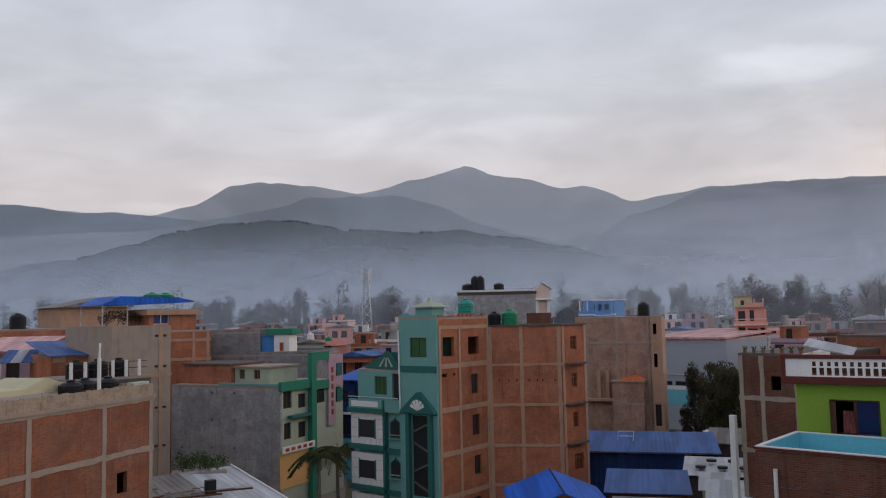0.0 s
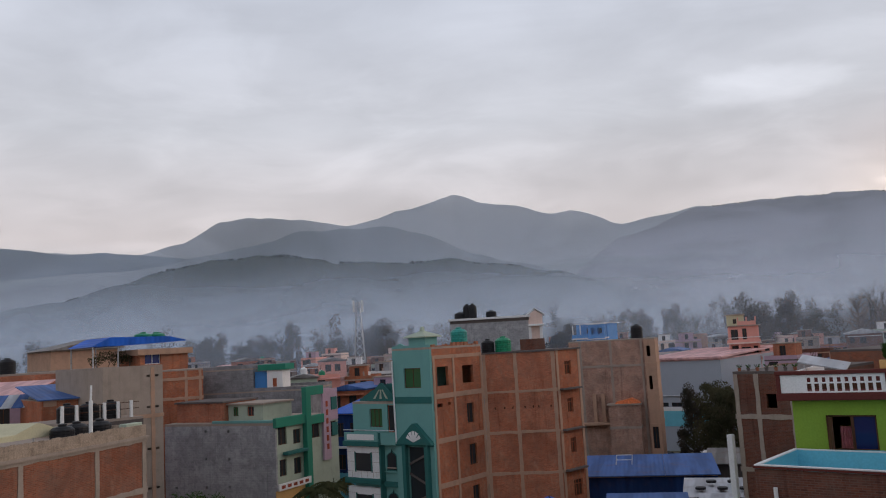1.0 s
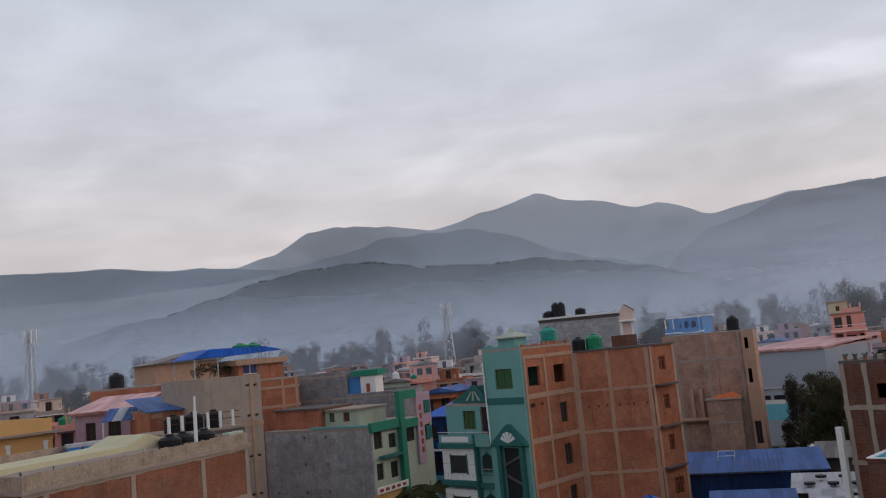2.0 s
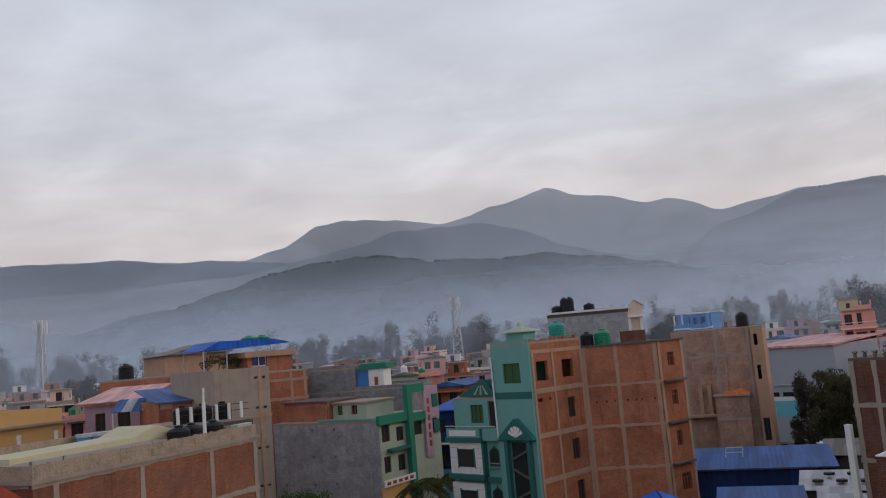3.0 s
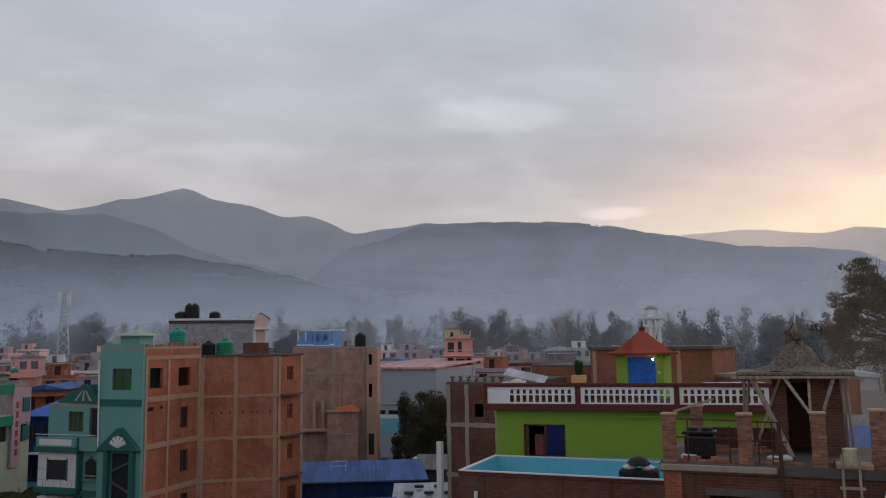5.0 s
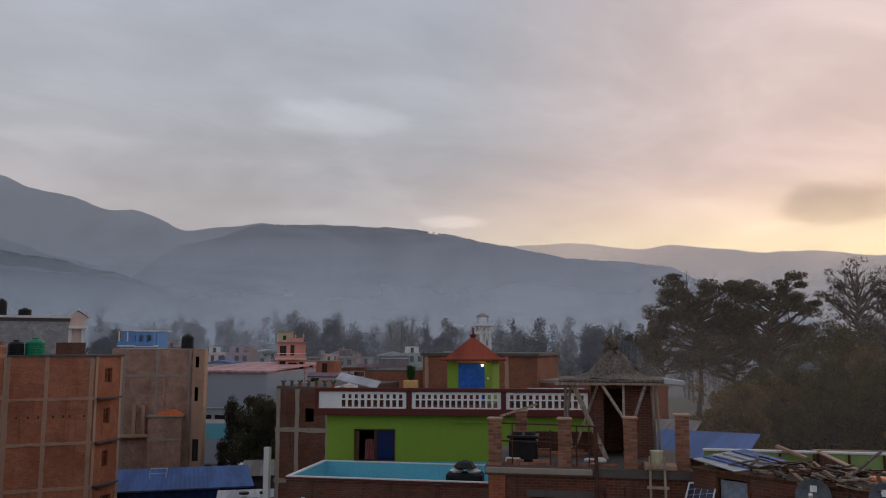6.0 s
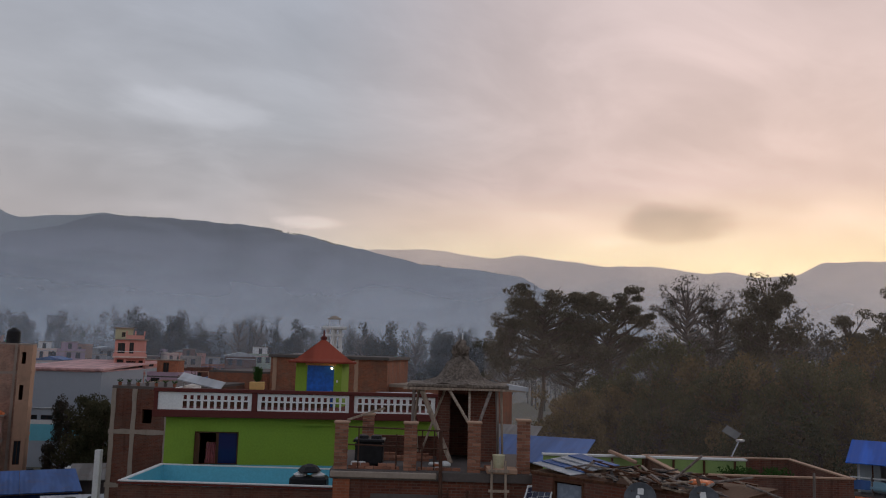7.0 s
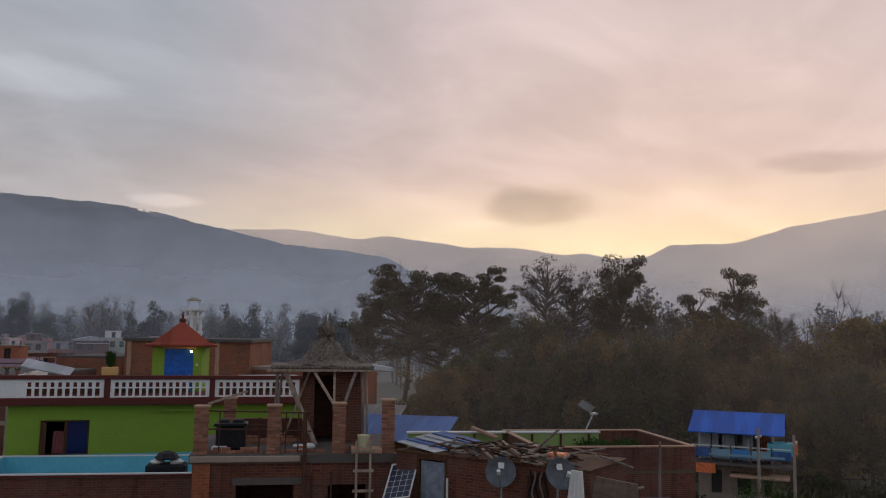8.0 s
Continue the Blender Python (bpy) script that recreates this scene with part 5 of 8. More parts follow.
    rail = thing("roof_rail", "dark iron rail along the low terrace", "railing", mt @ pose(0, 0.15, 12.1))
    for z in (0.55, 0.95):
        part("bar", bar((0.2, 0, z), (wt - 0.2, 0, z), 0.025), M_RUST, rail)
    # leafy plants under the blue canopy
    mc, _ = facing(polar(-24, 58) + (polar(-15.9, 62) - polar(-24, 58)).normalized() * 2.2, polar(-15.9, 62))
    for k in range(4):
        bush(mc @ Vector((0.3 + 0.75 * k, 1.6, 15.3)), 0.75, "bushy dark plant under the roof canopy", "canopy plants", 120 + k, M_LEAF)


west_cluster()

# ---- the lime green house and its terrace ----


def balustrade(parent, at, x0, x1, z0, z1, solid_to=0.0):
    """A cast white balustrade panel pierced by two rows of openings."""
    n = max(4, int((x1 - x0) / 0.25))
    step = (x1 - x0 - 0.2) / n
    holes = []
    for k in range(n):
        x = 0.1 + k * step
        if x < solid_to:
            continue
        holes.append((x + step * 0.17, z0 + 0.05, x + step * 0.83, z0 + 0.33))
        holes.append((x + step * 0.24, z0 + 0.38, x + step * 0.76, z0 + 0.55))
    return part("balustrade", wall_bm(x1 - x0, z0, z1, 0.09, holes), M_WHITE_CLEAN, parent, "white cast concrete balustrade", at=at @ pose(x0, 0, 0))


def lime_house():
    p0, p1 = Vector((13.07, 30.95, 0)), Vector((21.78, 25.06, 0))
    m, w = facing(p0, p1)
    b = building("lime_house", "lime green house with white balustrade round its flat roof", p0, p1, 9.5, 0, 13.0, M_LIME,
                 {"front": [(1.1, 10.95, 2.75, 12.2, "hole")]}, slab=0.25, roof_mat=M_MAROON)
    # painted dado behind the terrace
    part("dado", box(0.0, -0.012, 9.7, w, -0.002, 10.97), M_TURQ, b, "turquoise painted dado")
    part("edge_beam", box(-0.45, -0.4, 12.76, w + 0.3, -0.02, 13.02, 0.015), M_MAROON, b, "maroon edge beam")
    front = pose(0, -0.3, 0)
    balustrade(b, front, -0.28, 3.2, 13.03, 13.68, 0.75)
    balustrade(b, front, 3.42, 6.92, 13.03, 13.68)
    balustrade(b, front, 7.12, 10.3, 13.03, 13.68)
    for x in (-0.42, 3.21, 6.93, 10.31):
        part("rail_post", box(x, -0.36, 13.02, x + 0.19 if x > 0 else x + 0.14, -0.14, 13.74, 0.01), M_MAROON, b)
    part("top_rail", box(-0.45, -0.38, 13.72 - 0.03, 10.55, -0.12, 13.83, 0.015), M_MAROON, b)
    left = pose(-0.3, 9.2, 0, 0, 0, -90)
    balustrade(b, left, 0.2, 4.4, 13.03, 13.68)
    balustrade(b, left, 4.6, 9.2, 13.03, 13.68)
    # the open casement, its curtain and frame
    win = part("window_frame", wall_bm(1.65, 10.95, 12.2, 0.1, [(0.06, 11.0, 0.8, 12.14), (0.9, 11.0, 1.59, 12.14)]), M_WOODDARK, b, at=pose(1.1, 0.08, 0))
    part("pane", box(0.9, 0.04, 11.0, 1.59, 0.05, 12.14), glass("blue_curtained_pane", (0.012, 0.02, 0.10)), win)
    part("shutter", box(0.02, -0.02, 0.0, 0.5, 0.03, 1.15, 0.005), M_WOODDARK, b, "open dark wooden shutter", at=pose(1.12, 0.02, 11.0) @ pose(0, 0, 0, 0, 0, -62))
    bm = bmesh.new()
    top, foot = [], []
    for k in range(15):
        x, y = 0.38 + k * 0.045, 0.25 + 0.04 * (-1) ** k
        foot.append((bm.verts.new((x, y, 10.98)), bm.verts.new((x, y + 0.02, 10.98))))
        top.append((bm.verts.new((x + 0.02, y, 11.78)), bm.verts.new((x + 0.02, y + 0.02, 11.78))))
    for k in range(14):
        for i in (0, 1):
            bm.faces.new((foot[k][i], foot[k + 1][i], top[k + 1][i], top[k][i]))
        bm.faces.new((top[k][0], top[k + 1][0], top[k + 1][1], top[k][1]))
    part("curtain", bm, plain("pink_curtain", (0.45, 0.16, 0.17), 0.9), b, "pink striped curtain", at=pose(1.1, 0, 0))
    part("down_pipe", box(5.0, -0.16, 12.5, 6.3, -0.1, 12.56), M_LIME, b)
    # roof stairhead: lime walls, blue door, red hipped roof
    k = thing("roof_kiosk", "lime green stair kiosk with blue door and red roof", "kiosk", facing(polar(31.1, 36), polar(34.8, 36))[0] @ pose(0, 0, 13.0))
    part("front_wall", wall_bm(1.95, 0, 1.86, 0.15, [(0.48, 0.0, 1.62, 1.76)]), M_LIME, k)
    part("side_wall", wall_bm(1.7, 0, 1.86, 0.12), M_LIME, k, at=pose(1.95, 0.0, 0, 0, 0, 78))
    part("side_wall", box(0, 0.15, 0, 0.15, 2.0, 1.86), M_LIME, k)
    part("back_wall", box(0.15, 1.88, 0, 2.3, 2.0, 1.86), M_LIME, k)
    door = part("door", box(0.48, 0.04, 0.0, 1.62, 0.09, 1.76, 0.005), plain("blue_door_paint", (0.01, 0.12, 0.52), 0.45), k, "blue painted metal door")
    part("handle", box(1.5, 0.0, 0.5, 1.54, 0.04, 0.7), M_STEEL, door)
    part("lintel", box(0.4, -0.03, 1.76, 1.7, 0.0, 1.86), M_YELLOW, k)
    part("eave", box(-0.32, -0.4, 1.86, 2.55, 2.4, 1.95, 0.02), M_RED, k)
    part("roof", lathe([(1.9, 1.95), (1.6, 2.05), (1.05, 2.35), (0.15, 2.85), (0.05, 2.95)], 4, m=pose(1.12, 1.0, 0) @ Matrix.Diagonal((0.98, 0.95, 1, 1)) @ pose(0, 0, 0, 0, 0, 45)), M_RED, k)
    part("finial", lathe([(0.12, 2.86), (0.14, 2.98), (0.05, 3.05), (0.03, 3.3)], 8, m=pose(1.12, 1.0, 0)), M_MAROON, k)
    lamp = part("bulb", lathe([(0.025, 0), (0.05, 0.05), (0.04, 0.1)], 10, m=pose(1.52, -0.1, 1.6)), M_BULB, k, "lit bulb over the door")
    part("bracket", bar((1.52, -0.1, 1.72), (1.52, 0.0, 1.72), 0.02), M_BLACK, k)
    part("switch_plate", box(1.72, -0.02, 1.05, 1.8, 0.0, 1.15), M_WHITE, k)
    # potted plant on the balustrade
    pot = thing("planter", "ochre planter box with a bushy plant on the rail", "planter", m @ pose(3.35, -0.1, 13.83))
    part("box", box(-0.28, -0.16, 0, 0.28, 0.2, 0.3, 0.02), M_YELLOW, pot)
    bm = bmesh.new()
    rnd = random.Random(2)
    for j in range(140):
        a, h, r = rnd.uniform(0, 6.28), rnd.uniform(0.1, 0.6), rnd.uniform(0.02, 0.22)
        add_bar(bm, (0, 0, 0.25), (r * math.cos(a), r * math.sin(a), 0.3 + h), 0.006, 0.018, 3)
    part("foliage", bm, M_LEAF_GREEN, pot)
    # sheets, planks and a collector on the roof
    rack = thing("solar_heater", "tilted pale solar collector on the lime roof", "solar collector", m @ pose(0.4, 4.2, 13.0))
    part("panel", box(-0.9, 0, 0, 1.0, 1.1, 0.06, 0.01), M_TIN_WHITE, rack, at=pose(0, 0, 0.75) @ pose(0, 0, 0, 14, 12, 0))
    for x in (-0.7, 0.8):
        part("leg", bar((x, 0.6, 0), (x, 0.6, 0.8), 0.03), M_STEEL, rack)
    for i, (x, y, l, h) in enumerate(((-0.2, 2.0, 3.5, 0.75), (2.6, 2.6, 2.2, 0.7), (7.4, 1.6, 1.6, 0.8), (8.2, 2.3, 2.4, 0.95), (4.2, 2.2, 2.0, 0.7))):
        s = thing("stacked_sheets", "stack of weathered boards and tin sheets on the roof", "boards", m @ pose(x, y, 13.0) @ pose(0, 0, 0, 0, 0, -4 + 3 * i), "roof boards")
        for j in range(3):
            part("sheet", box(0, 0.1 * j, h * j / 3, l, 0.9 + 0.05 * j, h * j / 3 + 0.05 + (h / 3 - 0.06 if j < 2 else 0)), (M_WOODDARK, M_MAROON, M_TIN_WHITE)[j], s)
    # brick house right behind it
    rear = building("rear_brick_house", "flat brick house behind the lime house", polar(29.4, 58), polar(37.3, 56), 9, 0, 15.0, M_BRICK_RED, slab=0.2, roof_mat=M_CONC_DARK, columns={"front": (0.3, 6.0)}, overhang=0.15)
    low = building("rear_brick_house", "low brick house behind the lime house", polar(37.4, 57), polar(44, 55), 9, 0, 13.2, M_BRICK_RED, slab=0.2, columns={"front": (2.6,)})
    building("rear_brick_house", "low brick shed with a dark slab roof", polar(25.4, 66), polar(29.2, 64), 8, 0, 13.6, M_BRICK_RED, slab=0.15, roof_mat=M_CONC_DARK)
    tower = thing("water_tower", "white slender water tower beyond the roofs", "water tower", pose(*polar(33.55, 92)))
    for dx, dy in ((-0.9, -0.9), (0.9, -0.9), (0.9, 0.9), (-0.9, 0.9)):
        part("leg", bar((dx, dy, 0), (dx * 0.55, dy * 0.55, 17.6), 0.3, 0.2), M_WHITE, tower)
    for z in (13.5, 15.2, 16.8):
        part("brace", ring_bm(-0.75, -0.75, 0.75, 0.75, 0.15, z, z + 0.3), M_WHITE, tower)
    part("deck", box(-1.0, -1.0, 17.6, 1.0, 1.0, 17.9, 0.05), M_WHITE, tower)
    part("canopy", lathe([(0.8, 18.7), (0.75, 18.8), (0.1, 19.1)], 14), M_CONC, tower)
    for dx in (-0.8, 0.8):
        part("canopy_post", bar((dx * 0.8, 0, 17.9), (dx * 0.8, 0, 18.95), 0.05), M_STEEL, tower)


def emitting(name, colour, power):
    m = bpy.data.materials.new(name)
    m.use_nodes = True
    net = Net(m.node_tree)
    e = net.n("ShaderNodeEmission", Strength=power)
    e.inputs[0].default_value = (*colour, 1)
    out = net.n("ShaderNodeOutputMaterial")
    net.link(e.outputs[0], out.inputs[0])
    return m


M_BULB = emitting("lit_bulb", (1.0, 0.75, 0.3), 7.0)
lime_house()


def terrace():
    p0, p1 = Vector((10.24, 27.66, 0)), Vector((16.6, 22.1, 0))
    m, w = facing(p0, p1)
    b = building("terrace_house", "brick lower house with turquoise terrace parapet", p0, p1, 4.0, 0, 11.0, M_BRICK_DARK, parapet=1.1, parapet_mat=M_TURQ, slab=0.15, roof_mat=M_TURQ,
                 bands=(), thick=0.23)
    part("outer_skin", box(-0.02, -0.02, 9.76, w + 0.02, -0.001, 10.9), M_BRICK_DARK, b)
    part("coping", ring_bm(-0.03, -0.04, w + 0.03, 4.02, 0.16, 11.0, 11.035), M_WHITE, b, "thin white coping")
    part("drip_edge", box(-0.05, -0.08, 10.92, w + 0.05, -0.025, 10.99), M_MAROON, b)
    out = thing("terrace_chest", "black plastic tanks with white lids on the terrace", "water tank", m @ pose(6.1, 0.75, 9.9))
    part("body", box(-0.62, -0.35, 0, 0.62, 0.35, 1.32, 0.06), M_BLACK, out)
    for x in (-0.3, 0.3):
        part("lid", lathe([(0.2, 1.32), (0.24, 1.38), (0.1, 1.46)], 12, m=pose(x, 0, 0)), M_WHITE, out)
    part("rag", lathe([(0.34, 1.46), (0.4, 1.5), (0.26, 1.66), (0.08, 1.72)], 10), M_BLACK, out)
    tank("water_tank", m @ Vector((7.6, 0.75, 9.9)), 0.38, 1.55, M_BLACK, "black plastic water tank at the terrace's corner")
    pipe = thing("vent_pipe", "white vent pipe against the brick wall", "pipe", m @ pose(0.65, -0.15, 8.6))
    part("pipe", bar((0, 0, 0), (0, 0, 1.75), 0.07, 0.07, 8), M_WHITE, pipe)


terrace()

# ---- the unfinished brick house with its stair hut ----


def brick_pier(parent, at, w, d, z0, z1, rnd):
    """A rough pier laid brick by brick round a core."""
    pier = part("pier", box(0.02, 0.02, z0, w - 0.02, d - 0.02, z1 - 0.03), M_CONC, parent, at=at)
    n = int((z1 - z0) / 0.085)
    for k in range(n):
        z = z0 + k * 0.085
        for x0, y0, x1, y1 in (((0, 0, w * 0.62, 0.11), (w * 0.64, 0, w, d * 0.6)) if k % 2 else ((0, 0, w * 0.36, d * 0.6), (w * 0.38, 0, w, 0.11))):
            j = rnd.uniform(-0.008, 0.008)
            ob = new("brick", BRICKS[rnd.randrange(4)])
            ob.parent = pier
            ob.matrix_basis = Matrix.LocRotScale((x0, y0 + j, z), None, (x1 - x0, y1 - y0, 0.073))
    part("cap", box(-0.03, -0.03, z1 - 0.03, w + 0.03, d + 0.03, z1 + 0.03, 0.015), M_CONC_PALE, pier)
    return pier


def unit_brick(k):
    bm = box(0, 0, 0, 1, 1, 1, 0.06)
    return mesh_of(bm, "brick", M_PIERBRICK)


def random_brick(name):
    m, net, b = principled(name, 0.9, 0, 0.15)
    info = net.n("ShaderNodeObjectInfo")
    tc = net.n("ShaderNodeTexCoord")
    f = net.noise(tc.outputs["Object"], 3.0, 4.0)
    c = net.ramp(info.outputs["Random"], [(0.0, (0.20, 0.07, 0.04)), (0.5, (0.32, 0.12, 0.07)), (1.0, (0.42, 0.19, 0.12))])
    net.link(net.mix(net.math("MULTIPLY", f, 0.4), c, (0.30, 0.24, 0.20)), b.inputs["Base Color"])
    bumped(net, b, f, 0.3, 0.02)
    return m


M_PIERBRICK = random_brick("loose_brick")
BRICKS = [unit_brick(k) for k in range(4)]


def stair_house():
    p0, p1 = polar(33.9, 22.1), polar(47.2, 22.1)
    m, w = facing(p0, p1)
    b = building("stair_house", "unfinished dark brick house with rough concrete slab roof", p0, p1, 4.2, 0, 12.38, M_BRICK_DARK,
                 {"front": [(1.1, 10.2, 2.55, 11.62, "hole"), (3.42, 10.2, 4.4, 11.6, "hole"), (1.1, 7.2, 2.5, 8.7, "hole")]}, slab=0.22, roof_mat=M_CONC_DARK, overhang=0.08, bands=(9.0,), band_mat=M_CONC)
    part("lintel", box(1.0, -0.03, 11.62, 2.75, -0.002, 11.8), M_CONC_DARK, b)
    part("end_pier", box(0.02, -0.06, 0, 0.45, -0.001, 12.15), M_BRICK, b)
    rnd = random.Random(7)
    for x, y, h in ((0.0, 0.05, 13.58), (1.82, 0.1, 13.6), (3.5, 0.05, 13.66), (4.8, 0.05, 13.75), (0.5, 2.6, 13.6)):
        brick_pier(b, pose(x, y, 0), 0.34, 0.34, 12.38, h, rnd)
    # low brick upstands between the piers
    brnd = random.Random(44)
    for x0, x1, y, rows in ((0.36, 1.8, 0.2, 2), (2.2, 3.45, 0.25, 1), (3.86, 4.78, 0.45, 2), (0.9, 2.6, 2.0, 3)):
        for r in range(rows):
            x = x0 + 0.11 * (r % 2)
            while x < x1 - 0.2:
                if r == 0 or brnd.random() < 0.75:
                    ob = new("brick", BRICKS[brnd.randrange(4)])
                    ob.parent = b
                    ob.matrix_basis = pose(x, y, 12.38 + r * 0.075, 0, 0, brnd.uniform(-4, 4)) @ Matrix.Diagonal((0.215, 0.105, 0.075, 1.0))
                x += 0.228
    part("upstand", box(0.38, 3.3, 12.38, 3.0, 3.5, 12.95), M_BRICK_DARK, b)
    part("sill_slab", box(4.0, -0.12, 12.38, 4.8, 0.4, 12.52, 0.02), M_CONC_PALE, b)
    part("sill_slab", box(-0.06, -0.14, 12.2, 2.7, 0.0, 12.36, 0.02), M_CONC, b)
    # iron rails
    for i, (a, c) in enumerate((((0.3, 0.2, 13.46), (1.85, 0.2, 13.44)), ((0.3, 0.22, 13.0), (1.85, 0.22, 12.98)), ((2.15, 0.2, 13.42), (2.95, 0.15, 13.42)), ((0.3, 1.9, 13.3), (1.9, 1.9, 13.28)))):
        part("rail", bar(a, c, 0.022), M_RUST, b)
    for x in (0.62, 2.3, 2.62):
        part("rail_post", bar((x, 0.2, 12.4), (x, 0.2, 13.44), 0.018), M_RUST, b)
    part("rail", bar((2.15, 0.2, 12.95), (2.95, 0.15, 12.95), 0.02), M_RUST, b)
    part("rail", bar((0.3, 1.92, 12.9), (1.9, 1.92, 12.92), 0.02), M_RUST, b)
    part("rail_post", bar((1.62, 0.2, 12.4), (1.62, 0.2, 13.3), 0.02), M_RUST, b)
    part("scaffold_pole", bar((2.84, -0.2, 10.0), (2.78, -0.15, 13.45), 0.05), M_RUST, b)
    prop = thing("leaning_plank", "pale plank leaning over the brick piers", "plank", m @ pose(0.3, 0.3, 13.6))
    part("plank", box(0, 0, 0, 1.05, 0.1, 0.05), M_WOOD, prop, at=pose(0, 0, 0, 0, -18, 10))
    # water tank and clutter
    tnk = thing("water_tank", "dark grey square water tank with moulded lids", "water tank", m @ pose(0.85, 1.1, 12.38))
    part("body", box(-0.38, -0.3, 0, 0.38, 0.3, 0.62, 0.05), M_BLACK, tnk)
    part("rim", box(-0.42, -0.34, 0.62, 0.42, 0.34, 0.7, 0.02), M_BLACK, tnk)
    for x in (-0.18, 0.18):
        part("lid", lathe([(0.16, 0.7), (0.14, 0.78), (0.04, 0.8)], 12, m=pose(x, 0, 0)), M_BLACK, tnk)
    rnd = random.Random(3)
    for k in range(12):
        x = rnd.choice((rnd.uniform(0.4, 0.6), rnd.uniform(2.2, 3.3), rnd.uniform(4.2, 4.7)))
        s = rnd.uniform(0.05, 0.12)
        solid("sack" if k % 3 else "brickbat", box(-s * 1.6, -s, 0, s * 1.6, s, s, s * 0.3), M_WHITE if k % 3 else M_BRICK, "small pale cement sack lying on the slab" if k % 3 else "broken brick lying on the slab",
              "rubble", m @ pose(x, rnd.uniform(0.45, 1.2), 12.38) @ pose(0, 0, 0, 0, 0, rnd.uniform(0, 180)), "rubble on the slab")
    bucket = thing("bucket", "white plastic bucket on the concrete sill", "bucket", m @ pose(4.32, 0.1, 12.52))
    part("pail", lathe([(0.13, 0), (0.16, 0.3), (0.17, 0.3), (0.17, 0.33), (0.15, 0.33)], 16), M_CREAM, bucket)
    # stair hut: brick cell, props, thin slab roof with a mound of cement on top
    h = m @ pose(1.95, 2.2, 12.38)
    hut = thing("stair_hut", "brick stair hut with propped thin roof and cement mound", "hut", h)
    part("cell", wall_bm(1.75, 0, 2.05, 0.2, [(0.35, 0.0, 0.95, 1.9)]), M_BRICK_DARK, hut, at=pose(0.75, 0.1, 0))
    part("side_wall", box(2.3, 0.3, 0, 2.5, 1.7, 2.05), M_BRICK_DARK, hut)
    part("side_wall", box(0.75, 0.3, 0, 0.95, 1.7, 2.05), M_BRICK_DARK, hut)
    part("back_wall", box(0.95, 1.5, 0, 2.3, 1.7, 2.05), M_BRICK_DARK, hut)
    part("roof", box(-0.15, -0.45, 2.1, 3.0, 2.1, 2.2, 0.03), M_CEMENT, hut, "thin ragged concrete roof")
    part("shuttering", box(-0.25, -0.5, 2.03, 1.2, -0.3, 2.1), M_WOOD, hut)
    part("shuttering", box(1.15, -0.48, 2.04, 3.25, -0.25, 2.1), M_WOOD, hut)
    part("flashing", prism([(2.75, 2.1), (3.3, 2.06), (3.32, 2.16), (2.75, 2.24)], -0.5, 0.2), M_TIN_WHITE, hut)
    bm = bmesh.new()
    rnd = random.Random(12)
    lathe([(1.2, 2.2), (0.95, 2.24), (0.7, 2.33), (0.58, 2.48), (0.48, 2.64), (0.38, 2.8), (0.28, 2.92), (0.19, 3.0), (0.24, 3.1), (0.22, 3.26), (0.13, 3.4), (0.04, 3.48)], 22, bm, pose(1.4, 0.7, 0))
    for v in bm.verts:
        v.co += Vector((rnd.uniform(-0.07, 0.07), rnd.uniform(-0.07, 0.07), rnd.uniform(-0.05, 0.05)))
    part("mound", bm, M_CEMENT, hut, "ragged dark cement mound")
    part("spike", bar((1.42, 0.7, 3.4), (1.44, 0.7, 3.68), 0.03, 0.015), M_WHITE, hut)
    for a, c, r in (((0.25, -0.3, 2.05), (1.15, -0.8, 0.05), 0.075), ((0.95, 0.0, 2.05), (0.3, 0.0, 0.25), 0.04), ((1.05, -0.35, 2.05), (1.6, -1.6, 1.2), 0.045), ((1.65, -0.2, 2.05), (1.6, -1.4, 1.0), 0.04),
                    ((2.25, -0.35, 2.05), (1.75, -1.2, 0.8), 0.05), ((2.42, -0.3, 2.05), (2.5, -0.35, 0.0), 0.05), ((2.55, -0.3, 2.05), (2.62, -0.3, 0.0), 0.04),
                    ((0.05, -0.3, 2.05), (0.0, -0.35, 0.0), 0.05), ((0.18, 0.5, 2.05), (-0.05, 0.4, 0.0), 0.04), ((0.0, 0.6, 2.05), (0.2, 0.4, 0.2), 0.035), ((1.75, -1.2, 0.8), (1.95, -0.7, 0.0), 0.04)):
        part("prop", bar(a, c, r, r * 0.85, 7), M_WOOD if r != 0.05 else M_BAREBARK, hut)
    # ladder of rough timber against the front
    lad = thing("ladder", "rough timber ladder against the brick wall", "ladder", m @ pose(4.1, -0.45, 9.6) @ pose(0, 0, 0, -6))
    for x in (0.0, 0.36):
        part("stile", box(x, 0, 0, x + 0.06, 0.06, 3.15), M_WOOD, lad)
    for k in range(6):
        part("rung", box(-0.06, -0.03, 0.35 + k * 0.5, 0.48, 0.0, 0.42 + k * 0.5), M_WOOD, lad)
    for k in range(3):
        pole = thing("iron_ladder", "thin rusty iron ladder on the wall", "ladder", m @ pose(2.95, -0.1, 10.5)) if k == 0 else pole
        part("rung", bar((0.05, 0, 0.3 + k * 0.4), (0.55, 0, 0.3 + k * 0.4), 0.02), M_RUST, pole)
    for x in (0.05, 0.55):
        part("stile", bar((x, 0, 0), (x, 0, 1.45), 0.025), M_RUST, pole)


stair_house()

# ---- yard and sheds beyond it ----


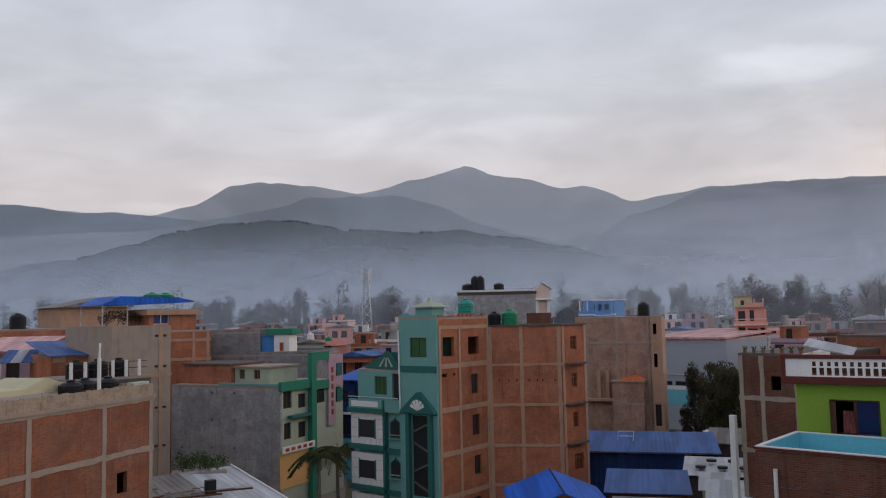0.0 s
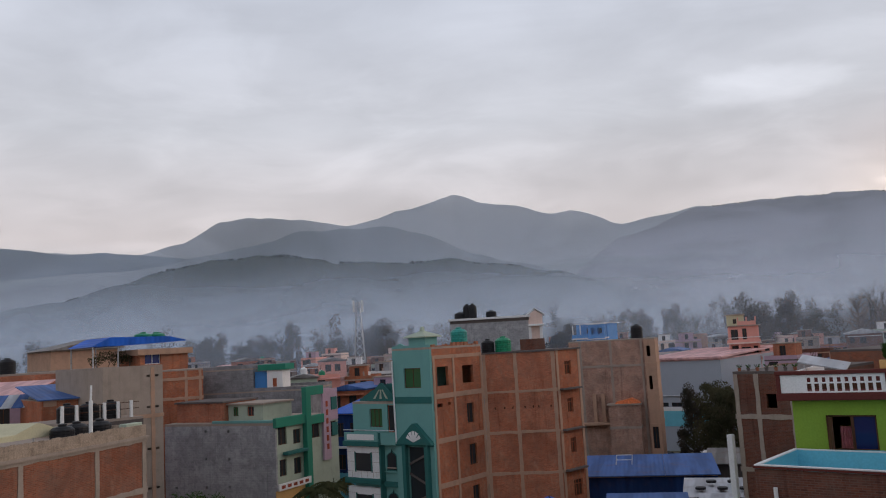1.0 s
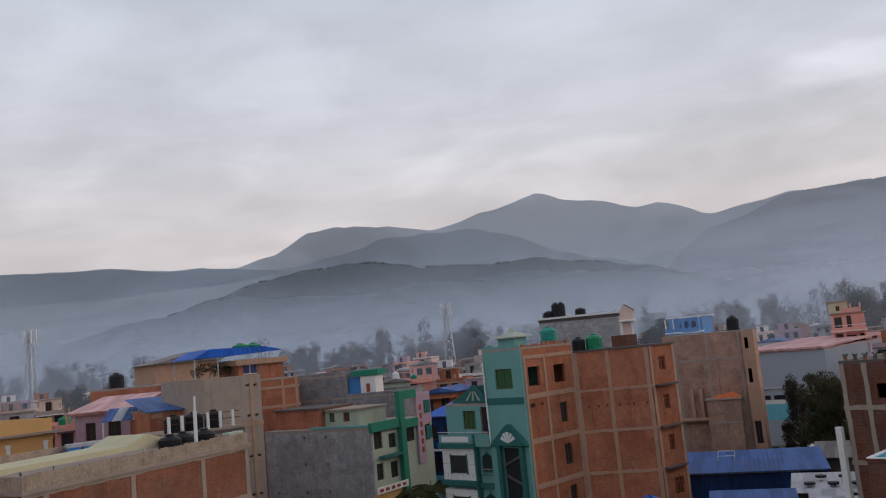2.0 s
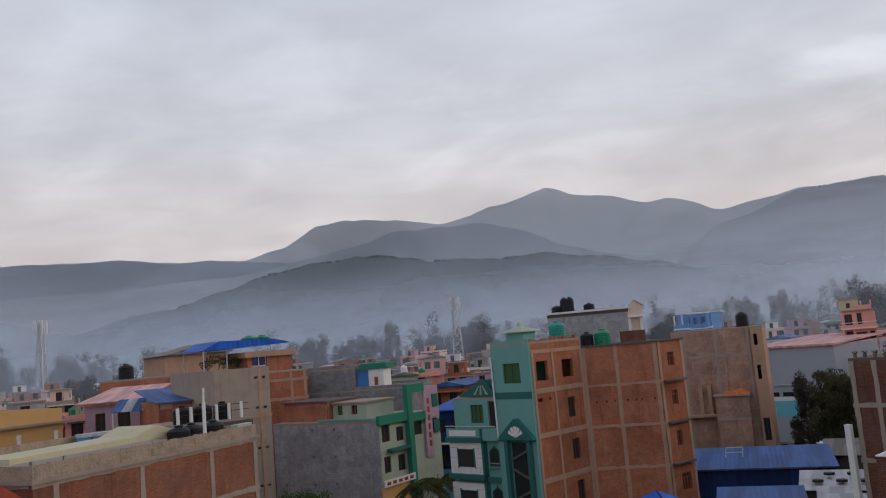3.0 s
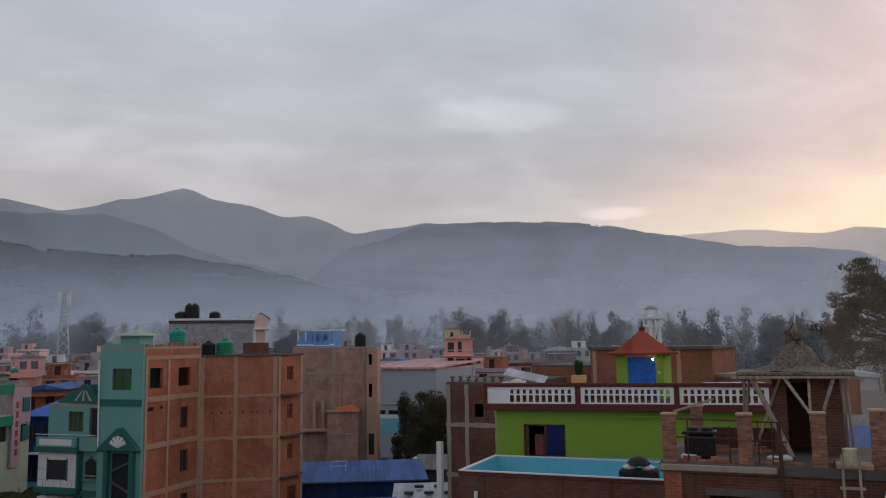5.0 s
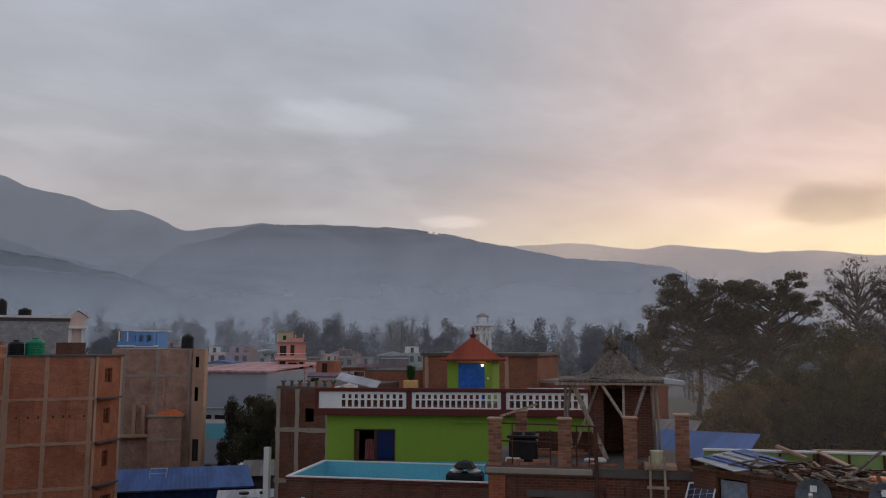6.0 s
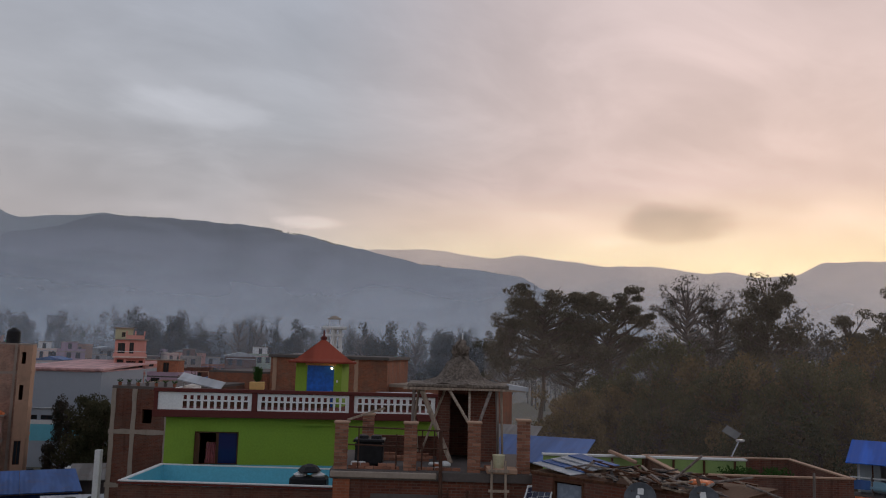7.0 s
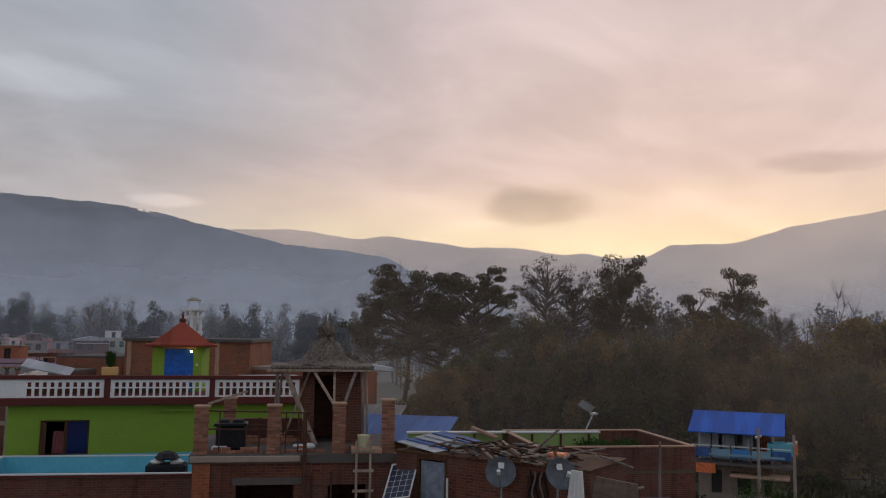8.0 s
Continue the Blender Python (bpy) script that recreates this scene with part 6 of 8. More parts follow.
def solar_panel(m):
    s = thing("photovoltaic_unit", "framed dark solar panel leaning at the wall", "solar panel", m)
    part("frame", ring_bm(0, 0, 0.92, 1.25, 0.035, 0, 0.035), M_WHITE, s)
    part("back", box(0.035, 0.035, 0, 0.885, 1.215, 0.012), M_WHITE, s)
    for i in range(4):
        for j in range(6):
            x, y = 0.05 + i * 0.209, 0.05 + j * 0.193
            part("cell", box(x, y, 0.014, x + 0.19, y + 0.178, 0.02), M_CELL, s)
    part("strut", bar((0.46, 1.1, 0.0), (0.46, 0.8, -0.5), 0.02), M_STEEL, s)
    return s


M_CELL = plain("solar_cell", (0.01, 0.016, 0.05), 0.15, 0, 0.6, 0.2, 30)


def dish(m, label):
    d = thing("satellite_dish", label, "satellite dish", m @ Matrix.Scale(0.97, 4))
    prof = [(0.02, 0.0), (0.12, 0.012), (0.22, 0.04), (0.31, 0.085), (0.36, 0.12), (0.37, 0.115), (0.3, 0.07), (0.2, 0.02)]
    tilt = pose(0, 0, 0.75) @ pose(0, 0, 0, 68, 0, 0)
    part("reflector", lathe(prof, 24, m=tilt), plain("dark_grey_dish", (0.10, 0.11, 0.13), 0.45), d)
    part("badge", box(-0.06, -0.33, 0.62, 0.06, -0.31, 0.78) if False else box(-0.07, 0.10, 0.055, 0.07, 0.24, 0.062), M_WHITE, d, at=tilt)
    part("arm", bar((0, -0.33, 0.1), (0, -0.12, 0.5), 0.018), M_STEEL, d, at=tilt)
    part("receiver", bar((0, -0.13, 0.46), (0, -0.07, 0.56), 0.04, 0.045, 10), M_WHITE, d, at=tilt)
    part("mast", bar((0, 0.1, -0.2), (0, 0.1, 0.75), 0.03), M_STEEL, d)
    part("bracket", box(-0.06, 0.0, 0.65, 0.06, 0.14, 0.8), M_STEEL, d)
    return d


def yard():
    a, c = polar(47.4, 21.6), polar(60.5, 19.0)
    m, w = facing(a, c)
    b = building("low_brick_house", "low dark brick house with grey door and scrap-strewn roof", a, c, 2.3, 0, 12.55, M_BRICK_DARK, {"front": [(0.68, 10.3, 1.5, 12.38, "hole")]}, slab=0.06, roof_mat=M_WOODDARK, overhang=0.03)
    part("door", box(0.72, 0.06, 10.3, 1.46, 0.1, 12.34, 0.005), plain("grey_door_paint", (0.22, 0.26, 0.33), 0.5), b, "grey metal door")
    part("door_frame", wall_bm(0.9, 10.3, 12.45, 0.08, [(0.06, 10.25, 0.84, 12.39)]), M_WOODDARK, b, at=pose(0.64, -0.02, 0))
    part("downpipe", bar((1.6, -0.08, 10), (1.6, -0.08, 12.0), 0.03), M_WHITE, b)
    # Dark panel on solid brick paints the dark inside an opening.
    part("dark_opening", box(3.75, -0.012, 10.4, 4.3, -0.002, 12.3), M_WOODDARK, b)
    solar_panel(m @ pose(0.02, -0.6, 11.36) @ pose(0, 0, 0, 48, 0, -4) @ pose(0, 0, 0, 0, 0, 15) @ Matrix.Scale(0.86, 4))
    dish(m @ pose(3.25, -0.35, 11.6) @ pose(0, 0, 0, 0, 0, 22), "dark grey satellite dish on the brick wall")
    dish(m @ pose(4.75, -0.4, 11.72) @ pose(0, 0, 0, 0, 0, 48), "dark grey satellite dish beside a hanging cloth")
    cloth = thing("hanging_cloth", "white cloth hanging from a line", "cloth", m @ pose(5.0, -0.5, 11.6))
    bm = bmesh.new()
    for k in range(7):
        x = k * 0.06
        add_bar(bm, (x, 0.02 * (k % 2), 0.1 * abs(k - 3) * 0.3), (x * 0.6 + 0.1, 0, 1.0), 0.05, 0.03, 6)
    part("folds", bm, M_WHITE, cloth)
    mat_ = thing("draped_mat", "brown mat draped over a wall", "mat", m @ pose(5.4, -0.2, 11.85))
    part("mat", prism([(0, 0), (1.1, -0.1), (1.05, 0.55), (0.12, 0.62)], 0, 0.06), plain("brown_mat", (0.17, 0.12, 0.09), 0.9), mat_)
    # scrap timber, tin sheets and cables on the roof
    rnd = random.Random(21)
    tin = thing("loose_roof_sheets", "faded blue and white tin sheets laid over the roof edge", "tin sheets", m @ pose(0.0, 0.1, 12.6))
    for k in range(5):
        part("sheet", prism([(0, 0.02), (1.25, -0.02), (1.25, 0.0), (0, 0.05)], 0, 0.55), (M_TIN_WHITE, M_BLUE_FADED, M_TIN_WHITE)[k % 3], tin, at=pose(-0.1 + 0.06 * k, 0.05 + k * 0.32, 0.09 + 0.03 * k) @ pose(0, 0, 0, 0, 5, rnd.uniform(-8, 8)))
    for k in range(120):
        x, y, l = rnd.uniform(0.8, 4.8), rnd.uniform(-0.1, 2.0), rnd.uniform(0.25, 1.05)
        pl = thing("scrap_timber", "weathered scrap timber lying on the roof", "timber", m @ pose(x, y, 12.56 + 0.035 * (k % 6)) @ pose(0, 0, 0, rnd.uniform(-4, 4), rnd.uniform(-16, 16), rnd.uniform(-90, 90)), "scrap timber on the roof")
        part("plank", box(-l / 2, -0.035, 0, l / 2, 0.035, 0.035), (M_WOODDARK, M_BLACK, M_CONC_DARK, M_WOODDARK, M_BAREBARK, M_WOODDARK, M_WOOD)[k % 7], pl)
    for k in range(3):
        st = thing("leaning_pole", "pale pole leaning out from the scrap heap", "pole", m @ pose(3.6 + 0.7 * k, 0.5 + 0.4 * k, 12.7) @ pose(0, 0, 0, 0, -20 + 30 * k, 25 * k))
        part("pole", bar((0, 0, 0), (0.9, 0, 0.35), 0.035, 0.03), M_BAREBARK, st)
    rags = solid("rags", box(0, 0, 0, 0.5, 0.4, 0.12, 0.05), M_TARP_ORANGE, "orange rags among the scrap timber", "rags", m @ pose(4.0, 0.4, 12.66))
    # hose and cables
    for k in range(5):
        bm = bmesh.new()
        x0 = 3.85 + 0.1 * k
        pts = [Vector((x0 + 0.05 * math.sin(j * 1.3 + k), -0.06, 12.4 - 0.17 * j)) for j in range(8)]
        for p, q in zip(pts, pts[1:]):
            add_bar(bm, p, q, 0.022, 0.022, 5)
        solid("hose", bm, M_BAREBARK if k % 2 else M_BLACK, "limp hose hanging down the brick wall", "hose", m, "hoses")
    # far brick wall with its planted roof
    p0, p1 = polar(57.0, 30.8), polar(67.3, 33.0)
    r = building("garden_roof_house", "low brick house with a roof garden and white coping", p0, p1, 5.4, 0, 11.45, M_BRICK_DARK, parapet=0.85, slab=0.1, roof_mat=M_GRASS)
    rm, rw = facing(p0, p1)
    part("coping", ring_bm(-0.05, -0.05, rw + 0.05, 5.45, 0.2, 11.45, 11.5), M_CONC_PALE, r, "pale stone coping")
    wall = thing("green_roof_wall", "pale green rendered roof wall with a white top", "wall", rm @ pose(-4.2, 4.7, 0))
    gw = 4.2 + 0.66 * rw
    M_OLIVE = plaster("olive_green_render", (0.30, 0.42, 0.15), 0.4)
    part("wall", box(0, 0, 0, 4.1, 0.2, 11.42), M_OLIVE, wall)
    part("wall", box(4.45, 0, 10.52, gw, 0.2, 11.42), M_OLIVE, wall)
    for k in range(6):
        part("post", box(1.5 + 1.25 * k, -0.07, 10.52, 1.58 + 1.25 * k, -0.005, 11.4), M_WOODDARK, wall)
    part("coping", box(-0.05, -0.06, 11.42, gw + 0.05, 0.26, 11.5, 0.01), M_WHITE, wall)
    for k in range(9):
        bush(rm @ Vector((3.1 + 0.24 * k, 3.7 + 0.4 * math.sin(k * 2.1), 10.55)), rnd.uniform(0.4, 0.62), "leafy green shrub in the roof garden", "roof garden shrubs", k)
    pl = thing("coping_beam", "pink stone beam laid along the roof edge", "beam", rm @ pose(-1.6, 4.6, 11.62) @ pose(0, 0, 0, 0, 18, -30))
    part("beam", box(0, 0, 0, 1.2, 0.2, 0.12, 0.02), M_CONC_PALE, pl)
    # street lamp with a solar head
    sl = thing("solar_street_lamp", "solar street lamp with a tilted panel", "street lamp", pose(*polar(60.2, 40)))
    part("pole", bar((0, 0, 0), (0.1, 0, 11.2), 0.07, 0.05, 8), M_STEEL, sl)
    part("arm", bar((0.1, 0, 11.2), (0.75, 0, 11.85), 0.035), M_STEEL, sl)
    part("panel", box(-0.36, -0.2, -0.02, 0.36, 0.2, 0.02), M_TIN, sl, at=pose(0.1, 0, 12.25) @ pose(0, 0, 0, 0, 0, -60) @ pose(0, 0, 0, 52, 0, 0) @ pose(0, 0, 0, 0, 0, -35))
    part("lamp_head", box(0.65, -0.12, 11.8, 1.05, 0.12, 11.9, 0.02), M_STEEL, sl)
    # blue sheet sheds behind
    for (b0, d0, b1, d1, z, mat, lab) in ((44.2, 41, 50.2, 40, 11.1, M_BLUE_FADED, "faded blue sheet roofed shed beyond the hut"), (44.0, 49, 46.9, 48.5, 10.95, M_TIN, "white tin roofed shed beyond the hut")):
        q0, q1 = polar(b0, d0), polar(b1, d1)
        s = building("shed", lab, q0, q1, 4, 0, z - 0.7, M_BRICK_DARK, slab=0.05)
        qw = (q1 - q0).length
        part("roof_sheet", slope(-0.3, -0.5, qw + 0.3, 4.4, z - 0.7, z + 0.05, 0.05), mat, s)


yard()


def yard_clutter():
    """Boards, a wall stump, plants and a frame in the yard below the garden roof."""
    rnd = random.Random(41)
    for k in range(16):
        b, d = rnd.uniform(60.5, 69.0), rnd.uniform(23, 29)
        l = rnd.uniform(0.8, 2.2)
        c = thing("old_board", "old grey board lying on the yard heap", "board", pose(*polar(b, d), 0, 0, 0) @ pose(0, 0, 10.0 + rnd.uniform(0, 0.5), rnd.uniform(-10, 10), rnd.uniform(-14, 14), rnd.uniform(0, 180)), "yard boards")
        part("board", box(-l / 2, -0.08, 0, l / 2, 0.08, 0.05), (M_BAREBARK, M_WOODDARK, M_CONC_DARK, M_WOODDARK)[k % 4], c)
    building("yard_wall", "stump of a dark brick yard wall", polar(60.8, 25), polar(69.5, 27), 4, 0, 10.0, M_BRICK_DARK, roof_mat=M_CONC_DARK, category="wall")
    for k in range(5):
        bush(polar(68.5 + 1.3 * k, 30 + k, 9.0 - 0.4 * k), 0.6, "bright green shrub in the yard", "yard plants", 90 + k)
    building("yard_shed", "low dark shed roof in the yard", polar(67.0, 30), polar(77, 32), 5, 0, 9.0, M_BRICK_DARK, roof_mat=M_CONC_DARK, category="shed")
    f = thing("wire_rack", "white painted wire rack lying in the yard", "rack", polar_pose(63.8, 22.5, 10.4))
    part("frame", ring_bm(0, 0, 0.9, 0.6, 0.05, 0, 0.05), M_WHITE, f)
    lean = thing("timber_post", "thin timber post standing in the yard", "post", polar_pose(65.0, 26, 9.0))
    part("post", bar((0, 0, 0), (0.1, 0, 3.4), 0.06, 0.04), M_BAREBARK, lean)
    for k in range(9):
        p = polar(61.5 + 0.85 * k, 24.6 + 0.5 * (k % 3), 10.0)
        if k % 3 == 0:
            pot = thing("plant_tub", "dark tub with a leafy green plant in the yard", "plant pot", pose(*p), "yard tubs")
            part("tub", lathe([(0.16, 0), (0.21, 0.3), (0.22, 0.32)], 12), M_BLACK, pot)
            bm = bmesh.new()
            leaf_cloud(bm, (0, 0, 0.5), 0.32, 90, 0.06, rnd, 0.9, 0.0)
            part("foliage", bm, M_LEAF_GREEN, pot)
        elif k % 3 == 1:
            cr = thing("crate", "worn slatted crate on the yard heap", "crate", pose(*p, 0, 0, 25 * k), "yard crates")
            for z in (0.0, 0.13, 0.26):
                part("slat", ring_bm(-0.3, -0.2, 0.3, 0.2, 0.02, z, z + 0.09), M_WOODDARK if k % 2 else M_BAREBARK, cr)
            for x in (-0.29, 0.27):
                part("post", box(x, -0.19, 0, x + 0.02, 0.19, 0.36), M_BAREBARK, cr)
        else:
            part("sack", lathe([(0.2, 0), (0.27, 0.08), (0.26, 0.3), (0.14, 0.42), (0.08, 0.5), (0.11, 0.56)], 12), M_WHITE if k % 2 else M_RAIL,
                 thing("sack", "tied plastic sack on the yard heap", "sack", pose(*p, 0, 0, 40 * k), "yard sacks"))
    pipe = thing("orange_pipe", "orange plastic pipe on the yard heap", "pipe", polar_pose(62.0, 25.5, 10.45))
    part("pipe", bar((0, 0, 0), (1.2, 0.2, 0.1), 0.05), M_TARP_ORANGE, pipe)


def polar_pose(b, d, z):
    return pose(*polar(b, d, z))


yard_clutter()


def blue_roof_house():
    p0, p1 = polar(67.5, 71.6), polar(72.0, 71.2)
    m, w = facing(p0, p1)
    b = thing("wooden_house", "two-storey house with blue metal roof and long balcony", "house", m)
    part("lower_wall", wall_bm(w, 0, 5.6, 0.2, [(1.0, 3.2, 1.8, 5.0), (3.0, 3.2, 4.0, 5.0), (5.0, 3.2, 5.8, 5.0)]), M_CONC, b)
    part("upper_wall", wall_bm(w, 5.9, 8.2, 0.15, [(1.6, 6.6, 2.1, 8.0), (3.0, 6.6, 3.5, 8.0), (4.2, 6.6, 4.7, 8.0)]), plaster("pale_blue_paint", (0.42, 0.48, 0.52), 0.3), b)
    part("timber_wall", box(4.9, -0.03, 5.95, w - 0.1, -0.005, 8.1), M_WOODRED, b)
    part("side_wall", box(w - 0.2, 0.2, 0, w, 6, 8.2), M_BRICK_DARK, b)
    part("side_wall", box(0, 0.2, 0, 0.2, 6, 8.4), M_WHITE, b)
    part("back_wall", box(0.2, 5.8, 0, w - 0.2, 6, 8.4), M_WHITE, b)
    for k in range(8):
        part("post", box(0.1 + k * 0.93, -0.3, 5.9, 0.2 + k * 0.93, -0.18, 8.1), M_WOODDARK if k % 2 else M_WHITE, b)
    part("deck", box(-0.4, -1.6, 5.6, w + 1.6, 0.0, 5.85, 0.02), M_CONC_DARK, b)
    for i, mat in enumerate((M_BLUE_FADED, M_RAIL, M_BLUEWALL, M_RAIL, M_BLUE_FADED)):
        part("railing", box(-0.4 + i * 1.5, -1.6, 6.25, 1.05 + i * 1.5, -1.55, 6.95 - 0.05 * (i % 2), 0.01), mat, b)
        part("top_rail", box(-0.4 + i * 1.5, -1.62, 7.08, 1.05 + i * 1.5, -1.54, 7.16), M_WHITE, b)
        part("baluster_post", box(-0.4 + i * 1.5, -1.66, 5.86, -0.3 + i * 1.5, -1.61, 7.2), M_CONC_DARK, b)
    part("sign_strip", box(1.0, -1.71, 6.38, 6.6, -1.67, 6.55), M_RAIL, b)
    part("tarpaulin", box(0.0, -1.8, 5.0, 1.5, -1.72, 5.75), M_TARP_ORANGE, b)
    part("shade", prism([(2.6, 4.9), (6.9, 4.9), (6.9, 5.0), (2.6, 5.0)], -2.6, -0.02), M_CONC_PALE, b)
    part("roof", slope(-0.6, -1.7, w + 1.0, 2.6, 8.1, 9.45, 0.06), M_BLUE, b, "bright blue metal roof")
    part("roof", slope(-0.6, 6.6, w + 1.0, 2.62, 8.1, 9.45, 0.06), M_BLUE, b)
    part("gable", prism([(-1.3, 8.12), (6.2, 8.12), (2.6, 9.42)], 0, 0.12), M_WOODRED, b, at=pose(w - 0.02, 0, 0, 0, 0, 90))
    part("side_balcony", box(w - 0.3, -1.2, 6.6, w + 1.6, 0.6, 7.5, 0.02), M_TURQ, b)
    part("red_panel", box(w + 1.65, -0.9, 6.7, w + 1.9, 0.1, 7.7), M_TARP_ORANGE, b)
    for bb, dd, hh in ((71.2, 56, 10.0), (73.3, 57, 9.6)):
        ut = thing("utility_pole", "thin grey utility pole by the blue-roofed house", "utility pole", pose(*polar(bb, dd)), "utility poles")
        part("pole", bar((0, 0, 0), (0, 0, hh), 0.13, 0.09, 8), M_CONC, ut)
        part("cross_arm", box(-0.5, -0.05, hh - 0.6, 0.5, 0.05, hh - 0.5), M_STEEL, ut)
    for k in range(8):
        bush(polar(70.2 + 0.8 * k, 52 + 2 * (k % 3), 0.0) + Vector((0, 0, 5.3 if k < 4 else 4.2)), 1.3, "green shrub below the blue-roofed house", "yard shrubs", k + 20)
    bank = building("lower_shed", "dark brick shed below the blue-roofed house", polar(66.5, 50), polar(80, 47), 8, 0, 5.4, M_BRICK_DARK, roof_mat=M_CONC_DARK)
    for k in range(7):
        f = thing("fence_post", "thin dark fence post at the yard's edge", "fence post", pose(*polar(74.2 + k * 0.9, 44 + (k % 2))), "yard fence posts")
        part("post", bar((0, 0, 0), (0.05, 0, 7.2 + 0.3 * (k % 3)), 0.07, 0.05), M_BAREBARK, f)


blue_roof_house()

# ---- low sheds and roofs between the blocks ----


def low_roofs():
    q0, q1 = polar(9.3, 69), polar(18.0, 69)
    m, w = facing(q0, q1)
    s = building("blue_shed", "long navy sheet-walled shed with a faded blue roof", q0, q1, 7, 0, 4.3, M_NAVY, slab=0.1, category="shed")
    part("roof_sheet", slope(-0.2, -0.5, w * 0.62, 7.4, 4.35, 4.9, 0.06), M_BLUE_FADED, s)
    part("roof_sheet", slope(w * 0.62 + 0.02, -0.5, w + 0.2, 7.4, 4.35, 4.9, 0.06), M_BLUE_FADED, s)
    frame_ = thing("steel_trestle", "white steel trestle standing on the shed roof", "trestle", m @ pose(2.6, 3.5, 4.68))
    for x in (0.0, 1.3):
        part("leg", bar((x, 0, 0), (x + 0.1, 0, 0.8), 0.04), M_WHITE, frame_)
    part("bar", bar((0.1, 0, 0.8), (1.4, 0, 0.8), 0.04), M_WHITE, frame_)
    part("bar", bar((0.05, 0, 0.4), (1.35, 0, 0.4), 0.03), M_WHITE, frame_)
    for (b0, b1, d, dep, z, rise, mat, wm, lab) in (
            (15.9, 20.6, 62, 5, 3.9, 0.4, M_TIN_WHITE, M_CONC_DARK, "white tin roofed shed held down with tyres"),
            (10.8, 16.0, 55, 5, 4.0, 0.5, M_BLUE_FADED, M_BRICK_DARK, "faded blue tin roofed shed among the yards"),
            (17.3, 19.9, 50, 5, 4.4, 0.5, M_TIN_WHITE, M_CREAM, "white sheet roofed hall with cream walls"),
            (16.9, 18.6, 56, 3.5, 4.1, 0.4, M_TIN_WHITE, M_CREAM, "white sheet roofed store with an ochre gable"),
            (11.2, 15.5, 47, 4, 3.9, 0.6, M_TIN, M_BRICK, "weathered tin roofed shed in the yard"),
            (17.5, 22.5, 75, 5, 4.2, 0.6, M_TIN, M_CONC_DARK, "weathered tin roofed workshop")):
        p, q = polar(b0, d), polar(b1, d)
        sh = building("shed", lab, p, q, dep, 0, z, wm, slab=0.06, category="shed")
        l = (q - p).length
        part("roof_sheet", slope(-0.25, -0.4, l + 0.25, dep + 0.3, z + 0.02, z + rise, 0.05), mat, sh)
        if "tyres" in lab:
            mm, _ = facing(p, q)
            for k in range(6):
                ty = solid("tyre", lathe([(0.22, 0), (0.36, 0.02), (0.38, 0.1), (0.36, 0.18), (0.22, 0.2)], 14), M_BLACK, "old black tyre weighing down the tin roof", "tyre",
                           mm @ pose(1.0 + 0.75 * k, 1.2 + 1.6 * (k % 2), z + 0.3 + 0.2 * (k % 2)), "tyres on the roof")
    # blue gabled roof
    p, q = polar(4.7, 45), polar(10.9, 45.6)
    g = building("gabled_house", "small brick house with a bright blue gabled roof", p, q, 6, 0, 4.9, M_BRICK, slab=0.08)
    l = (q - p).length
    for a, c in (((-0.4, 4.85), (l * 0.5, 6.0)), ((l + 0.4, 4.85), (l * 0.5, 6.0))):
        part("roof_sheet", prism([a, c, (c[0], c[1] + 0.07), (a[0], a[1] + 0.07)], -0.5, 6.5), M_BLUE, g)
    part("gable", prism([(0, 4.9), (l, 4.9), (l * 0.5, 5.95)], 0.0, 0.2), M_BRICK, g)
    part("ridge_rod", bar((l * 0.5, -0.3, 6.06), (l * 0.5, 6.3, 6.06), 0.05), M_BLACK, g)
    # weathered tin roof over brick
    p, q = polar(-20.5, 43), polar(-11.2, 46)
    t = building("tin_roof_house", "brick house with a weathered tin roof and scrap on it", p, q, 7, 0, 5.6, M_BRICK, slab=0.08)
    l = (q - p).length
    part("roof_sheet", slope(-0.4, -0.5, l * 0.62, 7.4, 5.65, 6.6, 0.05), M_TIN, t)
    part("roof_sheet", slope(l * 0.62 + 0.02, -0.5, l + 0.3, 7.4, 5.65, 6.6, 0.05), M_TIN_WHITE, t)
    part("barge_board", slope(l + 0.31, -0.5, l + 0.38, 7.4, 5.62, 6.57, 0.2), M_WHITE, t)
    mm, _ = facing(p, q)
    rnd = random.Random(31)
    for k in range(8):
        pl = thing("scrap_timber", "weathered timber holding down the tin roof", "timber", mm @ pose(rnd.uniform(0.3, 5.5), rnd.uniform(1, 6), 6.2 + 0.12 * (k % 3)) @ pose(0, 0, 0, 6, 0, rnd.uniform(-20, 40)), "scrap timber on the roof")
        part("plank", box(-1.2, -0.06, 0, 1.2, 0.06, 0.07), (M_BAREBARK, M_WOODDARK)[k % 2], pl)
    pot = thing("satellite_box", "small dark receiver box on the tin roof", "box", mm @ pose(5.0, 3.0, 6.1))
    part("box", box(-0.25, -0.2, 0, 0.3, 0.2, 0.75, 0.03), M_BLACK, pot)
    # navy house with a blue sheet roof beyond the street
    p, q = polar(-7.5, 82), polar(-5.0, 80)
    nv = building("street_house", "navy and teal street house with a blue sheet roof", p, q, 7, 0, 9.5, M_NAVY, {"front": [(0.5, 7.3, 1.3, 8.6), (2.0, 7.3, 2.8, 8.6), (0.5, 4.2, 1.4, 5.6)]}, slab=0.1)
    l = (q - p).length
    part("roof_sheet", slope(-0.3, -0.5, l + 0.3, 7.3, 9.5, 10.5, 0.06), M_BLUE, nv)
    part("lower_front", box(0, -0.03, 0.0, l, -0.004, 3.9), M_TURQ, nv)
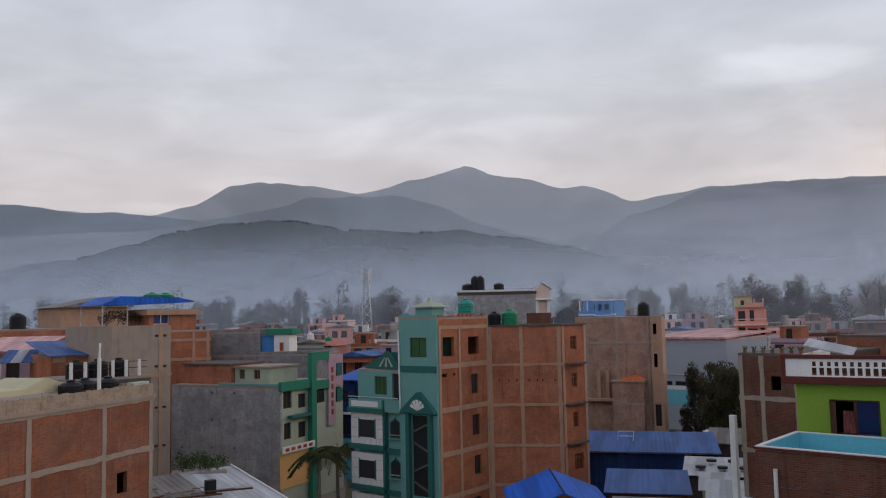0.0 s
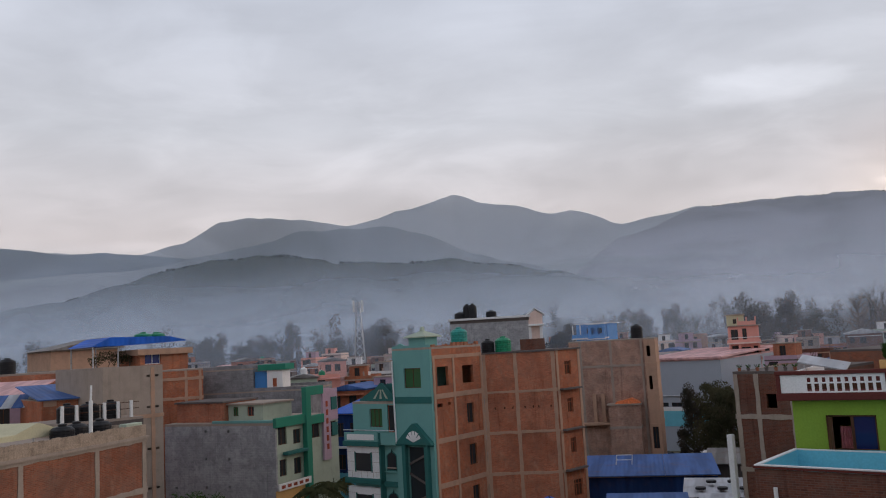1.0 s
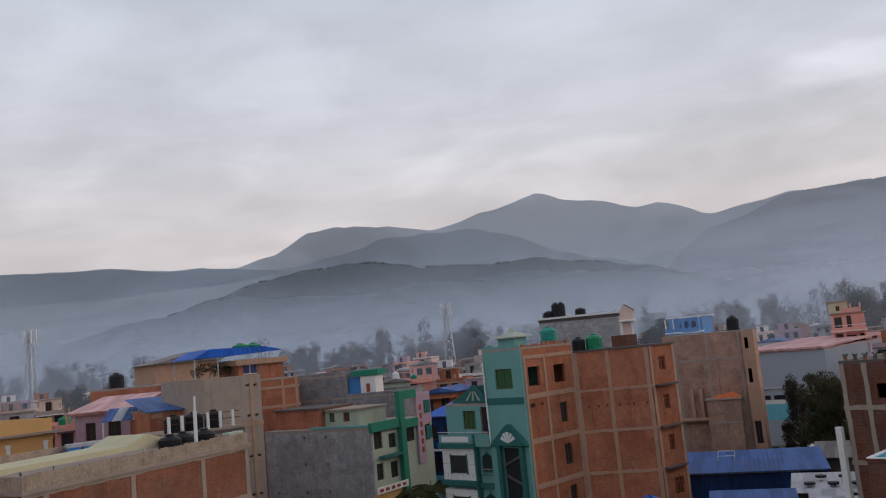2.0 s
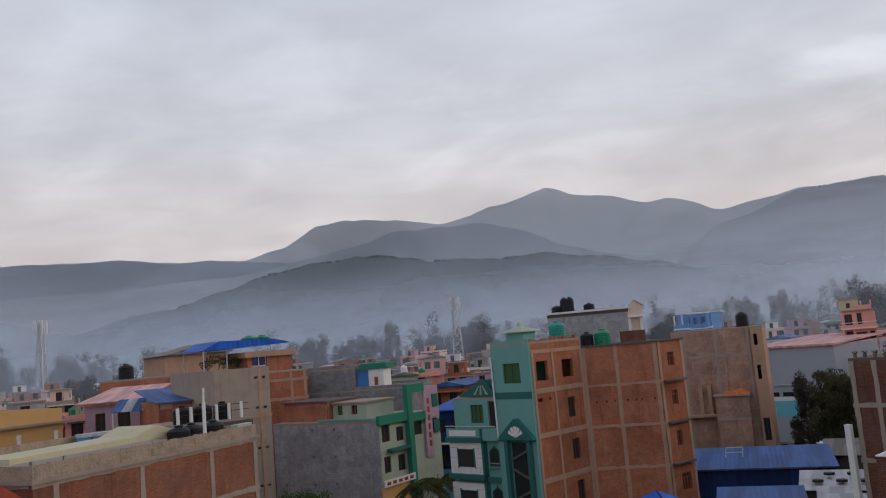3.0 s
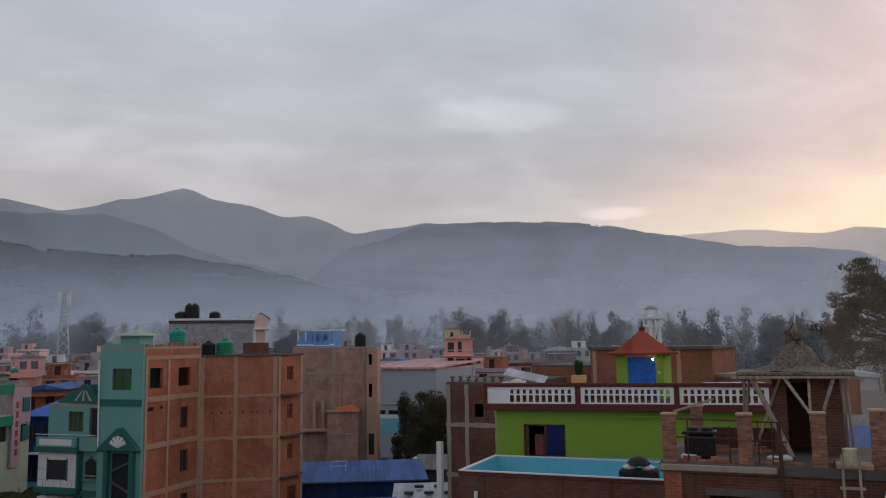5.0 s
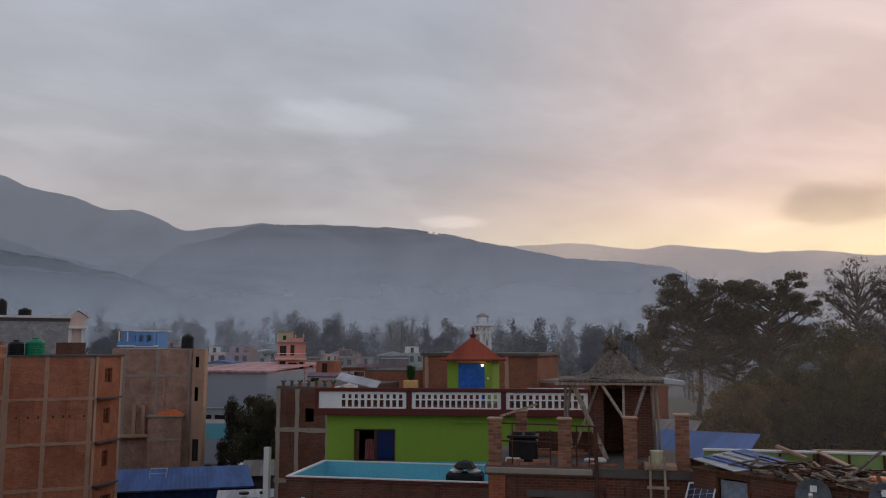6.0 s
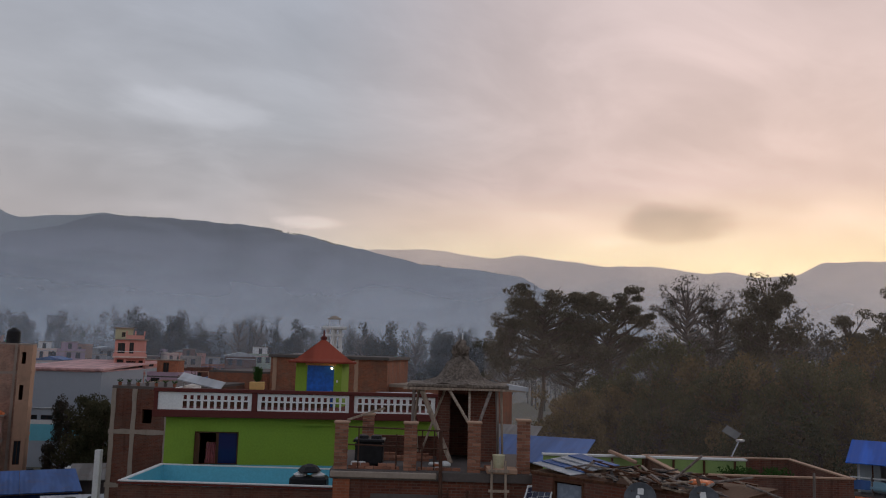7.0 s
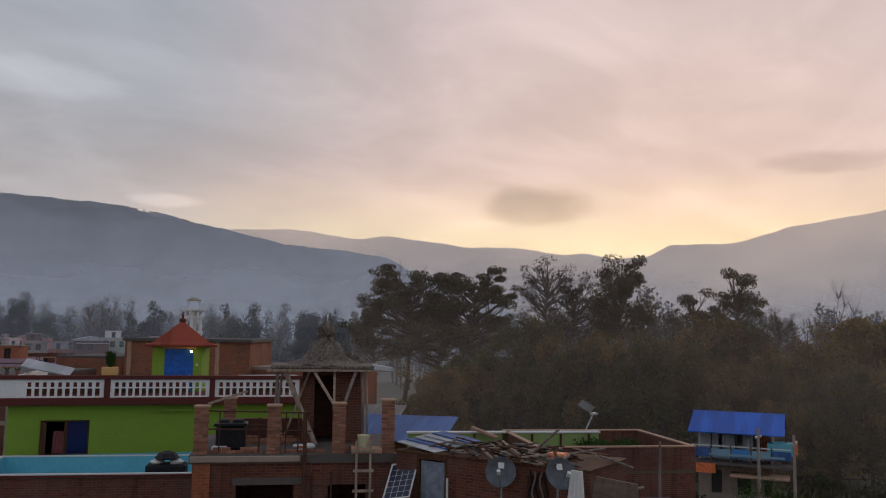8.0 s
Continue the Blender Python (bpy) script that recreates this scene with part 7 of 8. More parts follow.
    part("sun_shade", box(-0.1, -0.9, 6.3, l + 0.1, -0.005, 6.42), M_WHITE, nv)
    # posts in front of the column house
    post = thing("fence_post", "pale timber post with a rusty top", "fence post", pose(*polar(-18.3, 40)))
    part("post", bar((0, 0, 0), (0, 0, 7.3), 0.1, 0.08, 8), M_WOOD, post)
    for k in range(5):
        bush(polar(-17.6 + 0.55 * k, 52, 0) + Vector((0, 0, 6.6 - 0.2 * (k % 2))), 0.8, "leafy potted shrub above the tin roof", "rear shrubs", k + 70)
    base = building("planter_terrace", "raised concrete planter terrace", polar(-18.3, 51.3), polar(-14.8, 51.3), 1.6, 0, 6.6, M_CONC_DARK)


low_roofs()

# ---- trees ----


def tree_parts(seed, height, crown_w, leaf, n, crown_from=0.35, lobes=9, flat=0.7, hollow=0.3, limbs=7, lean=0.0, spread=1.0, clump=0.2):
    """Meshes of a trunk with limbs and of its crown: clumps round the ends of the limbs, with gaps between."""
    rnd = random.Random(seed)
    wood, crown = bmesh.new(), bmesh.new()
    top = Vector((lean, 0, height * 0.82))
    r = height * 0.018
    pts = [Vector((0, 0, 0))]
    for k in range(1, 6):
        t = k / 5
        pts.append(Vector((lean * t + rnd.uniform(-1, 1) * height * 0.012, rnd.uniform(-1, 1) * height * 0.012, height * 0.82 * t)))
    for k in range(5):
        add_bar(wood, pts[k], pts[k + 1], r * (1 - 0.17 * k), r * (1 - 0.17 * (k + 1)), 7)
    ends = []
    for k in range(limbs + lobes):
        t = crown_from + (0.98 - crown_from) * (k + 0.5) / (limbs + lobes)
        start = pts[min(4, int(t * 5))].lerp(pts[min(5, int(t * 5) + 1)], t * 5 - int(t * 5))
        a = rnd.uniform(0, math.tau)
        reach = crown_w * 0.5 * rnd.uniform(0.45, 1.0) * (1.0 - 0.55 * max(0.0, t - 0.55) / 0.45) * spread
        end = start + Vector((math.cos(a) * reach, math.sin(a) * reach, height * rnd.uniform(0.04, 0.16)))
        mid = start.lerp(end, 0.5) + Vector((0, 0, -height * 0.01))
        add_bar(wood, start, mid, r * 0.4, r * 0.26, 5)
        add_bar(wood, mid, end, r * 0.26, r * 0.1, 5)
        for j in range(2):
            tw = mid.lerp(end, 0.5) + Vector((rnd.uniform(-1, 1), rnd.uniform(-1, 1), rnd.uniform(0, 1))) * crown_w * 0.12
            add_bar(wood, mid, tw, r * 0.15, r * 0.05, 4)
        ends.append(end)
    ends.append(top)
    for e in ends:
        leaf_cloud(crown, e, crown_w * clump * rnd.uniform(0.65, 1.3), n // len(ends), leaf, rnd, flat, hollow)
    return mesh_of(wood, "trunk", M_BARK), crown


def plant_tree(name, label, place, meshes, group="", turn=0.0, scale=1.0, category="tree"):
    wood, crown = meshes
    t = thing(name, label, category, pose(*place, 0, 0, turn) @ Matrix.Scale(scale, 4), group)
    for nm, me in (("trunk", wood), ("crown", crown)):
        ob = new(nm, me)
        ob.parent = t
    return t


def kind_of_tree(mat, bark=None, **kw):
    wood, crown = tree_parts(**kw)
    if bark:
        wood.materials[0] = bark
    return wood, mesh_of(crown, "crown", mat)


# great dark trees beside the river wood
T_BROAD = kind_of_tree(M_LEAF_TALL, seed=1, height=25, crown_w=21, leaf=0.21, n=15000, crown_from=0.5, lobes=46, flat=0.42, hollow=0.1, limbs=22, clump=0.082)
T_BROAD2 = kind_of_tree(M_LEAF_TALL, seed=2, height=26, crown_w=18, leaf=0.21, n=14000, crown_from=0.45, lobes=42, flat=0.45, hollow=0.1, limbs=20, clump=0.09)
T_OPEN = kind_of_tree(M_LEAF_FAR, M_BAREBARK, seed=3, height=26, crown_w=15, leaf=0.15, n=5600, crown_from=0.45, lobes=44, flat=0.5, limbs=30, clump=0.085)
T_TALL = kind_of_tree(M_LEAF_TALL, seed=4, height=28, crown_w=12, leaf=0.22, n=11000, crown_from=0.4, lobes=34, flat=0.8, hollow=0.0, limbs=14, clump=0.125)
T_SLIM = kind_of_tree(M_LEAF_TALL, seed=5, height=25, crown_w=11, leaf=0.21, n=6500, crown_from=0.55, lobes=24, flat=0.6, hollow=0.0, limbs=14, clump=0.115)
T_BAMBOO = [kind_of_tree((M_LEAF_BROWN, M_LEAF_BROWN, M_LEAF_OLIVE)[k], seed=10 + k, height=17, crown_w=15, leaf=0.24, n=11000, crown_from=0.08, lobes=46, flat=1.25, hollow=0.0, limbs=12, spread=1.1, clump=0.10) for k in range(3)]
T_ROUND = [kind_of_tree(M_LEAF_FAR, seed=20 + k, height=20, crown_w=13, leaf=0.24, n=10500, crown_from=0.2, lobes=34, flat=0.95, hollow=0.0, clump=0.145) for k in range(3)]
T_CONE = [kind_of_tree(M_LEAF_FAR, seed=30 + k, height=22, crown_w=7, leaf=0.24, n=8000, crown_from=0.1, lobes=34, flat=1.3, hollow=0.0, clump=0.17) for k in range(2)]
T_NEAR = kind_of_tree(M_LEAF, seed=61, height=11, crown_w=5.4, leaf=0.16, n=8000, crown_from=0.3, lobes=26, flat=0.9, hollow=0.0, clump=0.17)
T_BARE = [kind_of_tree(M_LEAF_FAR, M_BAREBARK, seed=40 + k, height=24, crown_w=12, leaf=0.10, n=3600, crown_from=0.3, lobes=40, flat=1.3, limbs=40, clump=0.12) for k in range(3)]

for bearing, dist, meshes, turn, scale, lab in (
        (48.0, 142, T_BROAD, 20, 1.15, "broad dark tree with a flat layered crown"), (52.6, 146, T_BROAD2, 110, 1.14, "broad dark tree with a spreading crown"),
        (50.2, 150, T_BROAD2, 220, 0.93, "broad dark tree with a spreading crown"),
        (57.6, 152, T_OPEN, 40, 1.2, "tall tree with an airy half-bare crown"), (59.3, 156, T_OPEN, 150, 1.12, "tall tree with an airy half-bare crown"),
        (62.6, 145, T_TALL, 10, 1.1, "tall dark tree with a dense narrow crown"), (61.2, 148, T_SLIM, 70, 0.95, "slender tree behind the river wood"),
        (67.4, 150, T_SLIM, 0, 0.98, "slender tree with tufted top branches"), (70.0, 152, T_SLIM, 140, 1.14, "slender tree with tufted top branches"),
        (45.6, 138, T_SLIM, 200, 0.9, "slender tree at the edge of the wood"), (64.0, 150, T_OPEN, 80, 0.85, "airy tree behind the river wood"),
        (72.6, 160, T_OPEN, 10, 0.85, "airy tree behind the river wood")):
    plant_tree("tree", lab, polar(bearing, dist), meshes, "river wood trees", turn, scale)

rnd = random.Random(77)
for k in range(46):
    b = 49.5 + 33 * ((k * 0.618) % 1.0)
    d = 96 + 42 * ((k * 0.37) % 1.0)
    s = (0.62 + 0.5 * rnd.random()) * (1.0 if b > 54 else 0.8) * (0.75 + 0.25 * (d - 96) / 42 + 0.1)
    plant_tree("bamboo_clump", "dense olive-brown bamboo thicket along the river", polar(b, d), T_BAMBOO[k % 3], "river thicket", rnd.uniform(0, 360), s, "bamboo")
# scrub at the thicket's foot
rnd = random.Random(78)
bm = bmesh.new()
for k in range(150):
    b, d = rnd.uniform(44, 84), rnd.uniform(62, 100)
    leaf_cloud(bm, polar(b, d, rnd.uniform(0.5, 2.2)), rnd.uniform(1.4, 3.0), 70, 0.32, rnd, 0.7, 0.0)
tagged(new("scrub", mesh_of(bm, "scrub", M_LEAF)), "dark low scrub below the river wood", "scrub", kind="stuff")


def wood_belt(name, label, b0, b1, d0, d1, count, seed, heights, mats, bare=0.2):
    """A far wood as one sheet of single trees, each with a trunk and a crown of clumps."""
    rnd = random.Random(seed)
    bm = bmesh.new()
    for k in range(count):
        b, d = rnd.uniform(b0, b1), rnd.uniform(d0, d1)
        h = rnd.uniform(*heights) * (1.15 if rnd.random() < 0.15 else 1.0)
        w = h * rnd.uniform(0.28, 0.6)
        base = polar(b, d)
        add_bar(bm, base, base + Vector((0, 0, h * 0.85)), h * 0.014, h * 0.005, 5)
        n = rnd.randint(11, 17)
        kind = rnd.random()
        for j in range(n):
            t = 0.25 + 0.7 * (j + 0.5) / n
            cone = kind < 0.22
            reach = w * 0.5 * (1.15 - t if cone else math.sin(math.pi * min(0.95, t)) ** 0.6) * rnd.uniform(0.2, 1.0)
            a = rnd.uniform(0, 6.28)
            c = base + Vector((math.cos(a) * reach, math.sin(a) * reach, h * t))
            if kind > 1 - bare:
                add_bar(bm, base + Vector((0, 0, h * t * 0.75)), c, h * 0.005, h * 0.0025, 3)
                for q in range(9):
                    add_bar(bm, c, c + Vector((rnd.uniform(-0.6, 0.6), rnd.uniform(-0.6, 0.6), rnd.uniform(0.3, 1.2))) * w * 0.3, h * 0.0028, h * 0.001, 3)
            else:
                leaf_cloud(bm, c, w * rnd.uniform(0.13, 0.25), 42, h * 0.019, rnd, 1.0, 0.0)
    return tagged(new(name, mesh_of(bm, name, mats)), label, "woodland", kind="stuff")


wood_belt("far_wood", "misty belt of mixed trees along the valley", -40, 28, 330, 500, 260, 1, (15, 29), M_LEAF_FAR)
wood_belt("far_wood", "misty belt of mixed and bare trees along the valley", 20, 62, 230, 420, 240, 2, (14, 25), M_LEAF_FAR, 0.42)
wood_belt("valley_wood", "faint woods in the mist at the hills' foot", -45, 70, 560, 1000, 260, 3, (18, 32), M_LEAF_FAR, 0.1)

wood_belt("rear_wood", "misty trees behind the river wood", 63, 86, 165, 240, 70, 5, (17, 24), M_LEAF_FAR, 0.25)

# single trees that stand out in the town
for bearing, dist, meshes, turn, scale, lab in (
        (-9.9, 300, T_CONE[0], 0, 1.25, "dark conical tree over the town roofs"), (-11.6, 300, T_ROUND[0], 30, 1.1, "rounded dark tree over the town roofs"), (-13.0, 310, T_ROUND[1], 60, 1.05, "rounded dark tree over the town roofs"),
        (-16.0, 300, T_ROUND[2], 10, 1.15, "rounded dark tree over the town roofs"), (-15.0, 290, T_CONE[1], 90, 0.95, "small conical tree over the town roofs"), (-3.6, 270, T_ROUND[0], 80, 1.25, "large rounded tree behind the roofs"),
        (-4.8, 275, T_ROUND[1], 140, 1.1, "large rounded tree behind the roofs"), (-6.9, 290, T_ROUND[2], 40, 1.0, "rounded tree behind the roofs"), (8.6, 220, T_ROUND[1], 20, 0.95, "rounded tree by the blue house"),
        (14.2, 290, T_CONE[0], 30, 1.1, "dark conical tree beyond the hall"), (16.0, 300, T_CONE[1], 30, 1.15, "dark conical tree beyond the hall"), (21.5, 240, T_ROUND[0], 60, 1.1, "rounded tree behind the pink house"),
        (24.5, 230, T_ROUND[2], 0, 0.95, "dark rounded tree behind the sheds"), (23.2, 260, T_CONE[1], 0, 1.15, "tall dark tree behind the sheds"), (27.2, 215, T_BARE[0], 0, 1.0, "tall bare tree rising over the roofs"),
        (28.4, 222, T_BARE[1], 70, 0.98, "tall bare tree rising over the roofs"), (31.0, 210, T_ROUND[1], 10, 1.0, "rounded misty tree behind the kiosk"), (35.4, 215, T_BARE[2], 0, 0.9, "bare misty tree behind the brick house"),
        (37.0, 200, T_ROUND[0], 100, 0.95, "rounded misty tree behind the brick house"), (39.2, 190, T_BARE[1], 40, 0.85, "bare misty tree behind the brick house"), (41.4, 185, T_ROUND[2], 20, 1.0, "rounded misty tree behind the hut"),
        (43.0, 175, T_ROUND[1], 200, 0.95, "rounded misty tree behind the hut"), (33.0, 200, T_ROUND[2], 0, 0.85, "rounded misty tree behind the kiosk"),
        (-24.6, 200, T_ROUND[0], 10, 0.75, "rounded tree behind the roofs"), (-27.8, 190, T_ROUND[1], 50, 0.85, "rounded tree behind the roofs"), (-30.0, 180, T_ROUND[2], 50, 0.8, "rounded tree behind the roofs"),
        (18.5, 88, T_NEAR, 15, 0.98, "dark leafy tree beside the car yard"), (19.2, 85, T_NEAR, 80, 0.92, "dark leafy tree beside the car yard"), (16.7, 93, T_CONE[0], 80, 0.46, "thin dark tree beside the car yard")):
    plant_tree("tree", lab, polar(bearing, dist), meshes, "town trees", turn, scale)


def palm(place, h, seed):
    rnd = random.Random(seed)
    t = thing("palm_tree", "palm tree with drooping fronds by the street", "palm tree", pose(*place), "street palms")
    part("trunk", lathe([(0.24, 0), (0.17, 0.6), (0.15, h * 0.5), (0.13, h)], 9), M_BAREBARK, t)
    for k in range(22):
        a, rise = k * 2.4 + rnd.uniform(-0.2, 0.2), rnd.uniform(0.1, 1.0)
        bm = bmesh.new()
        prev = Vector((0, 0, h))
        for j in range(1, 9):
            s = j / 8
            p = Vector((math.cos(a) * 2.2 * s, math.sin(a) * 2.2 * s, h + rise * 2.0 * s - 2.0 * s * s))
            add_bar(bm, prev, p, 0.03, 0.02, 3)
            side = Vector((-math.sin(a), math.cos(a), 0))
            for sg in (-1, 1):
                for off in (0.0, 0.5):
                    q = prev.lerp(p, off)
                    tip = q + side * sg * 0.75 * (1 - s * 0.6) + Vector((math.cos(a) * 0.25, math.sin(a) * 0.25, -0.25))
                    v = [bm.verts.new(c) for c in (q + Vector((0, 0, 0.03)), q + Vector((math.cos(a) * 0.2, math.sin(a) * 0.2, 0)), tip)]
                    bm.faces.new(v)
            prev = p
        part("frond", bm, M_LEAF_OLIVE, t)


palm(polar(-8.75, 62), 5.6, 1)
palm(polar(-7.5, 66), 5.2, 2)

# ---- the town beyond ----
WALLS = [M_BRICK, M_BRICK_PALE, M_BRICK_PALE, M_BRICK_GREY, M_BRICK_DARK, M_CONC, M_GREY, M_PINK, M_BLUSH, M_BLUSH, M_WHITE, M_MAUVE, M_PALEGREEN]
ROOFS = [M_CONC, M_CONC_DARK, M_TIN, M_TIN_PINK, M_TIN_WHITE, M_CONC_PALE, M_BLUE_FADED]
NAMES = {M_BRICK_DARK: "dark brick", M_BLUSH: "blush painted", M_BRICK: "orange brick", M_BRICK_PALE: "weathered brick", M_BRICK_GREY: "grey brick", M_CONC: "bare concrete", M_GREY: "grey cement", M_PINK: "pink painted", M_CREAM: "cream painted",
         M_WHITE: "white painted", M_PALEGREEN: "pale green", M_MAUVE: "mauve painted", M_YELLOW: "ochre painted", M_TURQ: "turquoise painted"}


def town_house(b, d, w, dep, z, wall, roof, rnd, pitched=False):
    p = polar(b, d)
    turn = -b + rnd.uniform(-25, 25)
    a = radians(turn)
    p0 = p - Vector((math.cos(a), math.sin(a), 0)) * w / 2
    p1 = p + Vector((math.cos(a), math.sin(a), 0)) * w / 2
    holes = []
    storeys = max(1, int(z / 3.0))
    for s in range(max(0, storeys - 2), storeys):
        top = z - 0.5 - (storeys - 1 - s) * 2.9
        for k in range(int(w / 1.9)):
            if rnd.random() < 0.85:
                x = 0.5 + k * 1.9
                wide, tall = rnd.choice(((1.0, 1.3), (1.2, 1.4), (0.8, 1.9)))
                if x + wide < w - 0.25:
                    holes.append((x, top - 0.25 - tall, x + wide, top - 0.25))
    style = "tin-roofed" if roof in (M_TIN, M_TIN_PINK, M_TIN_WHITE, M_BLUE_FADED) else "flat-roofed"
    h = building("town_house", f"{NAMES[wall]} {style} house in the crowded town", p0, p1, dep, 0, z, wall, {"front": holes}, parapet=0.0 if pitched else 0.5, roof_mat=roof, overhang=0.2 if pitched else 0.0, slab=0.18,
                 group="town houses")
    for s in range(max(0, storeys - 2), storeys):
        top = z - 0.5 - (storeys - 1 - s) * 2.9
        deep = rnd.choice((0.35, 0.5, 1.0))
        if top > 1.5 and rnd.random() < 0.8:
            part("sun_shade", box(0.15, -deep, top - 0.2, w - 0.15, -0.005, top - 0.08), rnd.choice((M_CONC, M_WHITE, M_CONC_DARK, wall)), h)
            if deep > 0.8:
                part("balcony_rail", box(0.15, -deep, top - 2.6, w - 0.15, -deep + 0.08, top - 1.75), rnd.choice((wall, M_WHITE, M_CONC)), h)
                part("balcony_floor", box(0.15, -deep, top - 2.75, w - 0.15, -0.005, top - 2.6), M_CONC, h)
    if pitched:
        part("roof_sheet", prism([(-0.4, z), (w + 0.4, z), (w * 0.5, z + w * 0.13)], -0.4, dep + 0.4), roof, h)
    if not pitched and d < 160:
        m, _ = facing(p0, p1)
        for k in range(rnd.randint(1, 3)):
            st = thing("roof_stub", "raw concrete column stub with bare rebar on a roof", "column stub", m @ pose(rnd.uniform(0.4, w - 0.4), rnd.choice((0.4, dep - 0.4)), z - 0.5), "column stubs")
            h2 = rnd.uniform(0.6, 1.5)
            part("stub", box(-0.12, -0.12, 0, 0.12, 0.12, h2), rnd.choice((M_CONC_PALE, M_WHITE, M_CONC)), st)
            for dx in (-0.07, 0.07):
                part("rebar", bar((dx, dx, h2), (dx, dx * 0.6, h2 + 0.7), 0.025), M_RUST, st)
    if rnd.random() < 0.55:
        m, _ = facing(p0, p1)
        x = rnd.uniform(1, w - 1)
        tank("water_tank", m @ Vector((x, dep * 0.5, z - (0.0 if pitched else 0.5) + (w * 0.1 if pitched else 0))), 0.55, 1.1, rnd.choice((M_BLACK, M_BLACK, M_TANKGREEN, M_WHITE)), "water tank on a town roof", "town tanks")
    if not pitched and rnd.random() < 0.5:
        m, _ = facing(p0, p1)
        wl = rnd.choice(WALLS)
        q0, q1 = m @ Vector((0.4, dep * 0.3, 0)), m @ Vector((min(3.2, w - 0.5), dep * 0.3, 0))
        building("roof_room", f"small {NAMES[wl]} stair room on a flat roof", q0, q1, 2.6, z - 0.5, z + 1.6, wl, {"front": [(0.8, z - 0.1, 1.6, z + 1.2)]}, overhang=0.15, group="roof rooms")
    return h


rnd = random.Random(1234)
# (bearing, distance, roof height): rows of roofs stepping back to the woods
for row, (d0, d1, e0, e1, step, b0, b1) in enumerate(((74, 90, -2.6, -1.9, 4.2, -36, -26), (98, 112, -3.3, -2.4, 3.6, -34, -26), (100, 112, -3.4, -2.6, 3.6, -9, -1.5),
                                                      (125, 150, -2.0, -1.2, 2.9, -35, -1.0), (170, 205, -1.15, -0.5, 2.4, -36, 0.0), (215, 255, -0.7, -0.1, 2.2, -36, 26),
                                                      (140, 170, -2.3, -1.5, 3.1, 12, 31), (75, 95, -3.2, -2.2, 4.2, 22.5, 34), (180, 205, -1.3, -0.5, 2.6, 14, 38), (110, 130, -2.9, -1.6, 3.4, 22.5, 37))):
    b = b0
    while b < b1:
        d = rnd.uniform(d0, d1)
        e = rnd.uniform(e0, e1)
        z = max(3.2, EYE + d * math.tan(radians(e)))
        wall, roof = rnd.choice(WALLS), rnd.choice(ROOFS)
        w = max(4.2, d * math.tan(radians(step)) * rnd.uniform(0.48, 0.78))
        town_house(b, d, w, rnd.uniform(6, 9), z, wall, roof, rnd, roof in (M_TIN, M_TIN_PINK, M_TIN_WHITE, M_BLUE_FADED) and rnd.random() < 0.5)
        b += step * rnd.uniform(0.55, 0.8)


def lattice_mast(place, h, w, label):
    """A square lattice mast: four legs, rings and crossed braces, and antennas on top."""
    t = thing("lattice_mast", label, "radio mast", pose(*place), "radio masts")
    at = lambda i, z: Vector(((-1, 1, 1, -1)[i], (-1, -1, 1, 1)[i], 0)) * (w / 2 * (1 - 0.75 * z / h)) + Vector((0, 0, z))
    for i in range(4):
        part("leg", bar(at(i, 0), at(i, h), 0.14, 0.1, 5), M_STEEL, t)
    n = 12
    for k in range(n):
        bm = bmesh.new()
        z0, z1 = h * k / n, h * (k + 1) / n
        for i in range(4):
            j = (i + 1) % 4
            add_bar(bm, at(i, z0), at(j, z1), 0.06, 0.06, 4)
            add_bar(bm, at(j, z0), at(i, z1), 0.06, 0.06, 4)
            add_bar(bm, at(i, z1), at(j, z1), 0.06, 0.06, 4)
        part("brace", bm, M_STEEL, t)
    for i in range(4):
        p = at(i, h * 0.97) * 1.0
        part("antenna", box(p.x * 2.2 - 0.2, p.y * 2.2 - 0.2, h * 0.9, p.x * 2.2 + 0.2, p.y * 2.2 + 0.2, h * 1.02), M_WHITE, t)
    return t


lattice_mast(polar(-5.38, 260), 30.5, 4.5, "grey lattice radio mast over the trees")
lattice_mast(polar(-32.3, 240), 31, 3.4, "red and grey lattice mast beyond the town")

# half-built long house with a shallow roof behind the blue canopy
building("hillside_house", "pale unfinished house with a shallow brown roof", polar(-25.0, 115), polar(-21.0, 118), 9, 0, 17.6, M_CONC_PALE,
         {"front": [(1.5, 13.0, 2.6, 14.4), (4.6, 13.0, 5.7, 14.4), (1.5, 10.0, 2.6, 11.4), (4.6, 10.0, 5.7, 11.4)]}, bands=(15.0, 12.2), band_mat=M_CONC)

# ---- vehicles in the yard ----


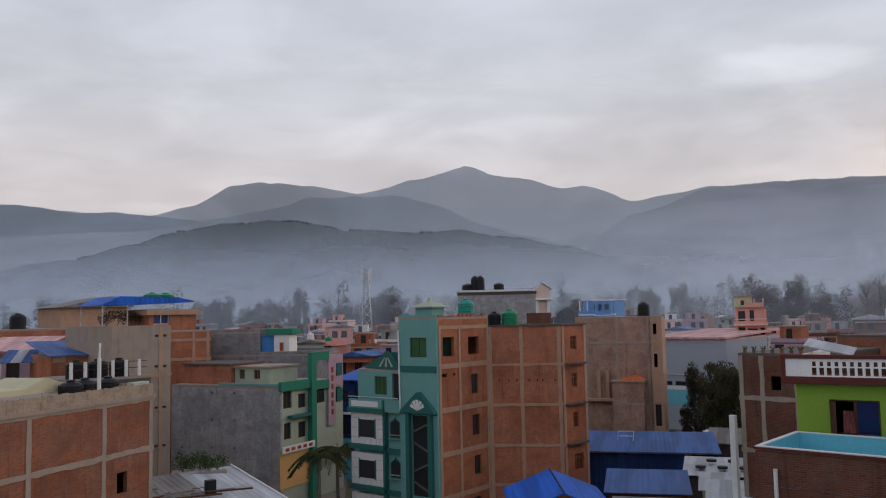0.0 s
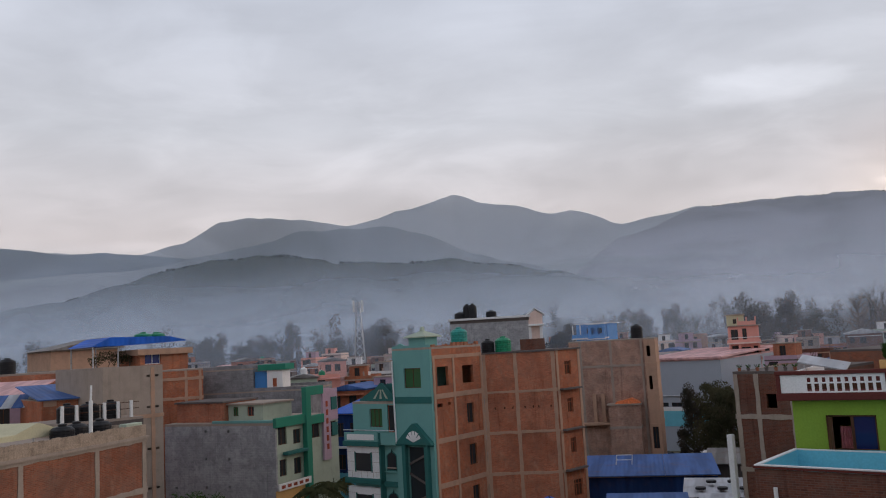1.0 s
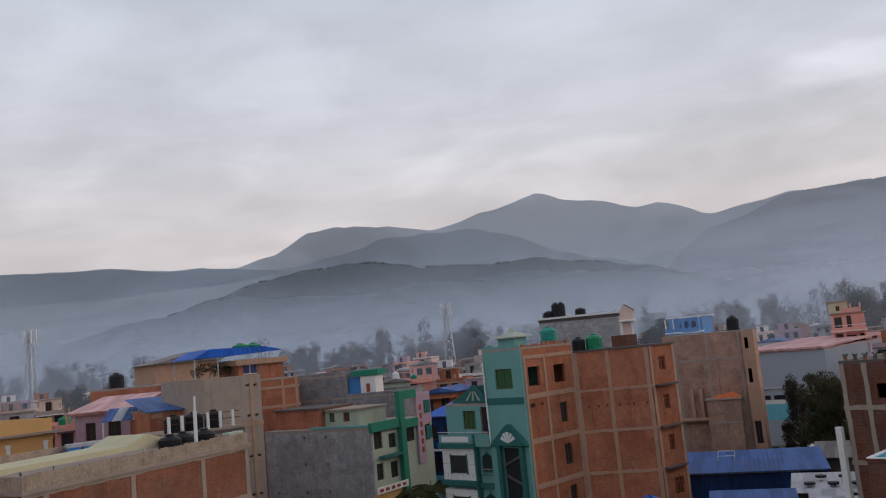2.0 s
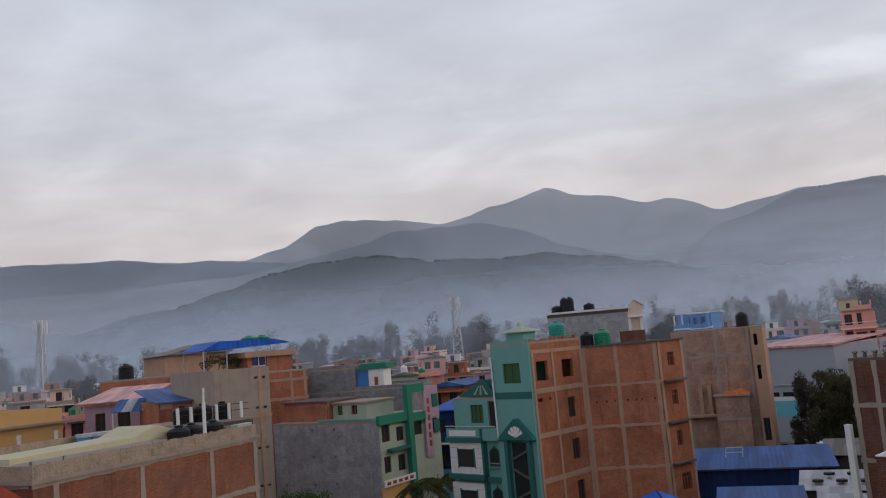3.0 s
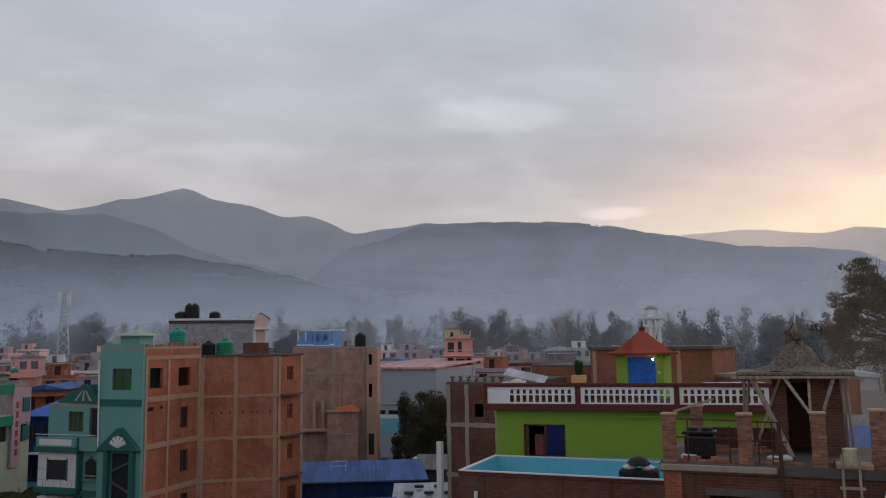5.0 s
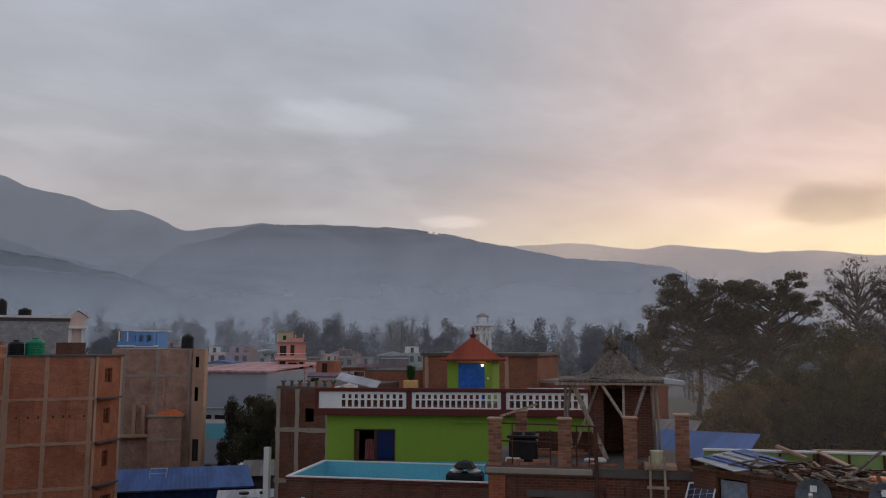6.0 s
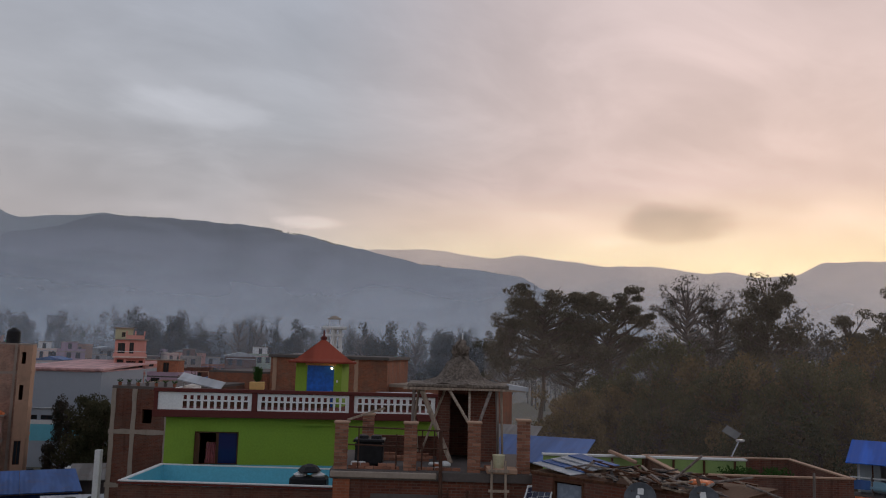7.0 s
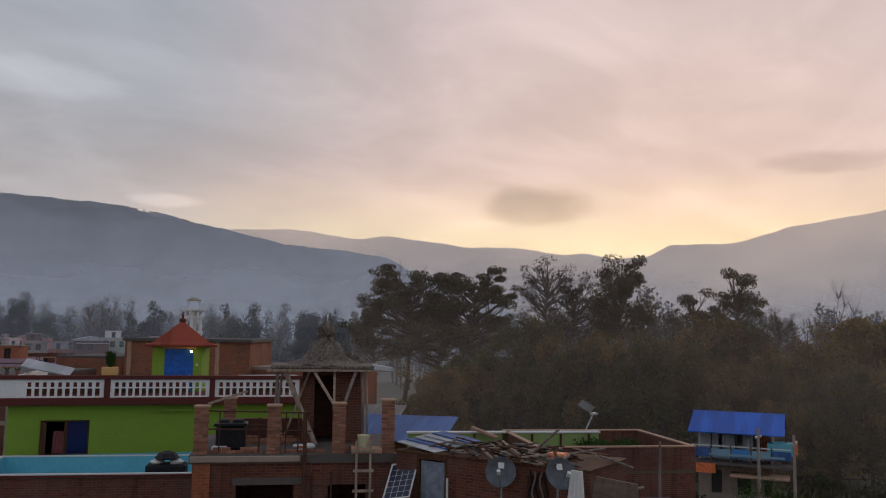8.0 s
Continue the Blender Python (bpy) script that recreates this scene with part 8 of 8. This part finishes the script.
def car(place, turn, mat, label):
    c = thing("car", label, "car", pose(*place, 0, 0, turn), "parked cars")
    part("body", prism([(-2.0, 0.35), (2.0, 0.35), (2.05, 0.75), (1.9, 0.9), (0.95, 0.98), (0.35, 1.45), (-1.2, 1.48), (-1.85, 1.0), (-2.05, 0.9)], -0.8, 0.8), mat, c)
    part("windscreen", prism([(0.95, 1.0), (0.99, 1.02), (0.4, 1.46), (0.36, 1.42)], -0.7, 0.7), M_GLASS, c)
    for y0, y1 in ((-0.815, -0.803), (0.803, 0.815)):
        part("side_window", prism([(-1.5, 1.0), (0.75, 1.0), (0.28, 1.4), (-1.1, 1.42)], y0, y1), M_GLASS, c)
    for x in (-1.25, 1.3):
        for y in (-0.83, 0.63):
            part("wheel", lathe([(0.18, 0), (0.32, 0.02), (0.32, 0.18), (0.18, 0.2)], 14, m=pose(x, y + 0.2, 0.32) @ pose(0, 0, 0, 90)), M_BLACK, c)
    return c


for k, (b, d, turn, mat, lab) in enumerate(((15.0, 96, 20, M_WHITE, "white parked car in the yard"), (16.0, 99, 15, M_STEEL, "silver parked car in the yard"), (17.2, 97, 30, M_WHITE, "white parked car in the yard"),
                                            (15.3, 90, 10, M_RED, "red parked car in the yard"), (16.4, 88, 25, M_TIN_WHITE, "pale parked car in the yard"), (14.9, 103, 20, M_BLACK, "black parked car in the yard"),
                                            (17.6, 103, 10, M_WHITE, "white parked car in the yard"), (18.4, 95, 60, M_STEEL, "silver parked car in the yard"), (19.0, 100, 15, M_WHITE, "white parked car in the yard"))):
    car(polar(b, d, 0.02), turn, mat, lab)

# ---- the street below ----
bm = bmesh.new()
v = [bm.verts.new(p) for p in (polar(-13.5, 40, 0.05), polar(-4.0, 40, 0.05), polar(-7.2, 62, 0.05), polar(-6.5, 130, 0.05), polar(-8.0, 130, 0.05), polar(-9.6, 68, 0.05))]
bm.faces.new(v)
bmesh.ops.recalc_face_normals(bm, faces=bm.faces[:])
solid("road", bm, M_ROAD, "dusty unpaved street between the houses", "road", kind="structure")
bm = bmesh.new()
v = [bm.verts.new(p) for p in (polar(13.5, 78, 0.05), polar(20.5, 78, 0.05), polar(20.5, 112, 0.05), polar(13.5, 110, 0.05))]
bm.faces.new(v)
bmesh.ops.recalc_face_normals(bm, faces=bm.faces[:])
solid("yard_paving", bm, M_ROAD, "dusty gravel car yard", "yard", kind="structure")

mm, ww = facing(polar(-25.0, 115), polar(-21.0, 118))
lid = thing("shallow_roof", "shallow brown sheet roof on the pale house", "roof", mm @ pose(0, 0, 17.6))
part("sheet", prism([(-0.6, 0.0), (ww + 0.6, 0.0), (ww - 0.4, 1.3), (ww - 2.2, 1.45)], -0.6, 9.4), M_TIN, lid)
